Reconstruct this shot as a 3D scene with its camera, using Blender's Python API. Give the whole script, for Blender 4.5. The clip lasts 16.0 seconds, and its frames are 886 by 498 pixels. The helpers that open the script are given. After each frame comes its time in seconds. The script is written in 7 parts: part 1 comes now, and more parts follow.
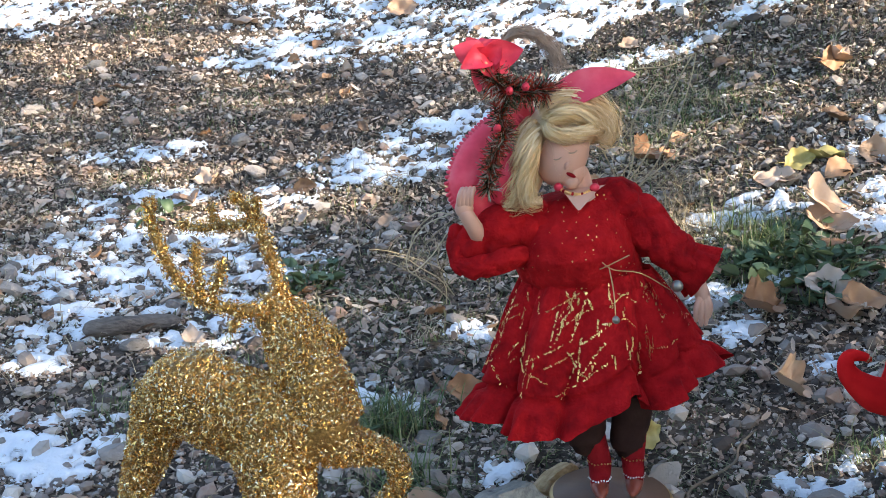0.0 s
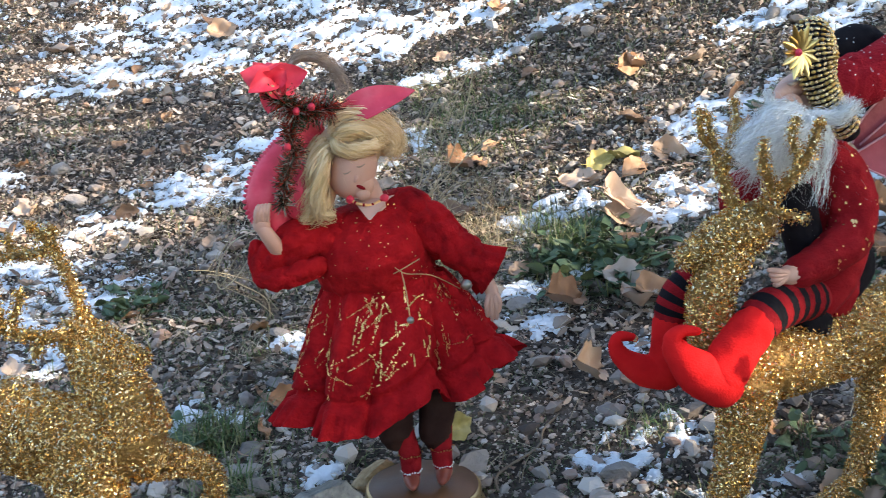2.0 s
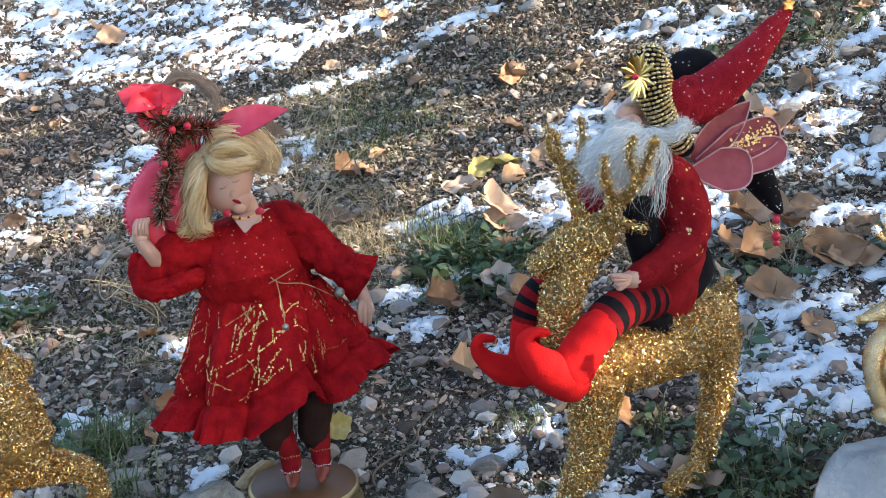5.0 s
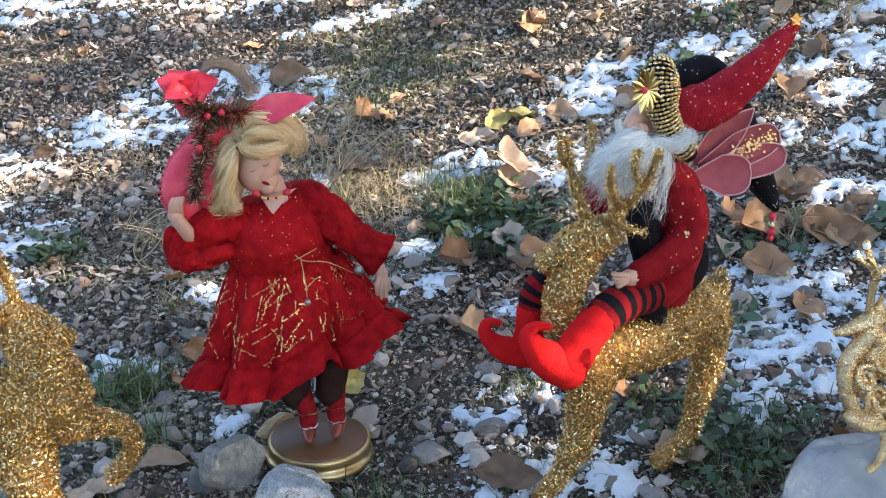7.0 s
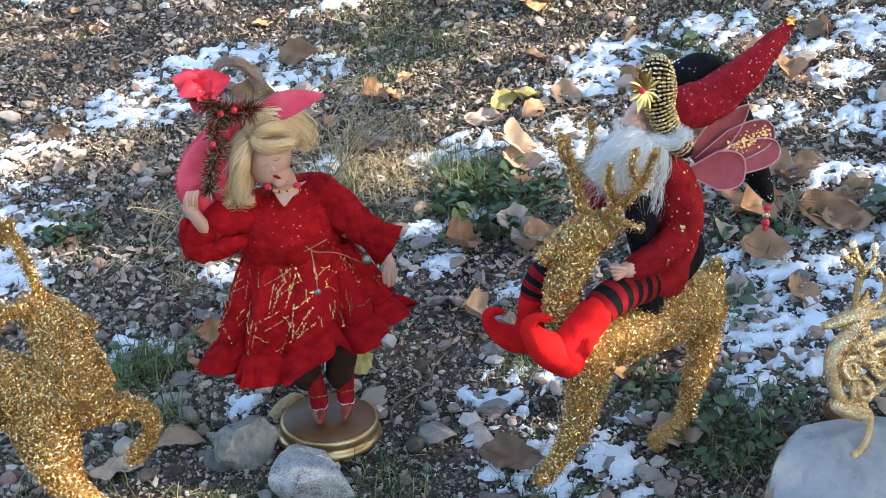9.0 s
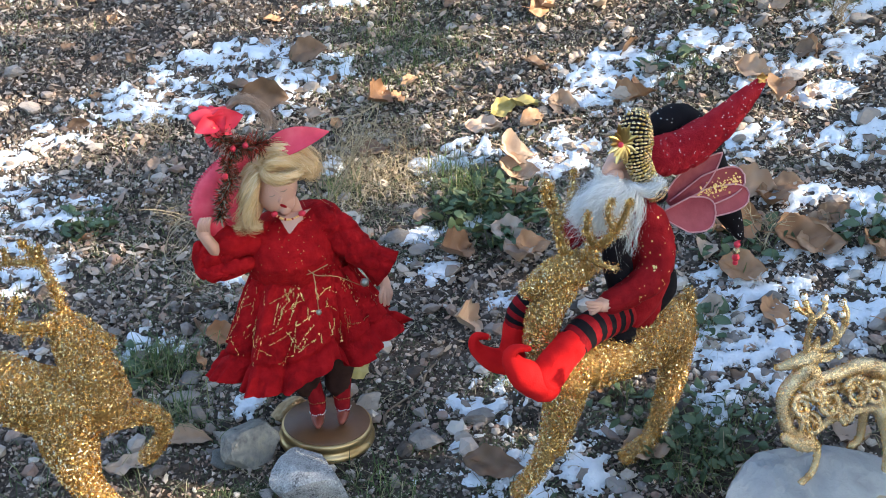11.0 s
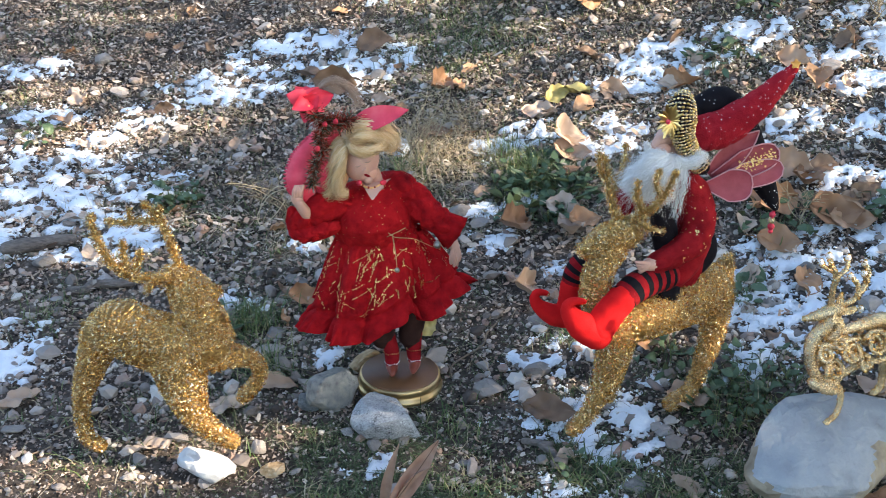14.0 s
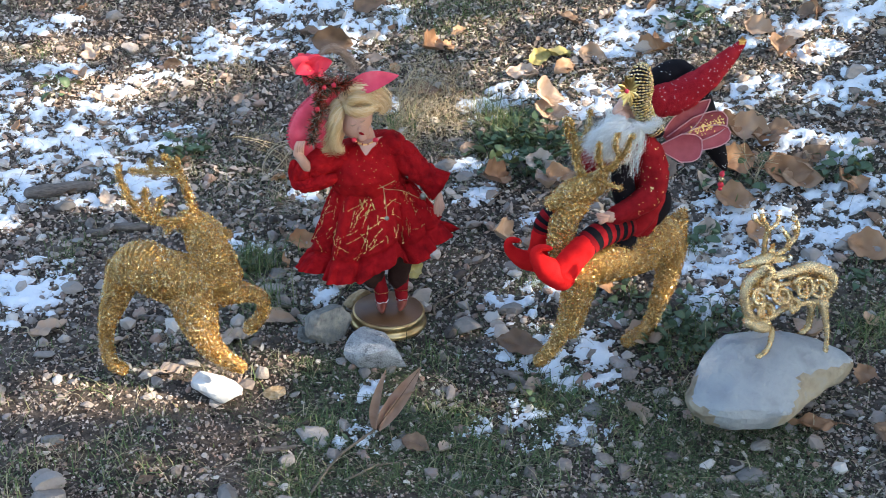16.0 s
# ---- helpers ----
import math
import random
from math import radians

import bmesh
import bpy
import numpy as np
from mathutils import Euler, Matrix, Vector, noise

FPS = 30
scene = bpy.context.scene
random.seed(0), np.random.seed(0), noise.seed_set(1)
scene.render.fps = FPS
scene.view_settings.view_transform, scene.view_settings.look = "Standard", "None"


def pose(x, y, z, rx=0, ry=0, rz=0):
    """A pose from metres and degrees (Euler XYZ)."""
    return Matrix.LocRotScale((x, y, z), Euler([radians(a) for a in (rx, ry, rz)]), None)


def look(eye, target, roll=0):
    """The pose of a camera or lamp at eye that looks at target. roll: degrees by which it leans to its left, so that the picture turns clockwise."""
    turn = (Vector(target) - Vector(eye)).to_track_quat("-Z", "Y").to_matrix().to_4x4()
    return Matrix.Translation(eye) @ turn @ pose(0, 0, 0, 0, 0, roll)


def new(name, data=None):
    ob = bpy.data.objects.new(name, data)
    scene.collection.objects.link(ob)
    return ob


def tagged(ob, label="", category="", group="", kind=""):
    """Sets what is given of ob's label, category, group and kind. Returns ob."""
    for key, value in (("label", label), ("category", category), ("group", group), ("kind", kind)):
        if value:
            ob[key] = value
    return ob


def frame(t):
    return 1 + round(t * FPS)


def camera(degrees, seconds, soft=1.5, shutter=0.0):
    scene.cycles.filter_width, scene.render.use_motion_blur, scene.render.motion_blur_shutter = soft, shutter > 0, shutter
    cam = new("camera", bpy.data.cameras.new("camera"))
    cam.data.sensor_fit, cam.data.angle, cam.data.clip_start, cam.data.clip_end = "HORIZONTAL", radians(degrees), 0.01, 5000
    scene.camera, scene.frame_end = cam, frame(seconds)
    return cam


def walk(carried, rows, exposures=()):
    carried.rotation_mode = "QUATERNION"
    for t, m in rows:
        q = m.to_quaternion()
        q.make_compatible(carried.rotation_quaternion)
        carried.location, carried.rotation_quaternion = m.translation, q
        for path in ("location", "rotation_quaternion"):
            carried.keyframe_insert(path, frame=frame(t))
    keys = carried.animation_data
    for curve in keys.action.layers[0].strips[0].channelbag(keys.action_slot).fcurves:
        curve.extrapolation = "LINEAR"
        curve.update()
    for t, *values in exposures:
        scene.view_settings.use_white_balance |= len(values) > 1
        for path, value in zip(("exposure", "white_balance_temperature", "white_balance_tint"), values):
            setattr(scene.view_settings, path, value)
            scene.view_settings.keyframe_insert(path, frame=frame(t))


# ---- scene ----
cam = camera(45.0, 16.0, soft=0.9, shutter=0.25)
PATH = [
    (0, (-0.0102, 0.054, 0.4509), (-0.0043, 2.003, -0.0008), -2.31),
    (0.5, (-0.01, 0.022, 0.4669), (0.0096, 1.973, 0.0243), -2.41),
    (1, (0.0035, 0.003, 0.4739), (0.0661, 1.955, 0.0422), -3.0),
    (1.5, (0.0244, -0.008, 0.4584), (0.1924, 1.935, 0.0149), -3.88),
    (2, (0.0454, -0.016, 0.4578), (0.3228, 1.915, 0.0163), -4.15),
    (2.5, (0.0679, -0.022, 0.4492), (0.4473, 1.891, 0.0042), -4.71),
    (3, (0.0922, -0.032, 0.4524), (0.5682, 1.859, 0.0123), -4.96),
    (3.5, (0.0994, -0.037, 0.4549), (0.5962, 1.848, 0.0113), -4.95),
    (4, (0.0874, -0.061, 0.4557), (0.561, 1.834, 0.0239), -4.66),
    (4.2, (0.0825, -0.063, 0.4571), (0.5464, 1.834, 0.03), -4.66),
    (6.3, (0.0708, -0.144, 0.5713), (0.4982, 1.725, 0.0014), -2.25),
    (6.5, (0.0729, -0.143, 0.5862), (0.4929, 1.721, -0.0022), -2.27),
    (7, (0.0652, -0.145, 0.6038), (0.4687, 1.707, -0.0325), -1.61),
    (7.5, (0.0666, -0.142, 0.6097), (0.4563, 1.7, -0.0637), -1.94),
    (8, (0.0715, -0.15, 0.6213), (0.4607, 1.679, -0.0861), -2.17),
    (8.5, (0.0688, -0.166, 0.6396), (0.4508, 1.664, -0.0703), -1.77),
    (9, (0.063, -0.179, 0.6561), (0.4443, 1.652, -0.0498), -1.77),
    (11.3, (0.0727, -0.258, 0.7887), (0.4193, 1.537, -0.0219), 0.32),
    (11.5, (0.0816, -0.261, 0.7861), (0.3919, 1.534, -0.0399), 0.68),
    (12, (0.0518, -0.266, 0.7902), (0.3363, 1.535, -0.0328), -0.43),
    (12.5, (0.0213, -0.296, 0.7985), (0.3479, 1.504, -0.0106), -0.79),
    (13, (-0.0065, -0.343, 0.8156), (0.4543, 1.426, 0.0047), 0.39),
    (13.5, (0.0109, -0.378, 0.8063), (0.4035, 1.408, -0.0047), -0.56),
    (14, (-0.0004, -0.428, 0.8171), (0.2825, 1.387, 0.0263), -0.6),
    (14.5, (-0.0193, -0.479, 0.8466), (0.2314, 1.322, 0.014), -0.45),
    (15, (-0.0321, -0.52, 0.8636), (0.2078, 1.271, 0.0067), 0.32),
    (15.5, (-0.0257, -0.57, 0.8822), (0.2239, 1.211, 0.0075), 0.5),
    (16, (-0.0133, -0.618, 0.9003), (0.2743, 1.158, 0.0249), 0.42),
]
walk(cam, [(t, look(eye, target, roll)) for t, eye, target, roll in PATH], exposures=((0.0, 1.66), (4.0, 1.67), (7.0, 1.75), (9.0, 1.82), (11.5, 1.75), (16.0, 1.74)))

# ---- world and sun ----
SUN = Vector((0.80, -0.42, 0.46)).normalized()      # towards the sun: low, from the right and a little in front
world = bpy.data.worlds.new("world")
scene.world = world
world.use_nodes = True
wn = world.node_tree.nodes
sky = wn.new("ShaderNodeTexSky")
sky.sky_type, sky.sun_disc = "NISHITA", False
sky.sun_elevation = math.asin(SUN.z)
sky.sun_rotation = math.atan2(SUN.x, SUN.y)
world.node_tree.links.new(sky.outputs[0], wn["Background"].inputs[0])
wn["Background"].inputs[1].default_value = 0.15
sun_data = bpy.data.lights.new("sun", "SUN")
sun_data.energy, sun_data.angle, sun_data.color = 4.0, radians(0.6), (1.0, 0.86, 0.68)
sun = new("sun", sun_data)
sun.matrix_world = look(SUN * 20, (0, 0, 0))
scene.view_settings.use_white_balance = True
scene.view_settings.white_balance_temperature, scene.view_settings.white_balance_tint = 6420, 8

rnd = random.Random(7)
rng = np.random.default_rng(7)


# ---- materials ----
def material(name, stops, scale=40.0, rough=0.8, metal=0.0, bump=0.3, bump_scale=None, island=0.0, per_object=0.0, sheen=0.0, detail=5.0, depth=0.002, stretch=None):
    """Noise at two scales between colour stops; island / per_object mix in a random tone for each loose piece / each object."""
    m = bpy.data.materials.new(name)
    m.use_nodes = True
    nt = m.node_tree
    n, l = nt.nodes, nt.links
    b = n["Principled BSDF"]
    tc = n.new("ShaderNodeTexCoord")
    src = tc.outputs["Object"]
    if stretch:
        mp = n.new("ShaderNodeMapping")
        mp.inputs["Scale"].default_value = stretch
        l.new(src, mp.inputs[0])
        src = mp.outputs[0]
    a = n.new("ShaderNodeTexNoise")
    a.inputs["Scale"].default_value, a.inputs["Detail"].default_value = scale, detail
    c = n.new("ShaderNodeTexNoise")
    c.inputs["Scale"].default_value, c.inputs["Detail"].default_value = scale * 0.13, 3
    l.new(src, a.inputs[0])
    l.new(src, c.inputs[0])
    mix = n.new("ShaderNodeMath")
    mix.operation = "MULTIPLY_ADD"
    mix.inputs[1].default_value = 0.55
    l.new(a.outputs[0], mix.inputs[0])
    half = n.new("ShaderNodeMath")
    half.operation = "MULTIPLY"
    half.inputs[1].default_value = 0.45
    l.new(c.outputs[0], half.inputs[0])
    l.new(half.outputs[0], mix.inputs[2])
    fac = mix.outputs[0]
    for amount, node, out in ((island, "ShaderNodeNewGeometry", "Random Per Island"), (per_object, "ShaderNodeObjectInfo", "Random")):
        if amount:
            g = n.new(node)
            mm = n.new("ShaderNodeMix")
            mm.inputs[0].default_value = amount
            l.new(fac, mm.inputs[2])
            l.new(g.outputs[out], mm.inputs[3])
            fac = mm.outputs[0]
    ramp = n.new("ShaderNodeValToRGB")
    lo, hi = (0.3, 0.7) if not (island or per_object) else (0.15, 0.85)
    e = ramp.color_ramp.elements
    e[0].position, e[1].position = lo, hi
    e[0].color, e[1].color = (*stops[0], 1), (*stops[-1], 1)
    for i, s in enumerate(stops[1:-1], 1):
        q = e.new(lo + (hi - lo) * i / (len(stops) - 1))
        q.color = (*s, 1)
    l.new(fac, ramp.inputs[0])
    l.new(ramp.outputs[0], b.inputs["Base Color"])
    b.inputs["Roughness"].default_value, b.inputs["Metallic"].default_value = rough, metal
    if rough >= 0.75 and not metal:
        b.inputs["Specular IOR Level"].default_value = 0.12
    if sheen:
        b.inputs["Sheen Weight"].default_value = sheen
        b.inputs["Sheen Roughness"].default_value = 0.4
        b.inputs["Sheen Tint"].default_value = (*[min(1, v * 2 + 0.05) for v in stops[-1]], 1)
    if bump:
        bt = n.new("ShaderNodeTexNoise")
        bt.inputs["Scale"].default_value, bt.inputs["Detail"].default_value = bump_scale or scale * 2.5, 6
        l.new(src, bt.inputs[0])
        bp = n.new("ShaderNodeBump")
        bp.inputs["Strength"].default_value, bp.inputs["Distance"].default_value = bump, depth
        l.new(bt.outputs[0], bp.inputs["Height"])
        l.new(bp.outputs[0], b.inputs["Normal"])
    return m


M_SOIL = material("soil", [(0.020, 0.016, 0.012), (0.062, 0.048, 0.038), (0.123, 0.097, 0.078), (0.213, 0.174, 0.142)], 90, 0.95, bump=1.0, bump_scale=260, depth=0.005)
M_PEBBLE = material("pebble", [(0.078, 0.063, 0.054), (0.224, 0.185, 0.157), (0.336, 0.269, 0.224), (0.190, 0.168, 0.153), (0.403, 0.330, 0.280), (0.347, 0.224, 0.168), (0.291, 0.260, 0.241), (0.470, 0.414, 0.364), (0.448, 0.381, 0.325), (0.627, 0.560, 0.493)], 120, 0.85, bump=0.5, island=0.8)
M_CRUMB = material("crumb", [(0.025, 0.018, 0.015), (0.138, 0.103, 0.081), (0.310, 0.241, 0.196), (0.460, 0.380, 0.316), (0.310, 0.196, 0.144), (0.575, 0.494, 0.425)], 90, 0.95, bump=0, island=0.8)
M_STONE = material("stone", [(0.16, 0.15, 0.14), (0.28, 0.25, 0.225), (0.40, 0.34, 0.295), (0.33, 0.31, 0.30)], 2.2, 0.85, bump=0.7, per_object=0.6, bump_scale=6, depth=0.004)
M_ROCK_GREY = material("grey_rock", [(0.11, 0.105, 0.10), (0.29, 0.275, 0.25), (0.39, 0.36, 0.31), (0.50, 0.43, 0.33)], 5.0, 0.85, bump=1.0, bump_scale=8, depth=0.006, detail=10)
M_GRANITE = material("granite", [(0.05, 0.05, 0.052), (0.28, 0.28, 0.275), (0.46, 0.46, 0.45), (0.54, 0.54, 0.525), (0.74, 0.74, 0.72)], 17, 0.8, bump=0.9, bump_scale=14, depth=0.004, detail=12, stretch=(2.1, 1, 1.3))
M_QUARTZ = material("quartz", [(0.50, 0.46, 0.42), (0.74, 0.71, 0.67), (0.82, 0.80, 0.77)], 2.0, 0.6, bump=0.5, bump_scale=4, depth=0.004)
M_OCHRE = material("ochre_rock", [(0.28, 0.165, 0.085), (0.54, 0.37, 0.20), (0.70, 0.57, 0.41)], 2.4, 0.85, bump=0.8, bump_scale=5, depth=0.005)
M_SLATE = material("slate", [(0.15, 0.155, 0.155), (0.25, 0.265, 0.27), (0.31, 0.325, 0.33), (0.37, 0.38, 0.37), (0.28, 0.29, 0.285), (0.42, 0.365, 0.27)], 16, 0.6, bump=0.9, bump_scale=55, depth=0.008, detail=12)
M_SLATE_EDGE = material("slate_edge", [(0.16, 0.125, 0.085), (0.30, 0.245, 0.17), (0.40, 0.335, 0.235), (0.36, 0.35, 0.32)], 34, 0.8, bump=0.7, bump_scale=90, depth=0.006)
M_SNOW = material("snow", [(0.76, 0.788, 0.836), (0.836, 0.855, 0.883), (0.883, 0.893, 0.902)], 60, 0.55, bump=0.7, bump_scale=220, depth=0.004)
M_LEAF = material("dry_leaf", [(0.24, 0.12, 0.06), (0.43, 0.235, 0.12), (0.47, 0.325, 0.225), (0.55, 0.42, 0.32), (0.42, 0.28, 0.195)], 3.2, 0.6, bump=0.3, per_object=0.62, bump_scale=9, depth=0.0016)
M_SPEAR = material("spear_leaf", [(0.36, 0.19, 0.12), (0.52, 0.32, 0.22), (0.60, 0.42, 0.31)], 40, 0.6, bump=0.3, bump_scale=120)
M_LEAF_YELLOW = material("yellow_leaf", [(0.30, 0.24, 0.08), (0.48, 0.38, 0.12), (0.56, 0.46, 0.20)], 3.2, 0.6, bump=0.3, bump_scale=9, depth=0.0016)
M_LEAF_DARK = material("brown_leaf", [(0.09, 0.05, 0.03), (0.20, 0.115, 0.065), (0.29, 0.18, 0.11)], 3.0, 0.55, bump=0.3, bump_scale=9, depth=0.0016)
M_LITTER = material("litter", [(0.138, 0.101, 0.081), (0.276, 0.201, 0.149), (0.414, 0.322, 0.247), (0.529, 0.443, 0.362), (0.345, 0.218, 0.155), (0.598, 0.523, 0.443)], 80, 0.75, bump=0, island=0.8)
M_GRASS = material("grass", [(0.035, 0.062, 0.018), (0.075, 0.130, 0.034), (0.135, 0.195, 0.056), (0.25, 0.25, 0.10), (0.36, 0.31, 0.17)], 30, 0.6, bump=0, island=0.7)
M_MOSS = material("moss", [(0.03, 0.048, 0.018), (0.07, 0.105, 0.036), (0.12, 0.155, 0.06), (0.22, 0.21, 0.11)], 30, 0.7, bump=0, island=0.7)
M_THATCH = material("thatch", [(0.16, 0.155, 0.10), (0.31, 0.295, 0.205), (0.43, 0.39, 0.30), (0.55, 0.485, 0.39), (0.25, 0.255, 0.15)], 30, 0.75, bump=0, island=0.75)
M_STRAW = material("straw", [(0.20, 0.15, 0.08), (0.42, 0.33, 0.20), (0.58, 0.49, 0.33)], 30, 0.7, bump=0, island=0.7)
M_WEED = material("weed_leaf", [(0.028, 0.050, 0.026), (0.05, 0.088, 0.042), (0.085, 0.13, 0.058), (0.14, 0.16, 0.065)], 60, 0.5, bump=0.2, bump_scale=200, island=0.6)
M_TWIG = material("twig", [(0.09, 0.065, 0.05), (0.20, 0.15, 0.11), (0.33, 0.26, 0.18)], 60, 0.85, bump=0.4, island=0.5)
M_BARK = material("bark", [(0.09, 0.075, 0.065), (0.20, 0.165, 0.14), (0.31, 0.26, 0.22)], 70, 0.9, bump=0.8, bump_scale=110, depth=0.004, stretch=(1, 3, 3))
M_GOLD_BASE = material("gold_base", [(0.10, 0.050, 0.012), (0.27, 0.15, 0.038), (0.46, 0.28, 0.08)], 260, 0.5, metal=0.45, bump=0.8, bump_scale=350, depth=0.003)
M_GLITTER = material("gold_glitter", [(0.48, 0.255, 0.055), (0.86, 0.52, 0.145), (1.0, 0.71, 0.28), (1.0, 0.90, 0.63), (0.78, 0.45, 0.115)], 60, 0.27, metal=0.85, bump=0, island=0.85)
M_GOLD_SATIN = material("gold_paint", [(0.62, 0.44, 0.22), (0.82, 0.63, 0.36), (0.92, 0.78, 0.54)], 90, 0.26, metal=0.92, bump=0.8, bump_scale=500, depth=0.003)
M_STAND = material("stand_gold", [(0.42, 0.27, 0.11), (0.56, 0.38, 0.17), (0.70, 0.51, 0.26)], 30, 0.32, metal=0.8, bump=0.12, bump_scale=160)
M_STAND_TOP = material("stand_brown", [(0.11, 0.045, 0.018), (0.16, 0.070, 0.028), (0.21, 0.10, 0.042)], 25, 0.42, metal=0.0, bump=0.1, bump_scale=160)
M_SHOE = material("shoe_leather", [(0.16, 0.035, 0.02), (0.28, 0.06, 0.035), (0.38, 0.11, 0.06)], 60, 0.35, bump=0.1)
M_VELVET = material("red_velvet", [(0.15, 0.003, 0.005), (0.35, 0.006, 0.009), (0.52, 0.012, 0.015)], 60, 0.95, bump=0.9, bump_scale=200, depth=0.003)
M_FELT = material("red_felt", [(0.54, 0.009, 0.010), (0.68, 0.013, 0.014), (0.76, 0.019, 0.019)], 60, 0.95, bump=0.4, bump_scale=500, depth=0.0015)
M_RED_CLOTH = material("red_cloth", [(0.16, 0.005, 0.008), (0.28, 0.009, 0.013), (0.38, 0.017, 0.021)], 60, 0.9, bump=0.6, bump_scale=380, depth=0.002)
M_HAT = material("red_fleece", [(0.24, 0.008, 0.015), (0.35, 0.013, 0.022), (0.44, 0.027, 0.036)], 70, 0.95, bump=0.7, bump_scale=420, sheen=0.12, depth=0.003)
M_PINK = material("pink_satin", [(0.62, 0.020, 0.055), (0.80, 0.060, 0.105), (0.88, 0.150, 0.190)], 40, 0.5, bump=0.2, bump_scale=150)
M_ROSE = material("rose_gauze", [(0.19, 0.014, 0.024), (0.27, 0.026, 0.038), (0.35, 0.052, 0.064)], 60, 0.6, bump=0.3, bump_scale=260)
M_ROSE_PINK = material("pink_gauze", [(0.26, 0.030, 0.050), (0.34, 0.050, 0.070), (0.42, 0.085, 0.105)], 60, 0.6, bump=0.3, bump_scale=260)
M_ROSE_RIM = material("wing_rim", [(0.55, 0.24, 0.26), (0.66, 0.36, 0.37)], 50, 0.5, bump=0)
M_PETAL = material("red_petal", [(0.58, 0.015, 0.04), (0.78, 0.04, 0.08), (0.88, 0.10, 0.14)], 50, 0.55, bump=0.2, bump_scale=200)
M_SKIN = material("doll_skin", [(0.56, 0.29, 0.20), (0.63, 0.36, 0.265), (0.67, 0.40, 0.30)], 15, 0.5, bump=0)
M_HAIR = material("blond_hair", [(0.54, 0.31, 0.115), (0.73, 0.48, 0.22), (0.85, 0.62, 0.35), (0.94, 0.79, 0.55)], 40, 0.42, bump=0.2, island=0.35)
M_BEARD = material("white_beard", [(0.72, 0.70, 0.67), (0.84, 0.83, 0.81), (0.92, 0.92, 0.92)], 40, 0.6, bump=0.2, island=0.6)
M_BLACK = material("black_cloth", [(0.005, 0.004, 0.005), (0.010, 0.008, 0.010), (0.018, 0.014, 0.017)], 60, 0.85, bump=0.3, bump_scale=300)
M_BROWN_CLOTH = material("brown_cloth", [(0.022, 0.010, 0.008), (0.04, 0.018, 0.014), (0.06, 0.03, 0.022)], 60, 0.8, bump=0.3, bump_scale=300)
M_TINSEL = material("tinsel", [(0.02, 0.05, 0.02), (0.08, 0.13, 0.06), (0.60, 0.02, 0.02), (0.78, 0.72, 0.60), (0.04, 0.08, 0.03), (0.66, 0.06, 0.03)], 40, 0.25, metal=0.6, bump=0, island=0.9)
M_THREAD = material("gold_thread", [(0.78, 0.42, 0.12), (0.95, 0.68, 0.30)], 60, 0.35, metal=0.8, bump=0)
M_PEWTER = material("pewter", [(0.20, 0.19, 0.16), (0.42, 0.40, 0.34)], 60, 0.4, metal=0.8, bump=0.2, bump_scale=200)
M_WIRE = material("wing_wire", [(0.26, 0.20, 0.12), (0.46, 0.38, 0.24), (0.60, 0.52, 0.36)], 60, 0.5, metal=0.3, bump=0, island=0.6)
M_BRASS = material("brass_trim", [(0.45, 0.27, 0.07), (0.75, 0.52, 0.18), (0.88, 0.68, 0.32)], 90, 0.28, metal=1.0, bump=0, island=0.6)
M_FEATHER = material("feather", [(0.24, 0.15, 0.10), (0.36, 0.245, 0.175), (0.48, 0.36, 0.28)], 120, 0.7, bump=0.2)
# leaves of the unseen tree added as a shade caster
M_SHADE_LEAF = material("shade_leaf", [(0.04, 0.07, 0.02), (0.07, 0.11, 0.03), (0.11, 0.15, 0.05)], 20, 0.7, bump=0, island=0.7)


# ---- mesh building ----
def smooth01(a, b, v):
    u = np.clip((v - a) / (b - a), 0, 1)
    return u * u * (3 - 2 * u)


def wobble(x, y, s, seed=0):
    """Cheap smooth noise in about -1..1, for arrays."""
    r = np.random.default_rng(seed)
    out = np.zeros_like(np.asarray(x, float))
    total = 0
    for k in range(9):
        a, f, p, q = r.uniform(0, 6.283), s * r.uniform(0.5, 2.2), r.uniform(0, 6.283), r.uniform(0, 6.283)
        w = 1 / math.sqrt(f / s)
        u = x * math.cos(a) + y * math.sin(a)
        v = -x * math.sin(a) + y * math.cos(a)
        out += w * np.sin(u * f + p + 1.3 * np.sin(v * f * 0.8 + q))
        total += w
    return out / total * 1.8


def ease(v, lo, hi, s):
    """v between lo and hi, levelling out softly beyond them."""
    v = np.asarray(v, float)
    low, high = np.maximum(lo - v, 0), np.maximum(v - hi, 0)
    return np.clip(v, lo, hi) - s * (1 - np.exp(-low / s)) + s * (1 - np.exp(-high / s))


def gz(x, y):
    """Height of the bare slope."""
    y = ease(y, -0.3, 4.2, 1.2) - 1.2
    x = ease(x, -1.6, 2.2, 0.9)
    return -0.1194 + 0.0264 * x + 0.1177 * y + 0.0813 * y * y + 0.076 * x * y + 0.0821 * x * x


def on_ground(x, y, up=0.0):
    return Vector((x, y, float(gz(x, y)) + up))


def ground_normal(x, y):
    h = 0.02
    return Vector((-(float(gz(x + h, y)) - float(gz(x - h, y))) / (2 * h), -(float(gz(x, y + h)) - float(gz(x, y - h))) / (2 * h), 1)).normalized()


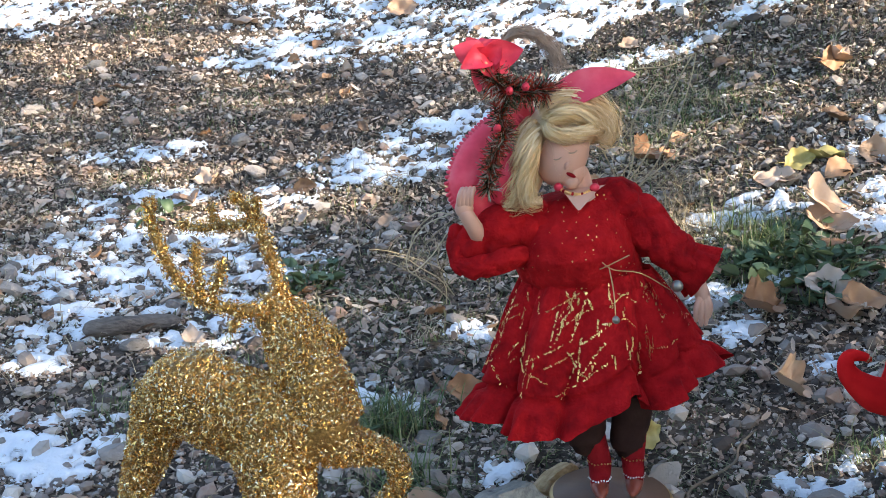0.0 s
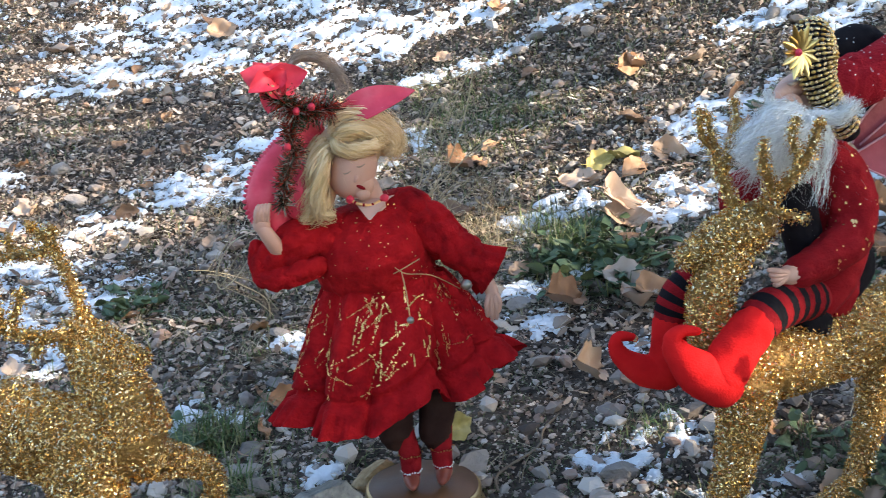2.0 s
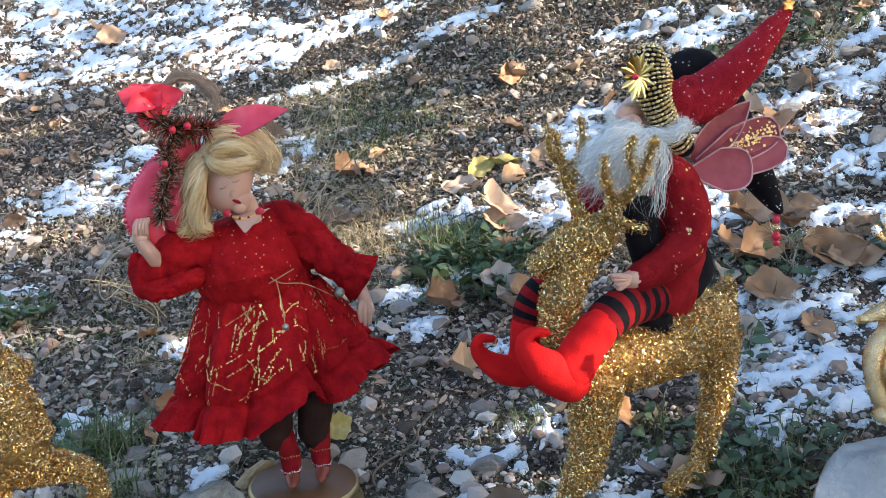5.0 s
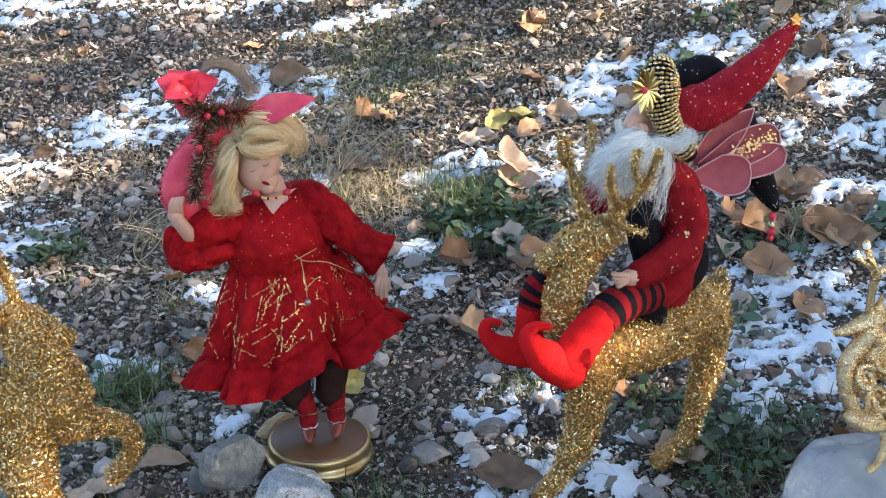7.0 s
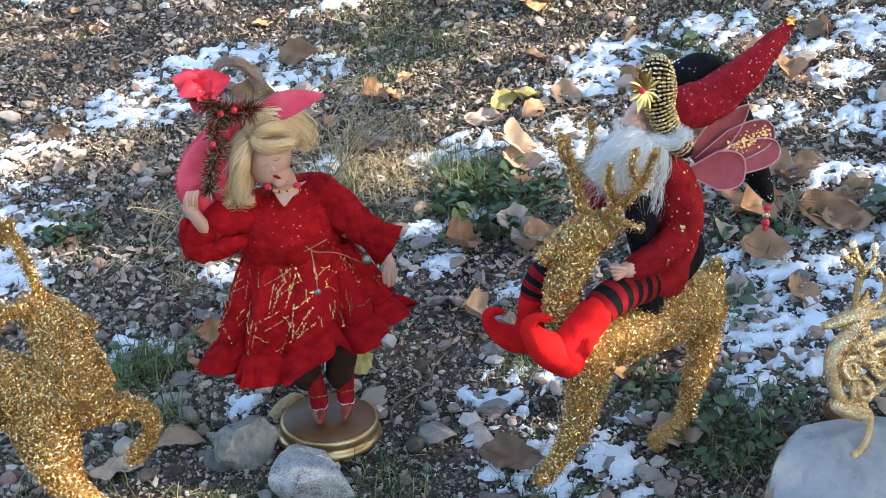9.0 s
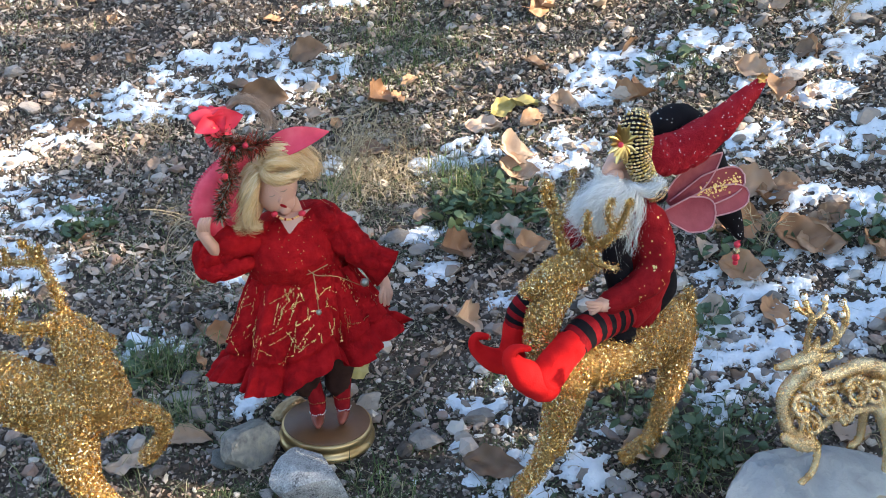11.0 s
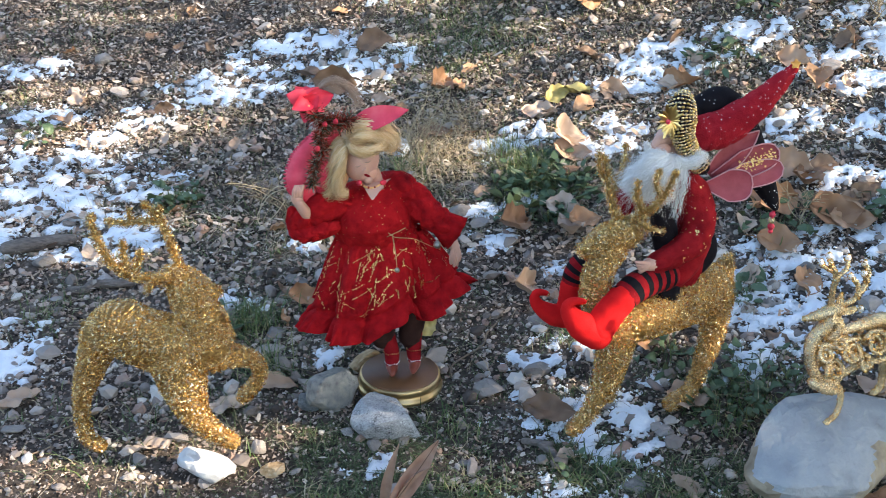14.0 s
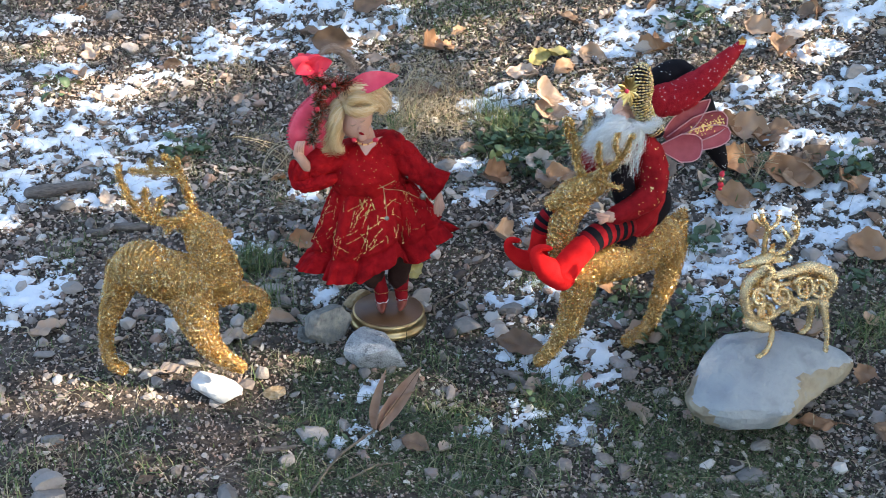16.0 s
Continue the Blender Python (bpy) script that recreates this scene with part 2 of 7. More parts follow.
class Build:
    """Gathers rings, tubes, petals and flakes of several materials into one mesh."""

    def __init__(self):
        self.v, self.f, self.m, self.s, self.mats = [], [], [], [], []

    def slot(self, mat):
        if mat not in self.mats:
            self.mats.append(mat)
        return self.mats.index(mat)

    def add(self, verts, faces, mat, smooth=True):
        o = len(self.v)
        self.v.extend(tuple(map(float, p)) for p in verts)
        i = self.slot(mat)
        for f in faces:
            self.f.append(tuple(o + k for k in f))
            self.m.append(i)
            self.s.append(smooth)

    def grid(self, rings, mat, closed=True, cap=True):
        n = len(rings[0])
        verts = [p for r in rings for p in r]
        faces = []
        for i in range(len(rings) - 1):
            for j in range(n if closed else n - 1):
                k = (j + 1) % n
                faces.append((i * n + j, i * n + k, (i + 1) * n + k, (i + 1) * n + j))
        if closed and cap:
            faces.append(tuple(range(n))[::-1])
            faces.append(tuple(range((len(rings) - 1) * n, len(rings) * n)))
        self.add(verts, faces, mat)

    def tube(self, pts, radii, mat, seg=10, sub=4, flat=1.0, mats=None, wrinkle=0.0, rib=0.0):
        """A swept tube through pts, smoothed, with rounded ends; flat squeezes it along its second axis."""
        c, r = spline(pts, radii, sub)
        if rib:
            r = [q * (1 + rib * math.sin(2.1 * i)) for i, q in enumerate(r)]
        rings = []
        side = None
        # rounded ends
        d0, d1 = (c[1] - c[0]).normalized(), (c[-1] - c[-2]).normalized()
        c = [c[0] - d0 * r[0] * 0.9, c[0] - d0 * r[0] * 0.55] + c + [c[-1] + d1 * r[-1] * 0.55, c[-1] + d1 * r[-1] * 0.9]
        r = [r[0] * 0.35, r[0] * 0.8] + r + [r[-1] * 0.8, r[-1] * 0.35]
        for i in range(len(c)):
            d = (c[min(i + 1, len(c) - 1)] - c[max(i - 1, 0)]).normalized()
            if side is None:
                side = d.orthogonal().normalized()
            side = (side - d * side.dot(d)).normalized()
            up = d.cross(side)
            ring = []
            for k in range(seg):
                a = 6.2832 * k / seg
                w = side * math.cos(a) + up * math.sin(a) * flat
                q = r[i]
                if wrinkle:
                    n1 = noise.noise(c[i] * 34 + w * 1.1)
                    q *= 1 + wrinkle * (0.9 * n1 - 0.9 * max(0, 0.16 - abs(noise.noise(c[i] * 48 + w * 0.9 + Vector((7, 3, 1))))) / 0.16)
                ring.append(c[i] + w * q)
            rings.append(ring)
        if mats is None:
            self.grid(rings, mat)
        else:                                   # bands of two materials along the tube
            for i in range(len(rings) - 1):
                self.grid(rings[i:i + 2], mats[(i // 2) % len(mats)], cap=False)

    def ball(self, c, r, mat, turn=(0, 0, 0), seg=16, rows=10, lump=0.0):
        rot = Euler([radians(a) for a in turn]).to_matrix()
        rings = []
        for i in range(rows + 1):
            th = math.pi * min(max(i / rows, 0.02), 0.98)
            ring = []
            for j in range(seg):
                ph = 6.2832 * j / seg
                d = Vector((math.sin(th) * math.cos(ph), math.sin(th) * math.sin(ph), math.cos(th)))
                k = 1 + lump * noise.noise(d * 2.3 + Vector(c) * 9)
                ring.append(Vector(c) + rot @ Vector((d.x * r[0] * k, d.y * r[1] * k, d.z * r[2] * k)))
            rings.append(ring)
        self.grid(rings, mat)

    def petal(self, base, tip, width, mat, face=(0, -1, 0.3), cup=0.15, bend=0.0, thick=0.0012, rim=None, n=9, blunt=False):
        """A leaf-shaped blade with two sides; face: the way that it looks."""
        base, tip, face = Vector(base), Vector(tip), Vector(face)
        d = tip - base
        ln = d.length
        d.normalize()
        face = (face - d * face.dot(d)).normalized()
        side = d.cross(face)
        front, back = [], []
        for i in range(n + 1):
            u = i / n
            w = width * 0.5 * max(0.04, math.sin(math.pi * min(1, 0.06 + 0.94 * u) ** 0.85) ** 0.8)
            if blunt:
                w = width * 0.5 * max(0.05, min(1, 0.25 + 1.6 * u)) * max(0.0, 1 - (2 * max(u, 0.5) - 1) ** 3.5) ** 0.5 + 0.0004
            mid = base + d * (ln * u) + face * (bend * ln * math.sin(math.pi * u))
            fr = []
            for k in (-1, -0.55, 0, 0.55, 1):
                fr.append(mid + side * (w * k) + face * (cup * w * (k * k)))
            front.append(fr)
            back.append([p - face * thick for p in fr])
        self.grid(front, mat, closed=False)
        self.grid([list(reversed(r)) for r in back], mat, closed=False)
        if rim:
            edge = [r[0] for r in front] + [r[-1] for r in reversed(front)]
            self.tube(edge, [0.0011] * len(edge), rim, seg=5, sub=1)

    def flakes(self, pts, normals, size, mat, rise=0.5, lift=0.0, slim=0.5):
        """Small flat strips scattered over a surface, standing off it at all angles."""
        p, nrm = np.array([tuple(q) for q in pts]), np.array([tuple(q) for q in normals])
        n = len(p)
        a = rng.normal(size=(n, 3))
        a -= nrm * (a * nrm).sum(1, keepdims=True) * (1 - rise)
        a /= np.linalg.norm(a, axis=1, keepdims=True)
        b = np.cross(a, nrm + rise * rng.normal(size=(n, 3)))
        b /= np.linalg.norm(b, axis=1, keepdims=True)
        s = size * rng.uniform(0.5, 1.3, (n, 1))
        q = p + nrm * (lift * rng.uniform(-0.3, 1, (n, 1)))
        v = np.stack([q - a * s - b * s * slim, q + a * s - b * s * slim, q + a * s + b * s * slim, q - a * s + b * s * slim], 1).reshape(-1, 3)
        self.add(v.tolist(), (np.arange(4)[None] + 4 * np.arange(n)[:, None]).tolist(), mat, False)

    def strands(self, n, root, spread, way, length, mat, curl=0.3, width=0.0012, drop=0.0):
        """Wavy locks from around root (an ellipsoid of radii spread), lying along it before they hang."""
        way = Vector(way).normalized()
        for _ in range(n):
            d = Vector((rng.normal(), rng.normal(), rng.normal())).normalized()
            p = Vector(root) + Vector((d.x * spread[0], d.y * spread[1], d.z * spread[2]))
            w = (way - d * way.dot(d) * 0.85 + d * 0.05).normalized()
            s = w.cross(d + Vector((0.01, 0.02, 0))).normalized()
            ln = length * rng.uniform(0.4, 1.0)
            k = Vector((rng.normal(), rng.normal(), rng.normal())) * curl * 0.5
            ph, am = rng.uniform(0, 6.28), length * curl * 0.16
            pts = []
            for i in range(10):
                u = i / 9
                c = p + w * (ln * u) + k * (ln * u * u) - d * (ln * 0.25 * u * u) + Vector((0, 0, -drop * ln * u * u)) + s * (am * math.sin(7 * u + ph) * u) + d * (am * 0.6 * math.cos(7 * u + ph) * u)
                ww = width * (0.55 + 0.45 * math.sin(3.1 * u)) * (1.05 - u * u)
                pts += [c - s * ww, c + s * ww]
            self.add(pts, [(2 * i, 2 * i + 1, 2 * i + 3, 2 * i + 2) for i in range(9)], mat)

    def bundle(self, n, pts, r, mat, width=0.0006, swirl=1.5, frizz=0.0):
        """A lock of hair: fine strands that follow pts within radius r, turning about it and fraying at its end."""
        c, _ = spline(pts, [0] * len(pts), 5)
        m = len(c)
        axes, side = [], None
        for i in range(m):
            d = (c[min(i + 1, m - 1)] - c[max(i - 1, 0)]).normalized()
            side = d.orthogonal().normalized() if side is None else side
            side = (side - d * side.dot(d)).normalized()
            axes.append((d, side, d.cross(side)))
        for _ in range(n):
            a, rr, ph = rng.uniform(0, 6.283), r * math.sqrt(rng.uniform(0.05, 1)), rng.uniform(0, 6.283)
            i0, i1 = rng.integers(0, max(1, m // 4)), m - rng.integers(0, max(1, m // 4))
            fray = rng.normal(0, 0.35) * r
            w1, w2, w3, w4 = rng.uniform(0, 6.283, 4)
            row = []
            for i in range(i0, i1):
                u = i / (m - 1)
                d, s, t = axes[i]
                q = a + swirl * u
                out = s * math.cos(q) + t * math.sin(q)
                k = rr * (0.45 + 0.55 * math.sin(math.pi * min(1, 0.12 + 0.80 * u))) + fray * u * u + 0.05 * r * math.sin(9 * u + ph)
                f = frizz * r * (0.3 + 0.7 * u)
                p = c[i] + out * k + s * (f * math.sin(8 * u + w1) + 0.5 * f * math.sin(19 * u + w2)) + t * (f * math.sin(7 * u + w3) + 0.5 * f * math.sin(17 * u + w4))
                e = d.cross(out) * (width * (1.1 - 0.7 * u))
                row += [p - e, p + e]
            self.add(row, [(2 * i, 2 * i + 1, 2 * i + 3, 2 * i + 2) for i in range(len(row) // 2 - 1)], mat)

    def done(self, name, parent=None, at=None):
        """Links what was gathered as one mesh; at: the place of the parent, from which the part is then reckoned."""
        me = bpy.data.meshes.new(name)
        if at is not None:
            self.v = [(x - at[0], y - at[1], z - at[2]) for x, y, z in self.v]
        me.from_pydata(self.v, [], self.f)
        me.polygons.foreach_set("material_index", np.array(self.m, dtype=np.int32))
        me.polygons.foreach_set("use_smooth", np.array(self.s, dtype=bool))
        for m in self.mats:
            me.materials.append(m)
        me.update()
        ob = new(name, me)
        ob.parent = parent
        return ob


def spline(pts, radii, sub):
    """Catmull-Rom through pts, with radii."""
    p = [Vector(a) for a in pts]
    if len(p) < 2:
        return p, list(radii)
    c, r = [], []
    for i in range(len(p) - 1):
        a, b, d, e = p[max(i - 1, 0)], p[i], p[i + 1], p[min(i + 2, len(p) - 1)]
        for k in range(sub):
            t = k / sub
            c.append(0.5 * ((2 * b) + (d - a) * t + (2 * a - 5 * b + 4 * d - e) * t * t + (3 * b - a - 3 * d + e) * t ** 3))
            r.append(radii[i] * (1 - t) + radii[i + 1] * t)
    c.append(p[-1])
    r.append(radii[-1])
    return c, r


def fast_mesh(name, verts, faces, mat, smooth=True):
    """One mesh from large arrays; faces is an (n, k) array."""
    me = bpy.data.meshes.new(name)
    faces = np.asarray(faces, dtype=np.int32)
    n, k = faces.shape
    me.vertices.add(len(verts))
    me.vertices.foreach_set("co", np.asarray(verts, dtype=np.float32).ravel())
    me.loops.add(n * k)
    me.loops.foreach_set("vertex_index", faces.ravel())
    me.polygons.add(n)
    me.polygons.foreach_set("loop_start", np.arange(0, n * k, k, dtype=np.int32))
    me.polygons.foreach_set("use_smooth", np.full(n, smooth))
    me.update(calc_edges=True)
    me.materials.append(mat)
    return new(name, me)


def part(name, bm, mat, parent=None, label=""):
    me = bpy.data.meshes.new(name)
    bm.to_mesh(me)
    bm.free()
    me.materials.append(mat)
    ob = new(name, me)
    ob.parent = parent
    return tagged(ob, label)


# ---- snow: where it lies ----
SNOW = []


def snow_patch(x, y, rx, ry, amount=1.0):
    SNOW.append((x, y, rx, ry, amount))


# near the figures
snow_patch(-0.534, 1.351, 0.066, 0.067)
snow_patch(-0.547, 1.274, 0.035, 0.039)
snow_patch(-0.106, 1.452, 0.046, 0.030)
snow_patch(0.054, 1.257, 0.016, 0.017, 0.55)
snow_patch(0.441, 1.173, 0.047, 0.036)
snow_patch(0.433, 0.999, 0.062, 0.036)
snow_patch(0.490, 0.937, 0.041, 0.051)
snow_patch(0.365, 0.835, 0.041, 0.019, 0.42)
snow_patch(0.434, 0.784, 0.040, 0.017, 0.42)
snow_patch(0.392, 1.077, 0.027, 0.017, 0.55)
snow_patch(0.580, 1.048, 0.019, 0.015)
snow_patch(0.663, 1.019, 0.032, 0.017)
snow_patch(0.098, 0.946, 0.020, 0.019, 0.36)
snow_patch(0.074, 0.834, 0.025, 0.018, 0.36)
snow_patch(0.034, 1.637, 0.028, 0.021)
snow_patch(0.420, 1.541, 0.028, 0.020, 0.55)
snow_patch(0.515, 1.425, 0.031, 0.016)
# to the right, behind the small deer
snow_patch(0.925, 1.236, 0.066, 0.078)
snow_patch(0.845, 1.152, 0.063, 0.084)
snow_patch(1.015, 1.280, 0.074, 0.044)
snow_patch(1.036, 1.192, 0.060, 0.031)
snow_patch(1.061, 1.120, 0.053, 0.034)
snow_patch(0.768, 1.162, 0.029, 0.048)
snow_patch(0.875, 1.071, 0.034, 0.054)
snow_patch(1.186, 1.247, 0.044, 0.020)
snow_patch(1.121, 1.443, 0.050, 0.048)
snow_patch(1.189, 1.423, 0.053, 0.031)
snow_patch(1.105, 1.697, 0.043, 0.019)
snow_patch(0.992, 1.632, 0.034, 0.051)
snow_patch(1.297, 1.618, 0.088, 0.033)
snow_patch(1.285, 1.765, 0.047, 0.030)
snow_patch(1.273, 1.874, 0.091, 0.031)
snow_patch(1.427, 1.862, 0.070, 0.037)
snow_patch(0.819, 1.207, 0.050, 0.050, 1.25)
snow_patch(0.892, 1.212, 0.050, 0.045, 1.25)
snow_patch(0.943, 1.281, 0.050, 0.040, 1.25)
snow_patch(1.032, 1.293, 0.060, 0.030, 1.25)
snow_patch(1.078, 1.157, 0.050, 0.030, 1.25)
snow_patch(0.824, 1.113, 0.040, 0.040, 1.25)
snow_patch(0.769, 1.087, 0.030, 0.030, 1.25)
snow_patch(1.087, 1.281, 0.050, 0.030, 1.25)
snow_patch(0.732, 1.030, 0.020, 0.020, 1.25)
snow_patch(1.116, 1.692, 0.050, 0.030, 1.25)
snow_patch(1.293, 1.625, 0.060, 0.030, 1.25)
snow_patch(1.187, 1.286, 0.040, 0.030, 1.25)
snow_patch(0.942, 1.302, 0.045, 0.035, 1.2)
snow_patch(1.010, 1.326, 0.040, 0.030, 1.2)
snow_patch(1.065, 1.278, 0.045, 0.030, 1.2)
snow_patch(1.136, 1.262, 0.045, 0.030, 1.2)
snow_patch(1.239, 1.612, 0.045, 0.025, 1.2)
snow_patch(1.404, 1.829, 0.060, 0.030, 1.2)
snow_patch(1.079, 1.518, 0.030, 0.025, 1.2)
snow_patch(1.134, 1.456, 0.030, 0.020, 1.2)
snow_patch(1.307, 1.549, 0.040, 0.020, 1.2)
snow_patch(1.120, 2.074, 0.060, 0.030, 1.2)
# behind the rider
snow_patch(0.527, 1.887, 0.068, 0.035)
snow_patch(0.739, 1.821, 0.074, 0.049)
snow_patch(0.474, 1.835, 0.028, 0.022)
snow_patch(0.454, 1.656, 0.066, 0.023)
snow_patch(0.906, 2.028, 0.095, 0.064)
snow_patch(1.028, 2.055, 0.093, 0.043)
snow_patch(1.129, 2.041, 0.078, 0.043)
snow_patch(0.843, 1.990, 0.038, 0.031)
# behind the dancer
snow_patch(-0.083, 2.351, 0.130, 0.063)
snow_patch(-0.034, 2.438, 0.083, 0.064)
snow_patch(0.194, 2.290, 0.088, 0.072)
snow_patch(0.264, 2.350, 0.081, 0.061)
snow_patch(0.097, 2.481, 0.101, 0.039)
snow_patch(0.265, 1.952, 0.023, 0.023)
snow_patch(-0.208, 2.395, 0.030, 0.019)
# left bank
snow_patch(-0.604, 1.956, 0.118, 0.107)
snow_patch(-0.474, 2.044, 0.090, 0.066)
snow_patch(-0.364, 1.957, 0.087, 0.062)
snow_patch(-0.510, 1.833, 0.099, 0.061)
snow_patch(-0.623, 1.717, 0.044, 0.092)
snow_patch(-0.400, 1.685, 0.080, 0.031)
snow_patch(-0.294, 1.908, 0.057, 0.038)
snow_patch(-0.715, 2.220, 0.042, 0.053)
snow_patch(-0.631, 2.144, 0.050, 0.057)
snow_patch(-0.585, 2.279, 0.062, 0.033)
snow_patch(-0.444, 2.178, 0.047, 0.025)
snow_patch(-0.325, 2.247, 0.067, 0.044)
snow_patch(-0.598, 2.525, 0.045, 0.029)
snow_patch(-0.712, 2.513, 0.070, 0.029)
snow_patch(-0.330, 1.753, 0.054, 0.041)
# far up the slope
snow_patch(-0.331, 3.091, 0.178, 0.092)
snow_patch(-0.532, 3.054, 0.081, 0.043)
snow_patch(0.156, 3.021, 0.220, 0.076)
snow_patch(-0.243, 3.253, 0.153, 0.052)
snow_patch(0.501, 2.892, 0.152, 0.042)
snow_patch(0.276, 2.858, 0.104, 0.050)
snow_patch(-0.227, 3.365, 0.216, 0.102)
snow_patch(0.209, 3.230, 0.241, 0.059)
snow_patch(-0.039, 3.085, 0.099, 0.050)
snow_patch(0.348, 2.924, 0.172, 0.060)
snow_patch(0.478, 2.632, 0.128, 0.027)
snow_patch(0.827, 2.703, 0.090, 0.027)
snow_patch(1.172, 2.380, 0.084, 0.030)
snow_patch(1.291, 2.242, 0.082, 0.035)
snow_patch(1.415, 1.865, 0.074, 0.025)
snow_patch(1.451, 2.015, 0.078, 0.027)
snow_patch(1.553, 1.999, 0.119, 0.039)


def snow_depth(x, y):
    """Cover of snow, in about -1..1; it lies where this is above 0."""
    x, y = np.asarray(x, float), np.asarray(y, float)
    best = np.full(x.shape, -1.0)
    for cx, cy, rx, ry, k in SNOW:
        d = np.sqrt(((x - cx) / (rx * 1.55)) ** 2 + ((y - cy) / (ry * 1.6)) ** 2)
        best = np.maximum(best, k * (1 - d))
    rough = 0.42 * wobble(x, y, 34, 1) + 0.62 * wobble(x, y, 90, 2) + 0.34 * wobble(x, y, 220, 3) + 0.14 * wobble(x, y, 480, 4)
    off = np.maximum(np.maximum(x - 1.75, -1.35 - x), np.maximum(y - 3.3, 0.25 - y))
    far = np.where(off > 0, 0.9 * wobble(x, y, 5, 5) - 0.55 + 0.3 * smooth01(0, 0.3, off) - 0.5 * smooth01(0.6, -0.5, y), -1.0)
    return np.maximum(np.clip(best, -1, 0.27 + 0.06 * smooth01(1.5, 2.0, y) * smooth01(-0.4, 0.1, x)), far) - 0.125 + rough * 0.80


# ---- the ground ----
def spread(lo, hi, step, outer):
    mid = np.arange(lo, hi + step / 2, step)
    k = np.minimum(step * 1.12 ** np.arange(1, 90), 3.0)
    out = np.cumsum(k)
    out = out[out < outer]
    return np.concatenate([lo - out[::-1], mid, hi + out])


def relief(x, y):
    return 0.006 * wobble(x, y, 9, 11) + 0.003 * wobble(x, y, 40, 12) + 0.0016 * wobble(x, y, 150, 13)


def build_ground():
    xs, ys = spread(-1.5, 2.1, 0.024, 60), spread(-0.2, 3.9, 0.024, 60)
    X, Y = np.meshgrid(xs, ys)
    Z = gz(X, Y) + relief(X, Y)
    ny, nx = X.shape
    i = np.arange(ny - 1)[:, None] * nx + np.arange(nx - 1)[None]
    faces = np.stack([i, i + 1, i + nx + 1, i + nx], -1).reshape(-1, 4)
    ob = fast_mesh("ground", np.stack([X, Y, Z], -1).reshape(-1, 3), faces, M_SOIL)
    tagged(ob, "brown gravelly soil sloping up under leaves and old snow", "ground", kind="structure")


build_ground()


def build_snow(x0, x1, y0, y1, step, inner=None):
    xs, ys = np.arange(x0, x1, step), np.arange(y0, y1, step)
    X, Y = np.meshgrid(xs, ys)
    D = snow_depth(X, Y) - 0.04 - 0.05 * smooth01(1.5, 1.1, Y)
    D -= 0.07 * smooth01(0.7, 0.3, X) * smooth01(1.7, 2.1, Y)
    if inner:
        D[(X > inner[0]) & (X < inner[1]) & (Y > inner[2]) & (Y < inner[3])] = -1
    X = X + rng.uniform(-0.3, 0.3, X.shape) * step
    Y = Y + rng.uniform(-0.3, 0.3, X.shape) * step
    H = 0.0085 * np.clip(D, 0, 0.6) ** 0.6 + 0.003 * wobble(X, Y, 60, 21) * (D > 0.1) - 0.010 * (D <= 0)
    Z = gz(X, Y) + relief(X, Y) + H + 0.002
    ny, nx = X.shape
    i = np.arange(ny - 1)[:, None] * nx + np.arange(nx - 1)[None]
    q = np.stack([i, i + 1, i + nx + 1, i + nx], -1).reshape(-1, 4)
    q = q[(D.ravel()[q] > 0).any(1)]
    used, inv = np.unique(q, return_inverse=True)
    v = np.stack([X, Y, Z], -1).reshape(-1, 3)[used]
    ob = fast_mesh("snow", v, inv.reshape(-1, 4), M_SNOW)
    tagged(ob, "thin crusty patches of old white snow", "snow", kind="stuff")


build_snow(-1.6, 2.2, 0.3, 4.1, 0.0056)
build_snow(-4.6, 5.2, -1.5, 7.0, 0.022, (-1.57, 2.17, 0.33, 4.07))

# ---- gravel, litter, grass ----
ICO_V = np.array([(0, 0, 1)] + [(0.894 * math.cos(1.2566 * k), 0.894 * math.sin(1.2566 * k), 0.447) for k in range(5)]
                 + [(0.894 * math.cos(1.2566 * k + 0.628), 0.894 * math.sin(1.2566 * k + 0.628), -0.447) for k in range(5)] + [(0, 0, -1)])
ICO_F = np.array([(0, 1 + k, 1 + (k + 1) % 5) for k in range(5)] + [(1 + k, 6 + k, 1 + (k + 1) % 5) for k in range(5)]
                 + [(6 + k, 6 + (k + 1) % 5, 1 + (k + 1) % 5) for k in range(5)] + [(11, 6 + (k + 1) % 5, 6 + k) for k in range(5)])


def turns(n, tilt):
    """n random turns: full about z, up to tilt about x and y."""
    a, b, c = rng.uniform(0, 6.283, n), rng.normal(0, tilt, n), rng.normal(0, tilt, n)
    ca, sa, cb, sb, cc, sc = np.cos(a), np.sin(a), np.cos(b), np.sin(b), np.cos(c), np.sin(c)
    one, nil = np.ones(n), np.zeros(n)
    Rz = np.stack([ca, -sa, nil, sa, ca, nil, nil, nil, one], -1).reshape(n, 3, 3)
    Rx = np.stack([one, nil, nil, nil, cb, -sb, nil, sb, cb], -1).reshape(n, 3, 3)
    Ry = np.stack([cc, nil, sc, nil, one, nil, -sc, nil, cc], -1).reshape(n, 3, 3)
    return Rz @ Rx @ Ry


def scatter(n, seed=0):
    """Points over the slope that the camera passes, thicker where it is nearer."""
    y = 0.45 + 3.55 * rng.uniform(0, 1, n) ** 1.4
    x = 0.25 + (rng.uniform(-1, 1, n)) * (0.75 + 0.40 * y)
    return x, y


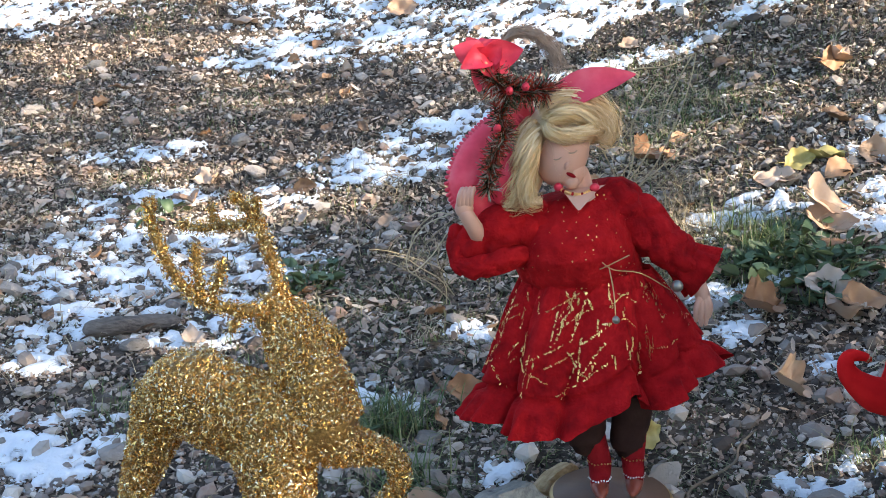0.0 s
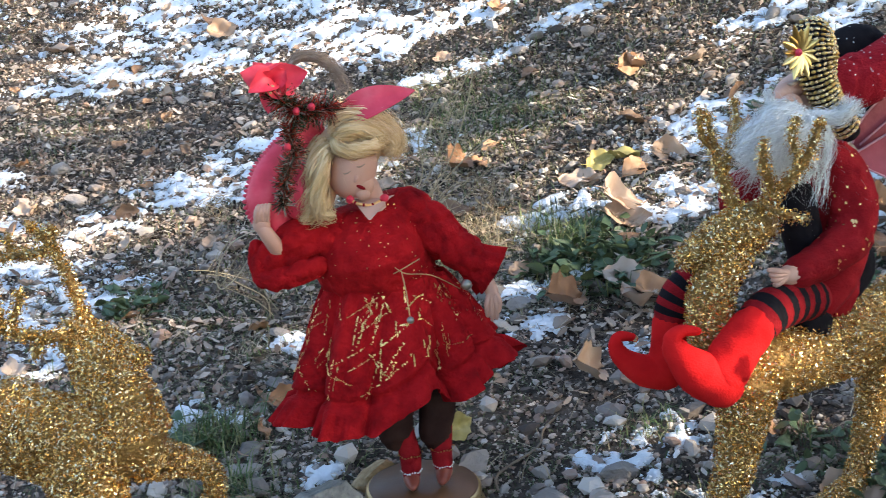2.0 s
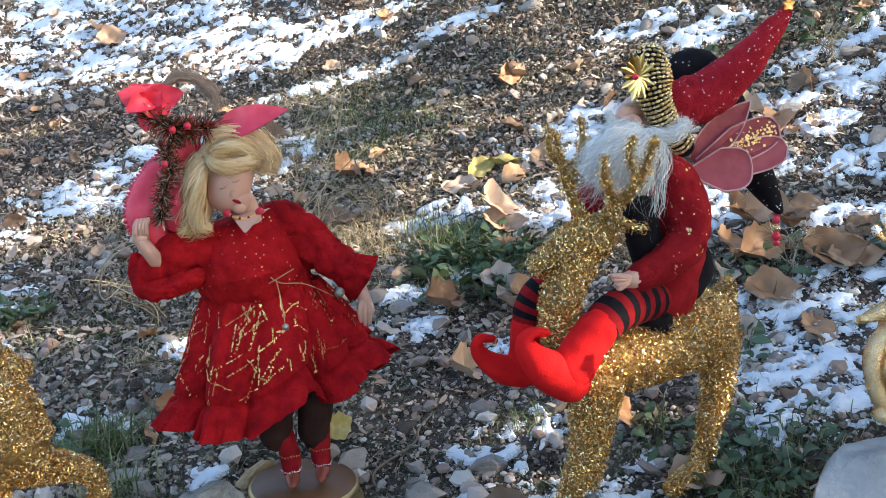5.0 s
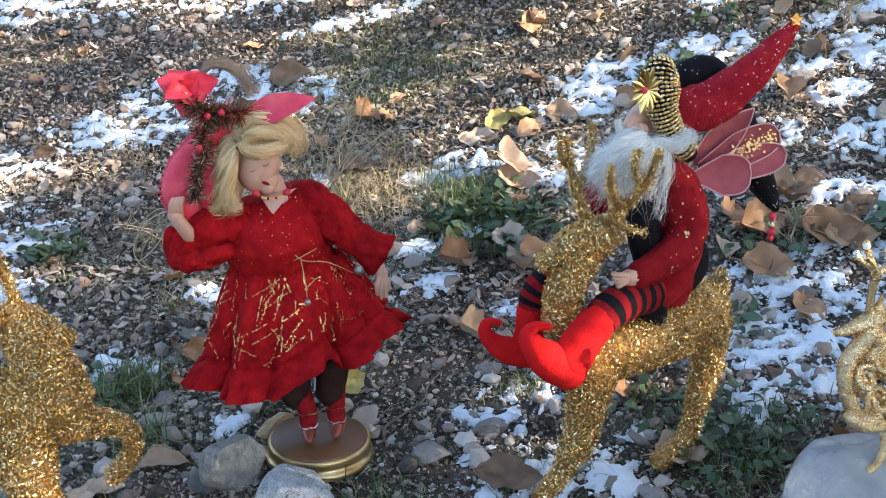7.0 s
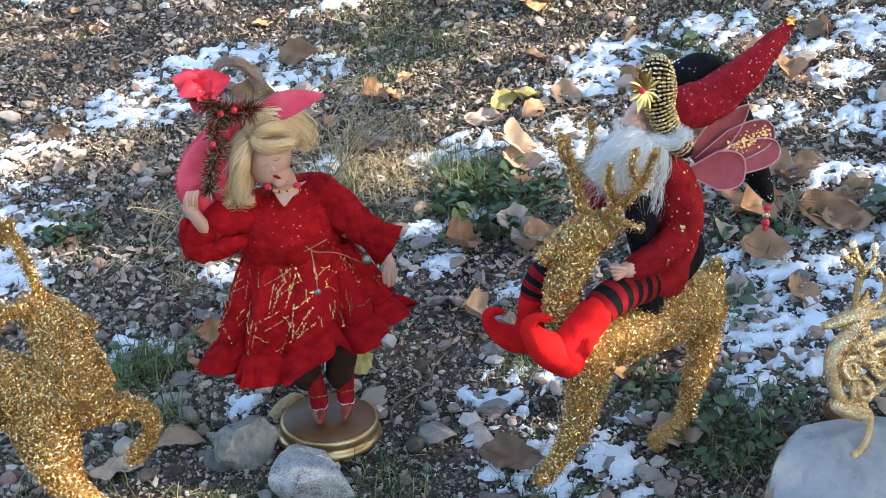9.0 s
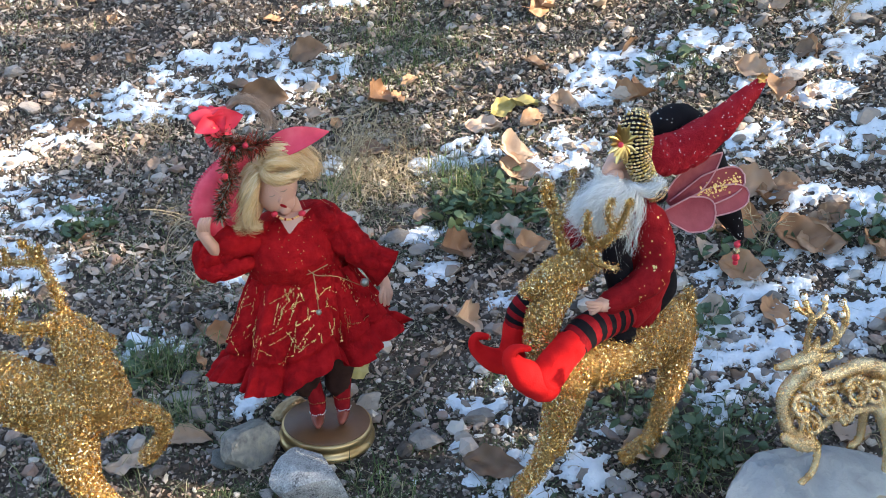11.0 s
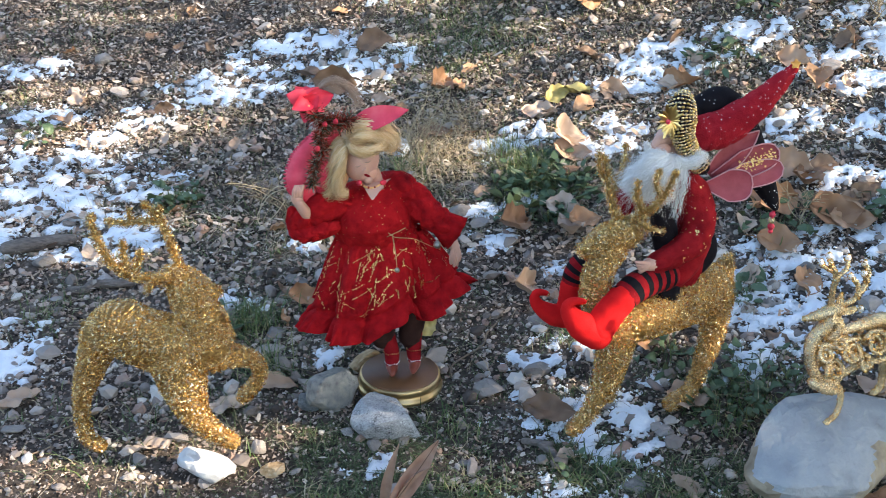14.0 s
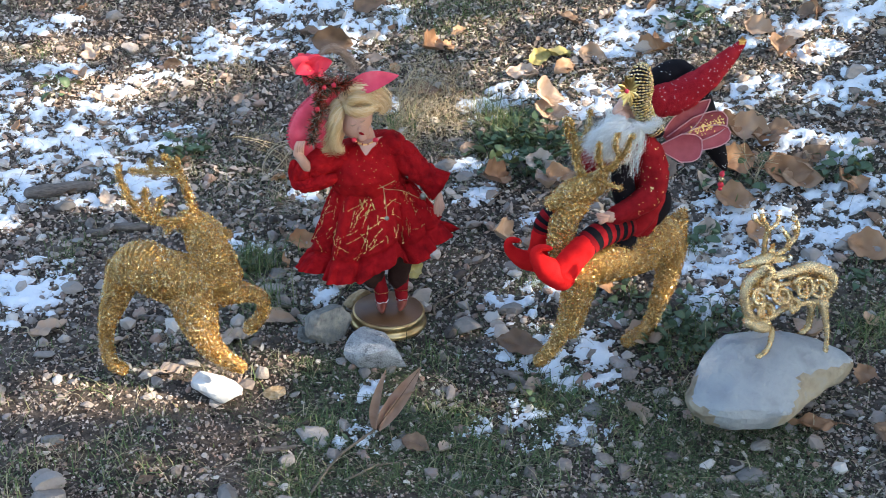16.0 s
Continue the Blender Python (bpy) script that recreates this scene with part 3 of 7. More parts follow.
def outskirts(n):
    """Points over the slope all round, away from what the camera passes."""
    x, y = rng.uniform(-5.0, 5.6, n), rng.uniform(-3.2, 7.0, n)
    ok = (np.abs(x - 0.25) > 0.75 + 0.40 * np.clip(y, 0, 4)) | (y < 0.5) | (y > 3.9)
    return x[ok], y[ok]


def build_gravel(n, name, lo, hi, label, where=scatter):
    x, y = where(n)
    n = len(x)
    d = snow_depth(x, y)
    ok = (d < 0.20) | (rng.uniform(0, 1, n) < 0.45)
    bare = wobble(x, y, 7, 31)
    ok &= rng.uniform(0, 1, n) < (0.85 + 0.30 * bare) * (1 - 0.72 * smooth01(0.45, 0.1, x) * smooth01(1.35, 1.0, y)) * (1 - 0.35 * smooth01(1.2, 0.9, y))
    x, y = x[ok], y[ok]
    n = len(x)
    s = lo + (hi - lo) * rng.uniform(0, 1, n) ** 2.6
    shape = np.stack([rng.uniform(0.8, 1.3, n), rng.uniform(0.6, 1.0, n), rng.uniform(0.4, 0.8, n)], -1) * s[:, None]
    v = ICO_V[None] * rng.uniform(0.72, 1.18, (n, 12, 1)) * shape[:, None]
    v = np.einsum("nij,nkj->nki", turns(n, 0.35), v)
    v += np.stack([x, y, gz(x, y) + relief(x, y) + s * rng.uniform(-0.1, 0.45, n)], -1)[:, None]
    f = (ICO_F[None] + 12 * np.arange(n)[:, None, None]).reshape(-1, 3)
    ob = fast_mesh(name, v.reshape(-1, 3), f, M_PEBBLE, False)
    tagged(ob, label, "gravel", kind="stuff")


build_gravel(46000, "gravel", 0.0022, 0.0090, "grey, brown and reddish gravel strewn over soil")
build_gravel(5600, "pebbles", 0.006, 0.022, "loose grey and tan pebbles on soil")


def build_litter(n, where=scatter):
    x, y = where(n)
    n = len(x)
    ok = (snow_depth(x, y) < 0.05) | (rng.uniform(0, 1, n) < 0.25)
    ok &= rng.uniform(0, 1, n) < 0.16 + 0.84 * smooth01(0.95, 1.6, y + 0.35 * (x - 0.4))
    x, y = x[ok], y[ok]
    n = len(x)
    s = (0.0035 + 0.013 * rng.uniform(0, 1, n) ** 2.4) * (0.5 + 0.5 * smooth01(1.0, 1.7, y)) * (1.5 if where is outskirts else 1)
    u = np.array([(-1, 0, 0), (-0.35, 0.5, 0.18), (0.45, 0.42, 0.22), (1, 0, 0.05), (0.4, -0.42, 0.2), (-0.4, -0.5, 0.1)])
    v = u[None] * s[:, None, None] * np.stack([np.ones(n), rng.uniform(0.35, 1, n), rng.uniform(-1, 1.6, n)], -1)[:, None]
    v = v * rng.uniform(0.75, 1.2, (n, 6, 1))
    v = np.einsum("nij,nkj->nki", turns(n, 0.35), v)
    v += np.stack([x, y, gz(x, y) + relief(x, y) + 0.006 + 0.25 * s], -1)[:, None]
    f = (np.arange(6)[None] + 6 * np.arange(n)[:, None])
    ob = fast_mesh("leaf_litter", v.reshape(-1, 3), f, M_LITTER)
    tagged(ob, "crumbled brown and tan leaf litter on soil", "leaf litter", kind="stuff")


build_litter(46000)
build_litter(9000, outskirts)
build_gravel(6000, "gravel", 0.006, 0.024, "grey and brown gravel strewn over soil", outskirts)


def build_crumbs(n, where=scatter, size=1.0):
    """Crumbs of soil and grit between the stones."""
    x, y = where(n)
    ok = snow_depth(x, y) < 0.06
    x, y = x[ok], y[ok]
    n = len(x)
    s = size * (0.0012 + 0.0054 * rng.uniform(0, 1, n) ** 2) * (0.75 + 0.45 * smooth01(0.9, 2.2, y))
    u = np.array([(1, 0, -0.3), (-0.5, 0.87, -0.3), (-0.5, -0.87, -0.3), (0.1, 0.05, 0.75)])
    v = np.einsum("nij,nkj->nki", turns(n, 0.7), u[None] * s[:, None, None] * rng.uniform(0.6, 1.4, (n, 4, 1)))
    v += np.stack([x, y, gz(x, y) + relief(x, y) + s * 0.35], -1)[:, None]
    f = np.array([(0, 1, 3), (1, 2, 3), (2, 0, 3), (0, 2, 1)])
    ob = fast_mesh("soil_crumbs", v.reshape(-1, 3), (f[None] + 4 * np.arange(n)[:, None, None]).reshape(-1, 3), M_CRUMB, False)
    tagged(ob, "crumbs of brown soil and grit", "soil", kind="stuff")


build_crumbs(215000)
build_crumbs(60000, outskirts, 3.0)


def build_snow_grains(n):
    """Crumbling edges of the snow: loose icy grains, thinning out over the gravel."""
    x, y = scatter(n)
    d = snow_depth(x, y)
    ok = rng.uniform(0, 1, n) < np.clip(1 + (d - 0.06) / 0.24, 0, 1) ** 2.4 * (d < 0.20)
    x, y = x[ok], y[ok]
    n = len(x)
    s = rng.uniform(0.0014, 0.0050, n)
    u = np.array([(1, 0, 0), (-0.5, 0.87, 0), (-0.5, -0.87, 0), (0.1, 0.05, 0.8)])
    v = np.einsum("nij,nkj->nki", turns(n, 0.4), u[None] * s[:, None, None] * rng.uniform(0.6, 1.3, (n, 4, 1)))
    v += np.stack([x, y, gz(x, y) + relief(x, y) + 0.003 + s * 0.5], -1)[:, None]
    f = np.array([(0, 1, 3), (1, 2, 3), (2, 0, 3), (0, 2, 1)])
    ob = fast_mesh("snow_grains", v.reshape(-1, 3), (f[None] + 4 * np.arange(n)[:, None, None]).reshape(-1, 3), M_SNOW)
    tagged(ob, "loose icy grains of thawing snow on gravel", "snow", kind="stuff")


build_snow_grains(220000)


def build_blades(name, x, y, mat, length, width, lean, label, category):
    n = len(x)
    a = rng.uniform(0, 6.283, n)
    ln = length * rng.uniform(0.45, 1.25, n)
    out = np.stack([np.cos(a), np.sin(a), np.zeros(n)], -1)
    side = np.stack([-np.sin(a), np.cos(a), np.zeros(n)], -1)
    le = lean * rng.uniform(0.2, 1.6, n)
    base = np.stack([x, y, gz(x, y) + relief(x, y)], -1)
    rows = []
    for u, w in ((0, 1), (0.4, 0.85), (0.75, 0.55), (1, 0.08)):
        c = base + out * (ln * le * u ** 1.6)[:, None] + np.array([0, 0, 1]) * (ln * u * np.clip(1 - 0.45 * le * u, 0.08, 1))[:, None]
        rows += [c - side * width * w, c + side * width * w]
    v = np.stack(rows, 1)
    f = np.array([(0, 1, 3, 2), (2, 3, 5, 4), (4, 5, 7, 6)])
    f = (f[None] + 8 * np.arange(n)[:, None, None]).reshape(-1, 4)
    tagged(fast_mesh(name, v.reshape(-1, 3), f, mat), label, category, kind="stuff")


def grass_spots():
    xs, ys = [], []

    def tuft(x, y, r, n):
        xs.append(rng.normal(x, r * 0.5, n))
        ys.append(rng.normal(y, r * 0.5, n))
    tuft(0.516, 1.761, 0.07, 260)
    tuft(-0.094, 1.390, 0.05, 120)
    tuft(-0.077, 1.367, 0.04, 80)
    tuft(0.714, 0.967, 0.07, 80)
    tuft(0.660, 0.917, 0.06, 70)
    tuft(1.007, 0.897, 0.06, 160)
    tuft(0.243, 0.859, 0.07, 200)
    tuft(0.266, 0.769, 0.07, 160)
    tuft(0.437, 0.849, 0.05, 110)
    tuft(0.239, 1.019, 0.06, 140)
    tuft(0.472, 1.212, 0.05, 90)
    tuft(-0.453, 1.471, 0.08, 130)
    tuft(-0.280, 0.812, 0.09, 160)
    tuft(-0.444, 0.783, 0.07, 140)
    tuft(-0.661, 2.357, 0.10, 110)
    tuft(-0.062, 1.237, 0.05, 90)
    tuft(0.016, 0.867, 0.05, 80)
    tuft(-0.026, 0.733, 0.06, 90)
    tuft(0.781, 1.232, 0.05, 90)
    tuft(0.513, 0.775, 0.06, 120)
    tuft(0.448, 2.482, 0.25, 900)
    tuft(0.569, 2.302, 0.2, 600)
    tuft(0.504, 2.340, 0.2, 500)
    tuft(0.774, 2.787, 0.2, 240)
    tuft(-0.809, 3.417, 0.2, 200)
    x, y = scatter(15000)
    g = wobble(x, y, 5, 41) + 0.6 * wobble(x, y, 14, 42)
    ok = (g > 0.15) & (snow_depth(x, y) < 0.1)
    return np.concatenate(xs + [x[ok]]), np.concatenate(ys + [y[ok]])


TALL = [(0.507, 1.753), (0.539, 1.776), (-0.083, 1.376), (1.004, 0.891), (-0.062, 1.246), (0.508, 1.840), (-0.081, 1.378), (0.265, 1.840)]
TALL_X, TALL_Y = [q[0] for q in TALL], [q[1] for q in TALL]
gx, gy = grass_spots()
build_blades("grass", gx, gy, M_GRASS, 0.030, 0.0009, 1.0, "short green and yellowed winter grass", "grass")
tx = np.concatenate([rng.normal(a, 0.03, 90) for a in TALL_X])
ty = np.concatenate([rng.normal(a, 0.025, 90) for a in TALL_Y])
build_blades("grass", tx, ty, M_GRASS, 0.062, 0.0010, 0.9, "taller green grass tufts with yellow tips", "grass")
mx, my = 0.25 + rng.uniform(-1, 1, 48000) * 1.1, 0.45 + 1.5 * rng.uniform(0, 1, 48000)
mk = (wobble(mx, my, 6, 43) + 0.7 * wobble(mx, my, 18, 44) + 0.25 * (mx > 0.2) > 0.05) & (snow_depth(mx, my) < 0.1)
fx, fy = scatter(46000)
fk = (wobble(fx, fy, 4, 46) + 0.9 * wobble(fx, fy, 11, 47) > 0.15) & (snow_depth(fx, fy) < 0.02) & (fy > 1.5)
build_blades("moss_grass", fx[fk], fy[fk], M_MOSS, 0.018, 0.0011, 1.3, "short green mossy grass on soil", "grass")
nx_, ny_ = 0.36 + rng.uniform(-1, 1, 20000) * 0.46, 0.55 + 0.52 * rng.uniform(0, 1, 20000)
nk = (wobble(nx_, ny_, 9, 48) + 0.6 * wobble(nx_, ny_, 24, 49) > 0.0) & (snow_depth(nx_, ny_) < 0.0)
build_blades("moss_grass", nx_[nk], ny_[nk], M_MOSS, 0.017, 0.0008, 1.3, "short green mossy grass on soil", "grass")
build_blades("moss_grass", mx[mk], my[mk], M_MOSS, 0.011, 0.0007, 1.2, "short dark mossy grass on soil", "grass")
sx, sy = scatter(15000)
sk = rng.uniform(0, 1, 15000) < 0.2 + 0.8 * smooth01(1.2, 1.9, sy)
ox, oy = outskirts(9000)
sx, sy = np.concatenate([sx[sk], ox]), np.concatenate([sy[sk], oy])
wx, wy = outskirts(16000)
wk = wobble(wx, wy, 4, 45) > 0
build_blades("grass", wx[wk], wy[wk], M_GRASS, 0.035, 0.0016, 1.0, "short green and yellowed winter grass", "grass")
hx, hy = scatter(90000)
hk = (hy > 1.55) & (snow_depth(hx, hy) < 0.02) & (wobble(hx, hy, 3.5, 51) + 0.7 * wobble(hx, hy, 12, 52) > -0.25)
build_blades("dead_grass", hx[hk], hy[hk], M_THATCH, 0.017, 0.0011, 1.5, "short dead grey-green grass matted on soil", "grass")
build_blades("straw", rng.normal(0.36, 0.085, 1700), rng.normal(1.89, 0.085, 1700), M_STRAW, 0.034, 0.0009, 1.4, "pale dry grass standing in the sun", "straw")
build_blades("straw", sx, sy, M_STRAW, 0.038, 0.0007, 1.9, "dry fallen straw stalks on soil", "straw")


# ---- stones ----
def stone_mesh(name, mat, seed, lump=0.35, flat=0.6, cuts=7):
    r = random.Random(seed)
    bm = bmesh.new()
    bmesh.ops.create_icosphere(bm, subdivisions=3, radius=1)
    planes = [(Vector((r.gauss(0, 1), r.gauss(0, 1), r.gauss(0, 1))).normalized(), r.uniform(0.42, 0.80)) for _ in range(cuts)]
    for v in bm.verts:
        for nrm, d in planes:
            k = v.co.dot(nrm) - d
            if k > 0:
                v.co -= nrm * k * 0.93
        v.co *= 1 + lump * 0.35 * noise.noise(v.co * 2.2 + Vector((seed, 0, 0))) + 0.03 * noise.noise(v.co * 8)
        v.co.z *= flat
    me = bpy.data.meshes.new(name)
    bm.to_mesh(me)
    bm.free()
    me.materials.append(mat)
    return me


def rock(name, mat, x, y, size, turn=0, tilt=(0, 0), seed=1, sink=0.25, label="", flat=0.6, cuts=7, up=0.0, lump=0.35):
    ob = new(name, stone_mesh(name, mat, seed, flat=flat, cuts=cuts, lump=lump))
    ob.matrix_basis = Matrix.LocRotScale(on_ground(x, y, size[2] * flat * (1 - 2 * sink) + up), Euler((radians(tilt[0]), radians(tilt[1]), radians(turn))), Vector(size))
    return tagged(ob, label, "stone")


rock("rock", M_ROCK_GREY, 0.056, 1.122, (0.048, 0.042, 0.062), 20, (10, 0), 3, label="rough grey rock leaning against the gilt stand", flat=0.9, cuts=11, lump=0.2)
rock("granite_chunk", M_GRANITE, 0.137, 1.034, (0.086, 0.046, 0.060), -30, (-18, 14), 5, label="speckled pale granite wedge in front of the stand", flat=0.75, cuts=11, lump=0.12)
rock("quartz_rock", M_QUARTZ, -0.147, 0.972, (0.047, 0.034, 0.048), -14, (0, 4), 8, label="white quartz rock by the reindeer's hoof", flat=0.8, cuts=8)
rock("ochre_rock", M_OCHRE, 0.118, 1.216, (0.030, 0.022, 0.028), 10, (0, 0), 9, label="rust-brown rock behind the gilt stand", flat=0.8)
rock("rock", M_STONE, 0.235, 1.202, (0.032, 0.020, 0.034), 30, (10, 0), 11, label="pale beige stone behind the gilt stand", flat=0.7)
rock("rock", M_SLATE, 0.007, 1.119, (0.026, 0.018, 0.024), 0, (0, 20), 12, label="dark blue-grey stone beside a rough rock", flat=0.8)
rock("rock", M_STONE, -0.038, 1.335, (0.026, 0.018, 0.018), 5, (0, 0), 13, label="pale stone among grass", flat=0.7)
rock("rock", M_STONE, -0.050, 1.295, (0.030, 0.016, 0.014), 15, (0, 0), 14, label="flat grey stone among grass", flat=0.6)
rock("rock", M_STONE, 0.407, 1.130, (0.028, 0.016, 0.020), 8, (0, 0), 15, label="flat grey stone at the snow's edge", flat=0.6)
rock("rock", M_OCHRE, -0.050, 0.964, (0.021, 0.016, 0.016), 8, (0, 0), 16, label="orange-brown stone on bare soil", flat=0.8)
rock("rock", M_STONE, -0.071, 1.019, (0.015, 0.013, 0.022), 8, (0, 0), 17, label="small pale stone on bare soil", flat=0.8)
rock("rock", M_SLATE, -0.405, 0.871, (0.018, 0.012, 0.016), 8, (0, 0), 18, label="small blue-grey stone on bare soil", flat=0.8)
rock("rock", M_STONE, -0.456, 1.120, (0.020, 0.013, 0.014), 8, (0, 0), 19, label="flat grey stone on bare soil", flat=0.6)
rock("rock", M_STONE, 0.716, 0.679, (0.026, 0.015, 0.016), 25, (0, 0), 20, label="flat grey stone below the slate slab", flat=0.6)
rock("rock", M_STONE, 0.657, 0.642, (0.014, 0.010, 0.012), 25, (0, 0), 21, label="small pale stone on bare soil", flat=0.8)
rock("rock", M_STONE, 0.601, 0.840, (0.015, 0.011, 0.016), 25, (0, 0), 22, label="small grey stone on bare soil", flat=0.8)
rock("rock", M_STONE, -0.033, 0.785, (0.018, 0.014, 0.014), 25, (0, 0), 23, label="rounded grey stone on bare soil", flat=0.8)
rock("rock", M_STONE, 0.108, 0.996, (0.014, 0.012, 0.014), 25, (0, 0), 24, label="small grey stone beside granite", flat=0.8)
rock("rock", M_STONE, -0.493, 1.648, (0.024, 0.018, 0.018), 25, (0, 0), 25, label="rounded grey stone at the snow's edge", flat=0.7)
rock("rock", M_STONE, 0.362, 1.659, (0.028, 0.022, 0.024), 25, (0, 0), 26, label="pale grey stone on gravel", flat=0.8)
rock("rock", M_STONE, 0.395, 1.607, (0.024, 0.015, 0.016), 25, (0, 0), 27, label="flat pale stone in snow", flat=0.8)
rock("rock", M_STONE, 1.328, 1.643, (0.040, 0.025, 0.025), 25, (0, 0), 28, label="grey stone in thin snow", flat=0.7)
rock("rock", M_STONE, -0.095, 2.041, (0.018, 0.014, 0.016), 0, (0, 0), 29, label="rounded grey stone on gravel", flat=0.8)
STONES = [stone_mesh("stone", M_STONE, 40 + k, flat=0.65) for k in range(8)]
px, py = scatter(290)
for k in range(len(px)):
    ob = new("stone", STONES[k % 8])
    s = 0.010 + 0.018 * rnd.random() ** 2
    if snow_depth(px[k], py[k]) > 0.3:
        s *= 0.6
    ob.matrix_basis = Matrix.LocRotScale(on_ground(px[k], py[k], s * 0.25), Euler((rnd.gauss(0, 0.25), rnd.gauss(0, 0.25), rnd.uniform(0, 6.28))), Vector((s * rnd.uniform(0.9, 1.5), s, s * rnd.uniform(0.7, 1.1))))
    tagged(ob, "small angular grey-brown stone lying on soil", "stone", "stones on the slope")

# slate slab under the small deer
SLAB_TOP = Vector((0.783, 0.757, 0.011))


def build_slab():
    """A thick slab with a broken outline, its smooth top tilted towards the path, one corner broken away below a ridge."""
    outline = [(-0.206, -0.066), (-0.206, -0.092), (-0.160, -0.116), (-0.108, -0.128), (-0.055, -0.124), (-0.018, -0.100), (0.045, -0.066), (0.096, -0.040), (0.092, -0.024), (0.054, 0.013), (-0.010, 0.036), (-0.090, 0.038), (-0.127, 0.022), (-0.174, -0.020)]
    ring = []
    n = len(outline)
    for k in range(n):
        a, b_, c, d = (Vector((*outline[(k + q) % n], 0)) for q in (-1, 0, 1, 2))
        for u in (0, 0.25, 0.5, 0.75):
            p = 0.5 * (2 * b_ + (c - a) * u + (2 * a - 5 * b_ + 4 * c - d) * u * u + (3 * b_ - a - 3 * c + d) * u ** 3)
            p = p * 0.5 + b_.lerp(c, u) * 0.5
            ring.append(p + Vector((noise.noise(p * 45), noise.noise(p * 45 + Vector((5, 0, 0))), 0)) * 0.004)
    mid = Vector((-0.065, -0.040, 0))

    def broken(q):
        """How far q lies beyond the ridge, over the broken corner."""
        one = (q.x + 0.062) * 0.82 - (q.y + 0.128) * 0.57
        two = -(q.y + 0.056) * 0.98 + (q.x + 0.015) * 0.21
        return max(0.0, min(one, two) + 0.004 * noise.noise(q * 40))
    facets = [(Vector(w).normalized(), Vector(p)) for w, p in (((-0.62, -0.50, 0.60), (-0.182, -0.080, 0.0)), ((-0.12, -0.82, 0.55), (-0.115, -0.112, 0.0)), ((-0.30, 0.08, 0.95), (-0.120, -0.030, 0.003)),
                                                               ((0.16, 0.22, 0.96), (-0.005, 0.005, 0.002)), ((0.10, -0.16, 0.98), (-0.060, -0.080, 0.002)), ((-0.75, 0.35, 0.56), (-0.165, -0.030, -0.004)))]
    b = Build()
    rows = []
    for k, z in ((0.02, 0.006), (0.15, 0.006), (0.3, 0.005), (0.42, 0.005), (0.54, 0.004), (0.66, 0.003), (0.76, 0.002), (0.86, 0.001), (0.94, 0.0), (0.985, -0.002), (1.0, -0.007), (0.995, -0.020), (0.965, -0.034), (0.90, -0.048), (0.78, -0.064), (0.4, -0.074)):
        row = []
        for p in ring:
            q = mid + (p - mid) * k
            gone = broken(q)
            q.z = z - (1.15 * gone if z > -0.02 else 0.9 * gone) - 0.006 * smooth01(0.016, 0.024, q.y + 0.014 * noise.noise(q * 18))
            q.z += 0.006 * noise.noise(q * 14) + 0.0035 * noise.noise(q * 38) + 0.0014 * noise.noise(q * 110)
            if z < -0.01:
                q += Vector((noise.noise(q * 30), noise.noise(q * 30 + Vector((3, 3, 3))), 0)) * 0.008
            for way, through_ in facets:
                over = (q - through_).dot(way)
                if over > 0:
                    q -= way * over
            row.append(q)
        rows.append(row)
    b.grid(rows[::-1], M_SLATE)
    ob = b.done("slate_slab")
    ob.data.materials.append(M_SLATE_EDGE)
    for f in ob.data.polygons:
        f.use_smooth = f.normal.z > 0.93
        if broken(f.center) > 0.004 or (f.center.z < -0.010 and f.normal.z < 0.75 and noise.noise(f.center * 16) > -0.12):
            f.material_index = len(ob.data.materials) - 1
    ob.matrix_basis = Matrix.LocRotScale(SLAB_TOP, Euler((radians(24), radians(2), radians(3))), None)
    tagged(ob, "smooth blue-grey slate slab resting on soil", "stone")


build_slab()


# ---- fallen leaves ----
def leaf_mesh(seed, mat, slim=0.42, curl=0.5, fold=0.3):
    """A broad pointed leaf, 1 long, curled, with a midrib and a stalk."""
    r = random.Random(seed)
    b = Build()
    ph, wav = r.uniform(0, 6), r.uniform(0.02, 0.06)
    n, m = 14, 9
    top, low = [], []
    for i in range(n + 1):
        u = i / n
        w = slim * max(0.015, math.sin(math.pi * u ** 0.8) ** 0.85) * (1 + 0.10 * math.sin(u * 23 + ph))
        row = []
        for j in range(m):
            k = j / (m - 1) * 2 - 1
            y = k * w
            z = fold * abs(k) ** 1.5 * w + curl * (u - 0.5) ** 2 * (0.6 + 0.4 * math.sin(ph)) + wav * math.sin(9 * u + 3 * k + ph) + wav * 0.6 * math.sin(17 * u - 5 * k)
            z -= 0.012 * math.exp(-(k * 9) ** 2)
            row.append(Vector((u - 0.5, y + 0.05 * math.sin(3 * u + ph), z)))
        top.append(row)
        low.append([p - Vector((0, 0, 0.010)) for p in row])
    b.grid(top, mat, closed=False)
    b.grid([list(reversed(q)) for q in low], mat, closed=False)
    b.tube([top[i][m // 2] + Vector((0, 0, 0.004)) for i in range(0, n, 2)], [0.012 - 0.0015 * i for i in range(0, n, 2)], mat, seg=5, sub=1)
    b.tube([(-0.5, 0, curl * 0.2), (-0.62, 0.02, curl * 0.22 + 0.02), (-0.75, 0.06, curl * 0.15 + 0.03)], [0.011, 0.009, 0.009], mat, seg=5, sub=2)
    ob = b.done("fallen_leaf")
    me = ob.data
    bpy.data.objects.remove(ob)
    return me


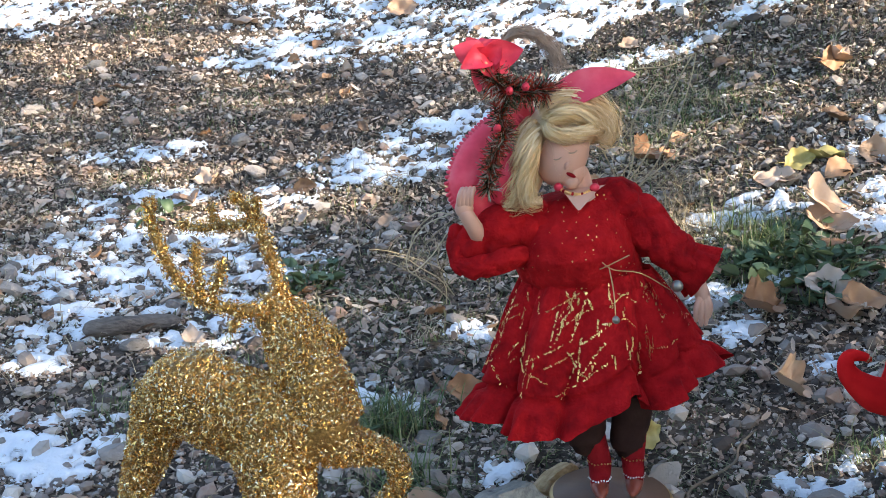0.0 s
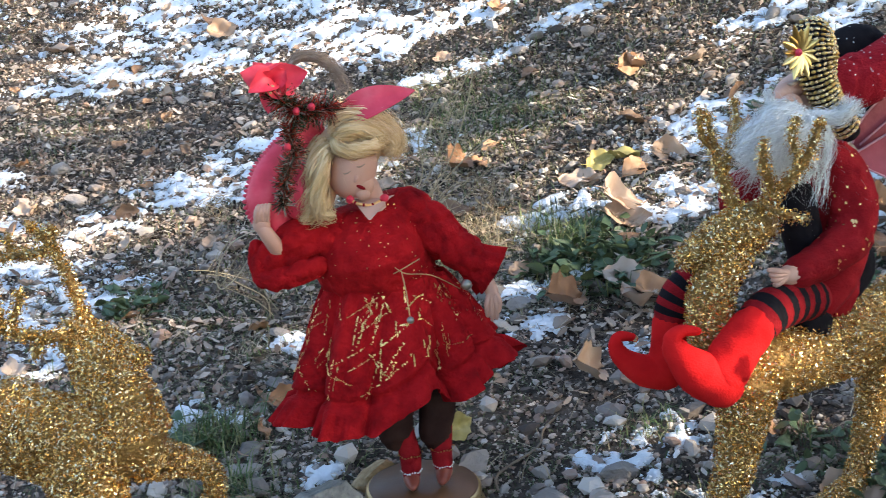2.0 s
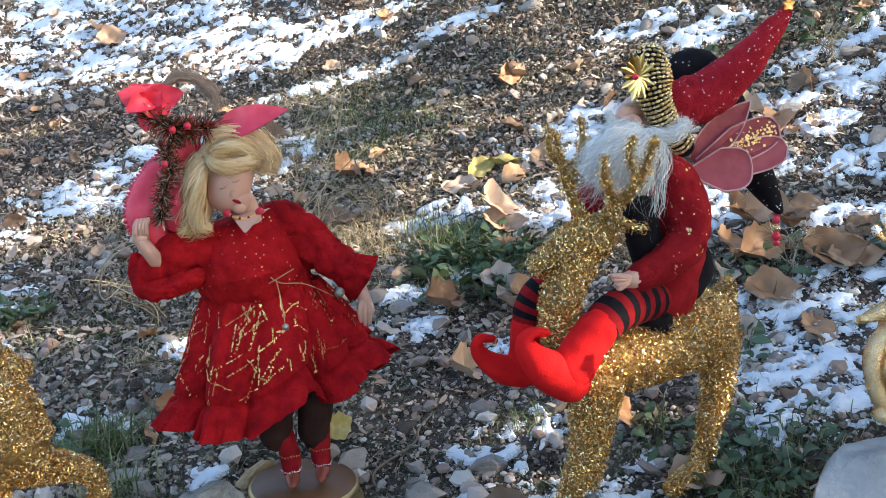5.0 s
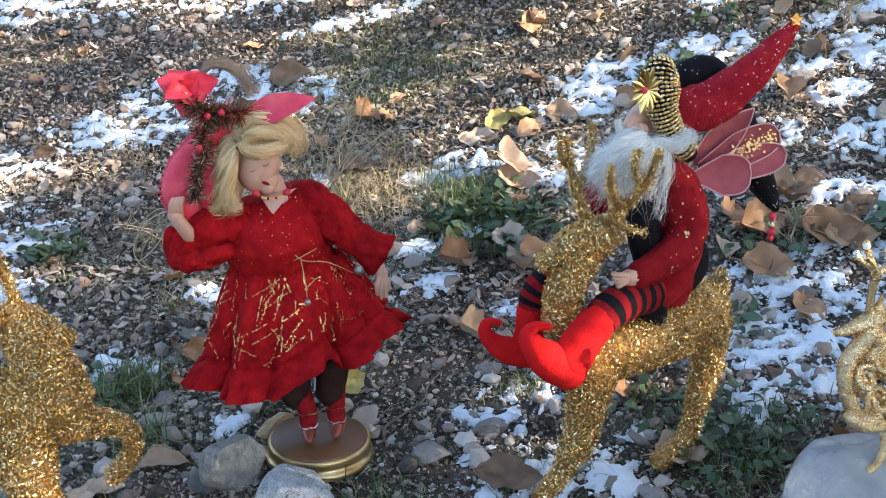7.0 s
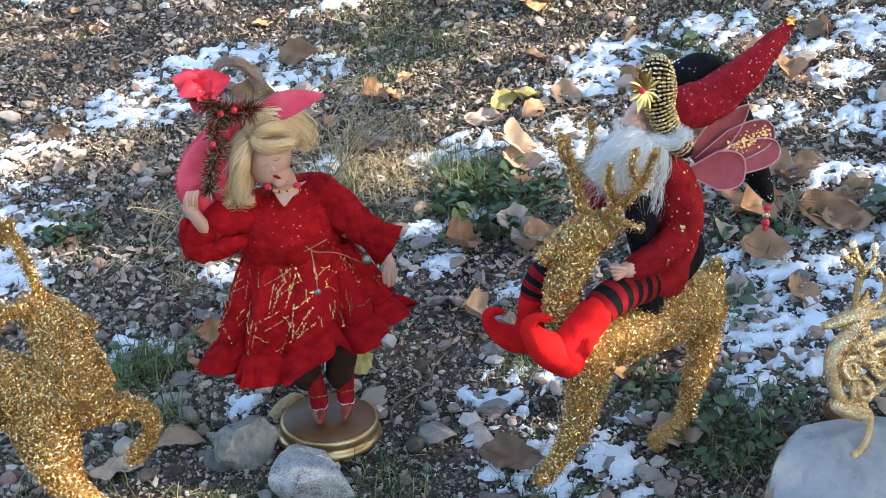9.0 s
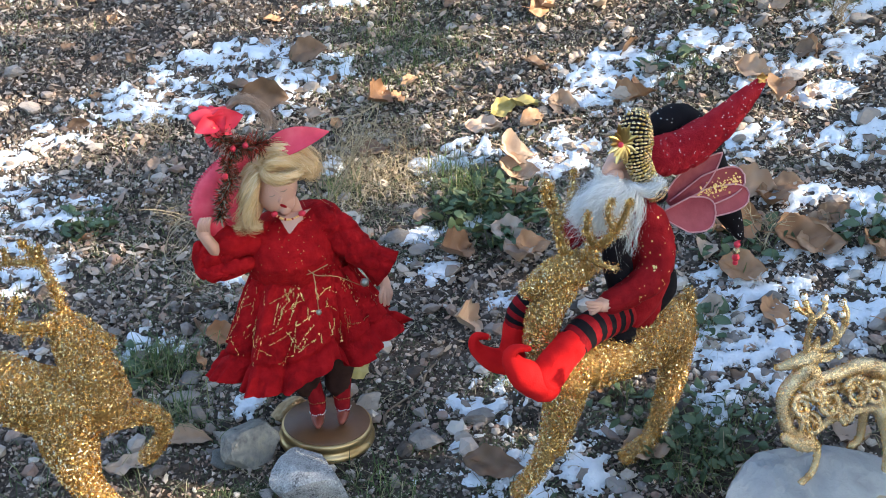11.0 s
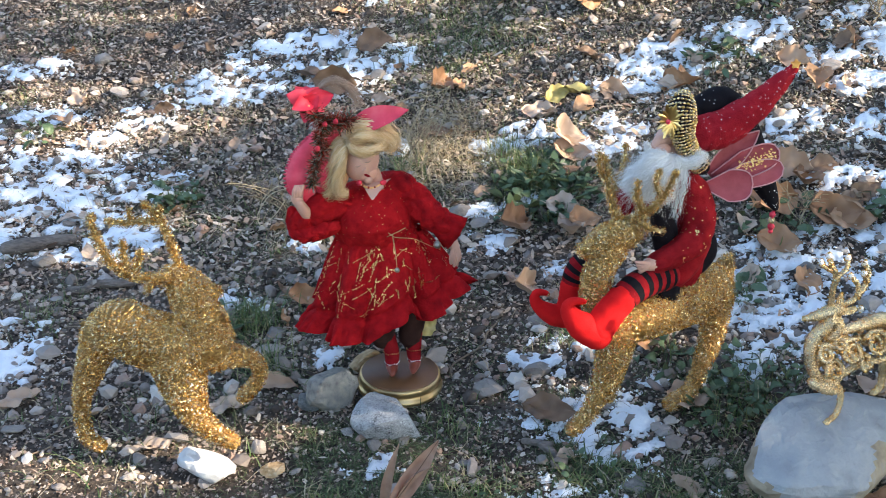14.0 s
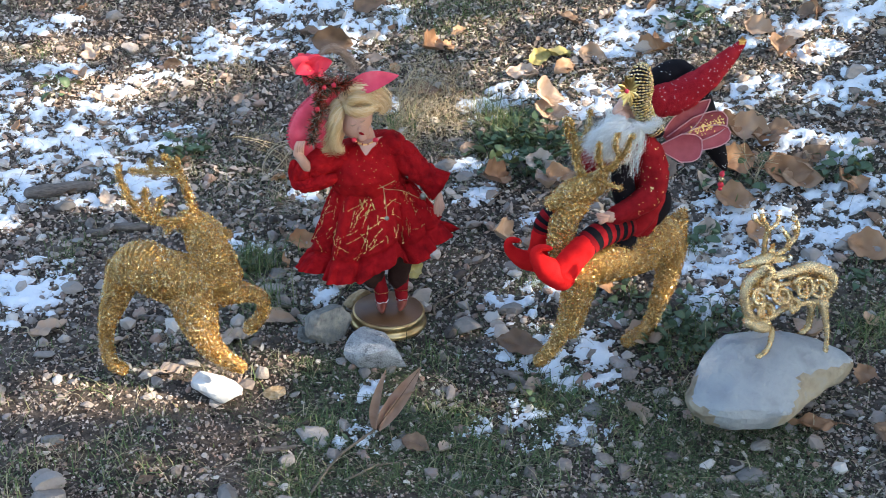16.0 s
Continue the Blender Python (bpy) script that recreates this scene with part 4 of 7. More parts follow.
LEAVES = [leaf_mesh(k, M_LEAF, s, c, f) for k, (s, c, f) in enumerate([(0.30, 0.5, 0.35), (0.38, 0.9, 0.5), (0.26, 0.3, 0.2), (0.34, 1.2, 0.6), (0.30, -0.5, 0.4), (0.40, 0.5, 0.8)])]
LEAVES_YELLOW = [leaf_mesh(20, M_LEAF_YELLOW, 0.36, 0.8, 0.5)]
LEAVES_DARK = [leaf_mesh(21, M_LEAF_DARK, 0.27, 0.4, 0.3), leaf_mesh(22, M_LEAF_DARK, 0.32, -0.5, 0.5)]


def leaf(x, y, size, turn, tilt=(0, 0), kind=0, up=0.012, label="dry tan leaf, curled, lying on gravel", pool=LEAVES):
    ob = new("fallen_leaf", pool[kind % len(pool)])
    ob.matrix_basis = Matrix.LocRotScale(on_ground(x, y, up), ground_normal(x, y).to_track_quat("Z", "Y").to_euler(), None) @ Matrix.LocRotScale(None, Euler((radians(tilt[0]), radians(tilt[1]), radians(turn))), Vector((size, size, size)))
    tagged(ob, label, "leaf", "fallen leaves")


leaf(0.924, 1.327, 0.085, 10, (20, 0), 1, label="orange-brown leaf lying on snow")
leaf(0.608, 1.966, 0.085, 5, (10, 0), 0)
leaf(0.707, 2.011, 0.075, 170, (20, 0), 0, pool=LEAVES_YELLOW, label="yellow leaf among brown leaves")
leaf(0.663, 2.011, 0.065, 40, (30, 0), 0, pool=LEAVES_YELLOW, label="yellow leaf among brown leaves")
leaf(0.632, 1.814, 0.105, 60, (40, 35), 1, up=0.03, label="orange leaf standing up from snow")
leaf(0.637, 1.779, 0.085, 15, (25, 10), 3, label="orange leaf curled on snow")
leaf(0.397, 2.167, 0.085, 80, (40, 20), 5, up=0.02, label="orange leaf standing up on gravel")
leaf(0.448, 2.151, 0.065, 100, (30, 20), 2)
leaf(0.080, 2.328, 0.085, 170, (20, 0), 1, up=0.014, pool=LEAVES_DARK, label="brown leaf curled on snow")
leaf(0.143, 2.228, 0.115, 20, (60, 20), 3, up=0.035, pool=LEAVES_DARK, label="brown curled leaf standing on snow")
leaf(0.262, 2.408, 0.10, 30, (35, 0), 1, up=0.02, pool=LEAVES_DARK, label="brown curled leaf on snow")
leaf(0.456, 1.563, 0.085, 60, (30, 30), 5, up=0.025, label="tan curled leaf standing on gravel")
leaf(0.429, 1.348, 0.075, 70, (50, 40), 5, up=0.03, label="pinkish-tan leaf standing on gravel")
leaf(0.571, 1.585, 0.080, 0, (15, 0), 1, label="pinkish-tan leaf lying on weeds")
leaf(0.561, 1.513, 0.080, 150, (20, 10), 3)
leaf(0.598, 1.534, 0.070, 40, (20, 10), 1)
leaf(0.423, 1.704, 0.050, 40, (30, 10), 0, label="small orange leaf on gravel")
leaf(-0.037, 1.178, 0.068, 8, (8, 0), 4, up=0.014, label="pinkish-tan leaf flat on soil")
leaf(-0.121, 1.131, 0.070, 4, (5, 0), 2, label="slim tan leaf flat on soil")
leaf(-0.234, 1.046, 0.066, 170, (5, 0), 2, label="slim pale leaf flat on soil")
leaf(-0.459, 1.192, 0.072, 0, (5, 0), 2, label="slim pale leaf flat on soil")
leaf(-0.016, 1.470, 0.055, 110, (35, 10), 1, pool=LEAVES_DARK, label="rust-brown leaf curled on soil")
leaf(0.024, 1.437, 0.065, 20, (35, 0), 3, label="orange-brown leaf curled on soil")
leaf(-0.019, 1.378, 0.050, 110, (60, 0), 2)
leaf(0.394, 1.002, 0.090, 12, (25, 0), 0, up=0.02, pool=LEAVES_DARK, label="dark brown leaf lying on snow")
leaf(0.617, 0.977, 0.075, 40, (10, 0), 1, label="tan leaf under a glittered hoof")
leaf(0.594, 1.133, 0.065, 80, (70, 30), 4, up=0.025)
leaf(1.075, 1.336, 0.085, 15, (20, 0), 1)
leaf(1.056, 1.385, 0.090, 40, (25, 0), 3)
leaf(1.148, 1.293, 0.085, 120, (40, 10), 0, up=0.02)
leaf(1.101, 1.085, 0.090, 10, (20, 0), 1)
leaf(0.988, 1.546, 0.10, 70, (45, 20), 3, up=0.03)
leaf(1.036, 1.536, 0.09, 10, (25, 10), 5, up=0.02)
leaf(1.052, 1.492, 0.085, 140, (20, 10), 1)
leaf(1.101, 1.517, 0.07, 30, (20, 10), 1, pool=LEAVES_DARK, label="brown leaf on gravel")
leaf(0.937, 1.480, 0.10, 100, (35, 10), 0, up=0.02)
leaf(0.969, 1.445, 0.09, 50, (35, 10), 5, up=0.02)
leaf(0.887, 1.412, 0.08, 120, (35, 10), 4, up=0.02)
leaf(0.949, 1.922, 0.08, 150, (40, 0), 3, up=0.02, label="orange leaf curled on gravel")
leaf(0.713, 1.943, 0.07, 70, (40, 0), 4, up=0.02)
leaf(1.127, 1.397, 0.08, 70, (30, 0), 4, up=0.02, pool=LEAVES_DARK, label="brown leaf on gravel")
leaf(0.836, 2.335, 0.085, 60, (55, 20), 0, up=0.03)
leaf(1.050, 1.358, 0.10, 20, (30, 0), 3, up=0.02)
leaf(0.357, 1.973, 0.085, 10, (10, 0), 0, pool=LEAVES_DARK, label="long brown leaf on gravel")
leaf(-0.084, 3.163, 0.09, 20, (30, 0), 1, up=0.02)
leaf(-0.130, 3.260, 0.08, 120, (40, 0), 3, up=0.02, pool=LEAVES_DARK, label="brown leaf curled on snow")
leaf(0.649, 2.855, 0.07, 120, (20, 0), 1)
leaf(-0.564, 3.286, 0.10, 170, (15, 0), 0, label="tan leaf lying on gravel")
leaf(0.850, 2.352, 0.08, 100, (40, 20), 3, up=0.02)
leaf(0.236, 1.292, 0.05, 60, (50, 0), 0, up=0.012, pool=LEAVES_YELLOW, label="pale yellow leaf behind the gilt stand")
lx, ly = scatter(380)
for k in range(380):
    if lx[k] > 0.75 or ly[k] > 1.6 or rnd.random() < 0.2:
        leaf(lx[k], ly[k], rnd.uniform(0.03, 0.085) if lx[k] > 0.75 else rnd.uniform(0.025, 0.055), rnd.uniform(0, 360), (rnd.gauss(10, 20), rnd.gauss(0, 15)), rnd.randrange(6), up=0.010, label="small dry brown leaf on the slope", pool=LEAVES if rnd.random() < 0.75 else LEAVES_DARK)

# a fallen twig with two long spear-shaped leaves standing up
def spear_twig():
    root = new("leafy_twig")
    at = on_ground(0.112, 0.842, 0.006)
    root.location = at
    b = Build()
    b.tube([on_ground(-0.003, 0.702, 0.004), on_ground(0.047, 0.784, 0.006), at], [0.0020, 0.0024, 0.0028], M_TWIG, seg=6)
    b.done("twig", root, at)
    b = Build()
    b.petal(at, Vector((0.127, 0.800, -0.003)), 0.017, M_SPEAR, face=(-0.6, -0.8, 0.2), cup=0.9, bend=0.06, n=14)
    b.done("leaf", root, at)
    b = Build()
    b.petal(at + Vector((0.004, 0, 0.002)), Vector((0.187, 0.830, -0.022)), 0.029, M_SPEAR, face=(-0.25, -0.9, 0.4), cup=0.75, bend=-0.07, n=14)
    b.petal(at + Vector((0.006, -0.002, 0.002)), Vector((0.177, 0.815, -0.054)), 0.011, M_SPEAR, face=(0.5, -0.8, 0.3), cup=0.8, bend=-0.14, n=12)
    mid = at.lerp(Vector((0.187, 0.830, -0.022)), 0.5)
    b.tube([at, mid + Vector((0, -0.003, 0)), Vector((0.187, 0.830, -0.022))], [0.0010, 0.0008, 0.0004], M_LEAF_DARK, seg=5)
    b.done("leaf", root, at)
    tagged(root, "dead twig with two long tan leaves standing up", "twig")


spear_twig()


# ---- weeds, sticks, dry shrub ----
def weed_leaf(seed):
    """A small blade, 1 long from its foot along x."""
    r = random.Random(seed)
    b = Build()
    b.petal((0, 0, 0), (1, 0, r.uniform(-0.1, 0.2)), r.uniform(0.4, 0.8), M_WEED, face=(0, 0, 1), cup=r.uniform(-0.6, 0.8), bend=r.uniform(-0.05, 0.25), n=6, thick=0.03)
    ob = b.done("leaf")
    me = ob.data
    bpy.data.objects.remove(ob)
    return me


WEED_LEAVES = [weed_leaf(k) for k in range(8)]


def weed(x, y, r, n, label, size=1.0):
    root = new("weed_plant")
    at = on_ground(x, y)
    root.location = at
    stems, blades = Build(), Build()
    for _ in range(n):
        a, d = rnd.uniform(0, 6.28), r * rnd.random() ** 0.7
        base = on_ground(x + d * math.cos(a), y + d * math.sin(a), 0.001)
        w = Vector((math.cos(a) + rnd.gauss(0, 0.9), math.sin(a) + rnd.gauss(0, 0.9), 0)).normalized()
        top = base + Vector((0, 0, rnd.uniform(0.004, 0.026))) + w * 0.007
        s = rnd.uniform(0.013, 0.034) * size
        stems.tube([base, top], [0.0007, 0.0006], M_WEED, seg=4, sub=1)
        ob = new("leaf", WEED_LEAVES[rnd.randrange(8)])
        ob.parent = root
        ob.matrix_basis = Matrix.LocRotScale(top - at, Euler((rnd.gauss(0, 0.5), rnd.gauss(0, 0.45), math.atan2(w.y, w.x))), Vector((s, s * rnd.uniform(0.7, 1.2), s)))
    for _ in range(n):
        a, d = rnd.uniform(0, 6.28), r * rnd.random() ** 0.6
        base = on_ground(x + d * math.cos(a), y + d * math.sin(a), 0.0)
        w = Vector((rnd.gauss(0, 1), rnd.gauss(0, 1), 0)).normalized()
        ln = rnd.uniform(0.015, 0.045)
        blades.petal(base, base + w * ln * rnd.uniform(0.3, 0.9) + Vector((0, 0, ln * rnd.uniform(0.3, 0.9))), 0.0022, M_GRASS, face=(w.x, w.y, 0.3), bend=0.1, n=4, thick=0.0003)
    tagged(stems.done("stem", root, at), kind="stuff")
    tagged(blades.done("grass", root, at), kind="stuff")
    tagged(root, label, "weed", "weeds on the slope")


WEED = "low dark green broad-leaved weed growing among gravel"
weed(0.517, 1.669, 0.10, 130, WEED)
weed(0.560, 1.720, 0.09, 90, WEED)
weed(0.600, 1.640, 0.08, 80, WEED)
weed(0.701, 0.988, 0.09, 60, WEED, 0.7)
weed(0.747, 0.998, 0.07, 60, WEED, 0.7)
weed(0.658, 0.941, 0.06, 50, WEED, 0.7)
weed(0.620, 1.088, 0.06, 40, WEED, 0.7)
weed(0.797, 1.226, 0.05, 30, WEED)
weed(-0.239, 1.877, 0.06, 40, WEED, 0.7)
weed(-0.238, 1.840, 0.04, 30, WEED)
weed(-0.582, 2.196, 0.05, 20, WEED)
weed(1.181, 1.351, 0.06, 30, WEED)
weed(0.952, 1.400, 0.07, 40, WEED)
weed(1.066, 1.987, 0.08, 40, WEED)
weed(0.023, 0.831, 0.03, 16, WEED, 0.45)
weed(-0.140, 1.377, 0.06, 30, WEED)
weed(1.072, 1.016, 0.05, 30, WEED, 0.7)
weed(1.504, 2.092, 0.12, 60, WEED)
weed(1.220, 2.138, 0.06, 20, WEED)
weed(0.405, 0.879, 0.05, 30, WEED, 0.45)
weed(0.285, 0.821, 0.06, 30, WEED, 0.45)


def stick(x0, y0, x1, y1, r, label, mat=M_BARK, kink=0.01):
    a, c = on_ground(x0, y0, r * 0.7), on_ground(x1, y1, r * 0.7)
    pts = [a.lerp(c, u) + Vector((rnd.gauss(0, kink), rnd.gauss(0, kink), abs(rnd.gauss(0, kink * 0.2)))) * (0 < u < 1) for u in (0, 0.25, 0.5, 0.75, 1)]
    b = Build()
    b.tube(pts, [r * 0.9, r, r * 0.95, r * 0.9, r * 0.7], mat, seg=9)
    tagged(b.done("stick"), label, "stick", "sticks on the slope")


stick(-0.573, 1.700, -0.447, 1.724, 0.016, "thick dark piece of bark lying in snow")
stick(-0.427, 1.538, -0.313, 1.549, 0.010, "dark dead stick lying on gravel")
stick(0.342, 0.961, 0.383, 0.906, 0.006, "short brown stick at the snow's edge")
stick(-0.076, 0.816, -0.021, 0.822, 0.005, "short pale stick on soil")
stick(0.052, 0.732, 0.140, 0.761, 0.002, "thin dry twig on soil", M_TWIG)
stick(-0.526, 1.245, -0.481, 1.168, 0.0015, "thin pale twig on soil", M_STRAW)
stick(-0.427, 1.052, -0.349, 1.126, 0.0014, "thin dark twig on soil", M_TWIG)
stick(0.259, 1.153, 0.373, 1.293, 0.0018, "thin dark twig on soil", M_TWIG)
stick(0.009, 1.125, 0.071, 1.104, 0.002, "thin dark twig against a rock", M_TWIG)
stick(0.229, 1.880, 0.517, 1.812, 0.0014, "thin dry twig on gravel", M_TWIG)
for k in range(60):
    x0, y0 = (float(q[0]) for q in scatter(1))
    a, ln = rnd.uniform(0, 6.28), rnd.uniform(0.03, 0.10)
    stick(x0, y0, x0 + ln * math.cos(a), y0 + ln * math.sin(a), rnd.uniform(0.0007, 0.0018), "thin dry twig lying on the slope", M_TWIG, 0.004)


def dry_shrub(x, y, stems, height, lean, label):
    thing = new("dry_shrub")
    root = on_ground(x, y)
    thing.location = root
    for k in range(stems):
        b = Build()
        a = rnd.uniform(0, 6.28)
        out = Vector((math.cos(a) * 0.6 + lean[0], math.sin(a) * 0.5 + lean[1], 0))
        h = height * rnd.uniform(0.5, 1.1)
        pts = [root + Vector((rnd.gauss(0, 0.02), rnd.gauss(0, 0.02), 0))]
        for u in (0.3, 0.6, 0.85, 1.0):
            pts.append(root + out * (h * u ** 1.5 * 0.9) + Vector((rnd.gauss(0, 0.008), rnd.gauss(0, 0.008), h * (u - 0.25 * u ** 3))))
        b.tube(pts, [0.0012, 0.0010, 0.0009, 0.0007, 0.0005], M_STRAW if rnd.random() < 0.45 else M_TWIG, seg=5, sub=4)
        c, _ = spline(pts, [0] * 5, 4)
        for j in range(4):
            p = c[rnd.randrange(6, len(c))]
            q = Vector((rnd.gauss(0, 1), rnd.gauss(0, 1), rnd.uniform(0.1, 1))).normalized() * rnd.uniform(0.02, 0.06)
            b.tube([p, p + q * 0.5 + Vector((0, 0, 0.006)), p + q], [0.0006, 0.0005, 0.0004], M_STRAW, seg=4, sub=3)
        b.done("stem", thing, root)
    tagged(thing, label, "shrub", "dry shrubs")


dry_shrub(0.291, 1.896, 9, 0.16, (0.35, 0.0), "wispy leafless dry shrub with thin straw-coloured stems")
dry_shrub(0.428, 1.953, 8, 0.10, (-0.3, 0.0), "wispy leafless dry shrub with thin straw-coloured stems")
dry_shrub(0.000, 1.751, 12, 0.14, (-0.7, 0.0), "thin curling dry stems bent over gravel")
dry_shrub(1.428, 1.942, 12, 0.10, (0.0, 0.0), "dead reddish-brown stalks standing in snow")
dry_shrub(0.982, 1.380, 6, 0.10, (0.2, 0.0), "pale dry stalks bent over leaves")
dry_shrub(-0.109, 2.187, 4, 0.06, (0.0, 0.0), "thin dry stalks standing on gravel")


# ---- the glittered reindeer ----
def glitter_deer(name, limbs, label, flakes, size):
    """limbs: tapered tubes (points, radii); gold flakes bristle all over them."""
    b = Build()
    dense = []
    for pts, radii in limbs:
        radii = [max(0.6 * q, q - 0.0035) for q in radii]
        b.tube(pts, radii, M_GOLD_BASE, seg=12)
        c, r = spline(pts, radii, 8)
        dense.append((c, r))
    areas = np.array([sum((c[i + 1] - c[i]).length * r[i] for i in range(len(c) - 1)) for c, r in dense])
    for (c, r), share in zip(dense, areas / areas.sum()):
        P_, N_ = [], []
        cum = np.cumsum([(c[i + 1] - c[i]).length * r[i] for i in range(len(c) - 1)])
        ends = [c[0] + (c[0] - c[1]).normalized() * r[0] * 0.3, c[-1] + (c[-1] - c[-2]).normalized() * r[-1] * 0.3]
        for _ in range(int(flakes * share)):
            i = int(np.searchsorted(cum, rng.uniform(0, cum[-1])))
            i = min(i, len(c) - 2)
            u = rng.uniform()
            d = (c[i + 1] - c[i]).normalized()
            s = d.orthogonal().normalized()
            t = d.cross(s)
            a = rng.uniform(0, 6.283)
            nrm = s * math.cos(a) + t * math.sin(a)
            P_.append(c[i].lerp(c[i + 1], u) + nrm * (r[i] * (1 - u) + r[i + 1] * u))
            N_.append(nrm)
        for e, k in ((0, 0), (1, -1)):
            for _ in range(int(flakes * share * 0.15)):
                nrm = Vector((rng.normal(), rng.normal(), rng.normal())).normalized()
                P_.append(ends[e] + nrm * r[k] * 0.85)
                N_.append(nrm)
        b.flakes(P_, N_, size, M_GLITTER, rise=0.8, lift=0.0050, slim=0.40)
    return tagged(b.done(name), label, "reindeer figure")


prancer_trunk = [
    ([(-0.2820, 1.035, 0.0820), (-0.2540, 1.028, 0.0960), (-0.2240, 1.015, 0.0830), (-0.1740, 1.000, 0.0700), (-0.1390, 1.000, 0.0650)], [0.032, 0.042, 0.043, 0.046, 0.040]),
    ([(-0.1300, 1.000, 0.0720), (-0.1350, 1.005, 0.1060), (-0.1490, 1.015, 0.1370), (-0.1590, 1.025, 0.1590)], [0.042, 0.037, 0.029, 0.024]),
    ([(-0.1690, 1.030, 0.1650), (-0.1510, 1.028, 0.1570), (-0.1290, 1.026, 0.1470), (-0.1130, 1.024, 0.1430)], [0.024, 0.025, 0.018, 0.011]),
    ([(-0.1600, 1.020, 0.1790), (-0.1730, 1.014, 0.1880)], [0.011, 0.006]),
]
prancer_legs = [
    ([(-0.2900, 1.045, 0.0650), (-0.3120, 1.045, 0.0150), (-0.3280, 1.044, -0.0270), (-0.3320, 1.040, -0.0630), (-0.3260, 1.030, -0.0890), (-0.3080, 1.015, -0.0940)], [0.029, 0.021, 0.0140, 0.0120, 0.0120, 0.0115]),
    ([(-0.1750, 0.990, 0.0550), (-0.1660, 0.972, 0.0140), (-0.1540, 0.955, -0.0190), (-0.1280, 0.942, -0.0460), (-0.1050, 0.930, -0.0550)], [0.042, 0.033, 0.022, 0.015, 0.012]),
    ([(-0.1210, 1.030, 0.0340), (-0.0900, 1.048, 0.0200), (-0.0640, 1.058, 0.0020), (-0.0620, 1.060, -0.0280), (-0.0870, 1.060, -0.0570)], [0.024, 0.017, 0.0125, 0.0115, 0.0125]),
]
prancer_antler = [
    ([(-0.1590, 1.028, 0.1710), (-0.1660, 1.030, 0.2130), (-0.1780, 1.032, 0.2520), (-0.1900, 1.034, 0.2730), (-0.1980, 1.034, 0.2810)], [0.0090, 0.0078, 0.0068, 0.0060, 0.0045]),
    ([(-0.1790, 1.032, 0.2550), (-0.2100, 1.042, 0.2540), (-0.2370, 1.050, 0.2500), (-0.2540, 1.052, 0.2540)], [0.0066, 0.0064, 0.0058, 0.0045]),
    ([(-0.2220, 1.045, 0.2530), (-0.2230, 1.045, 0.2710)], [0.0056, 0.0045]),
    ([(-0.1800, 1.032, 0.2600), (-0.1780, 1.026, 0.2800)], [0.0056, 0.0050]),
]
prancer_far_antler = [
    ([(-0.1640, 1.018, 0.1720), (-0.2040, 0.998, 0.1840), (-0.2360, 0.988, 0.2030), (-0.2550, 0.980, 0.2390), (-0.2640, 0.980, 0.2760), (-0.2630, 0.980, 0.2880)], [0.0088, 0.0080, 0.0074, 0.0068, 0.0060, 0.0045]),
    ([(-0.2280, 0.990, 0.1980), (-0.2290, 0.990, 0.2240), (-0.2290, 0.990, 0.2450)], [0.0070, 0.0062, 0.0045]),
    ([(-0.2220, 0.992, 0.1950), (-0.2110, 0.990, 0.2130), (-0.2060, 0.990, 0.2290)], [0.0062, 0.0056, 0.0042]),
    ([(-0.1960, 1.005, 0.1780), (-0.2050, 1.000, 0.1630)], [0.0070, 0.0052]),
    ([(-0.2970, 1.042, 0.0940), (-0.3070, 1.042, 0.0980)], [0.012, 0.009]),
]
glitter_deer("reindeer_figure", prancer_trunk + prancer_legs + prancer_antler + prancer_far_antler, "gold glittered reindeer figure prancing with one foreleg raised", 105000, 0.00125)

carrier_trunk = [
    ([(0.652, 1.020, 0.091), (0.608, 0.990, 0.089), (0.550, 0.960, 0.089), (0.492, 0.930, 0.091)], [0.038, 0.042, 0.040, 0.036]),
    ([(0.471, 0.930, 0.079), (0.436, 0.920, 0.130), (0.436, 0.920, 0.178), (0.459, 0.930, 0.212)], [0.034, 0.024, 0.023, 0.024]),
    ([(0.482, 0.930, 0.234), (0.449, 0.930, 0.220), (0.418, 0.930, 0.209)], [0.026, 0.025, 0.014]),
]
carrier_legs = [
    ([(0.471, 0.920, 0.076), (0.458, 0.910, 0.032), (0.441, 0.900, -0.011), (0.422, 0.895, -0.046), (0.402, 0.890, -0.063)], [0.032, 0.023, 0.016, 0.014, 0.013]),
    ([(0.483, 0.950, 0.050), (0.482, 0.960, -0.011), (0.476, 0.965, -0.059)], [0.028, 0.018, 0.013]),
    ([(0.665, 1.020, 0.078), (0.660, 1.010, 0.012), (0.643, 1.000, -0.037), (0.622, 0.985, -0.076), (0.585, 0.970, -0.088)], [0.030, 0.021, 0.015, 0.013, 0.014]),
    ([(0.658, 1.020, 0.094), (0.678, 1.030, 0.112), (0.682, 1.030, 0.127)], [0.026, 0.018, 0.012]),
]
carrier_antler = [
    ([(0.468, 0.930, 0.241), (0.455, 0.940, 0.282), (0.451, 0.950, 0.313), (0.446, 0.950, 0.338)], [0.0086, 0.0072, 0.0058, 0.0043]),
    ([(0.456, 0.940, 0.289), (0.479, 0.960, 0.321), (0.482, 0.970, 0.348)], [0.0058, 0.0058, 0.0043]),
    ([(0.453, 0.950, 0.306), (0.440, 0.950, 0.320), (0.438, 0.950, 0.345)], [0.0058, 0.0050, 0.0043]),
]
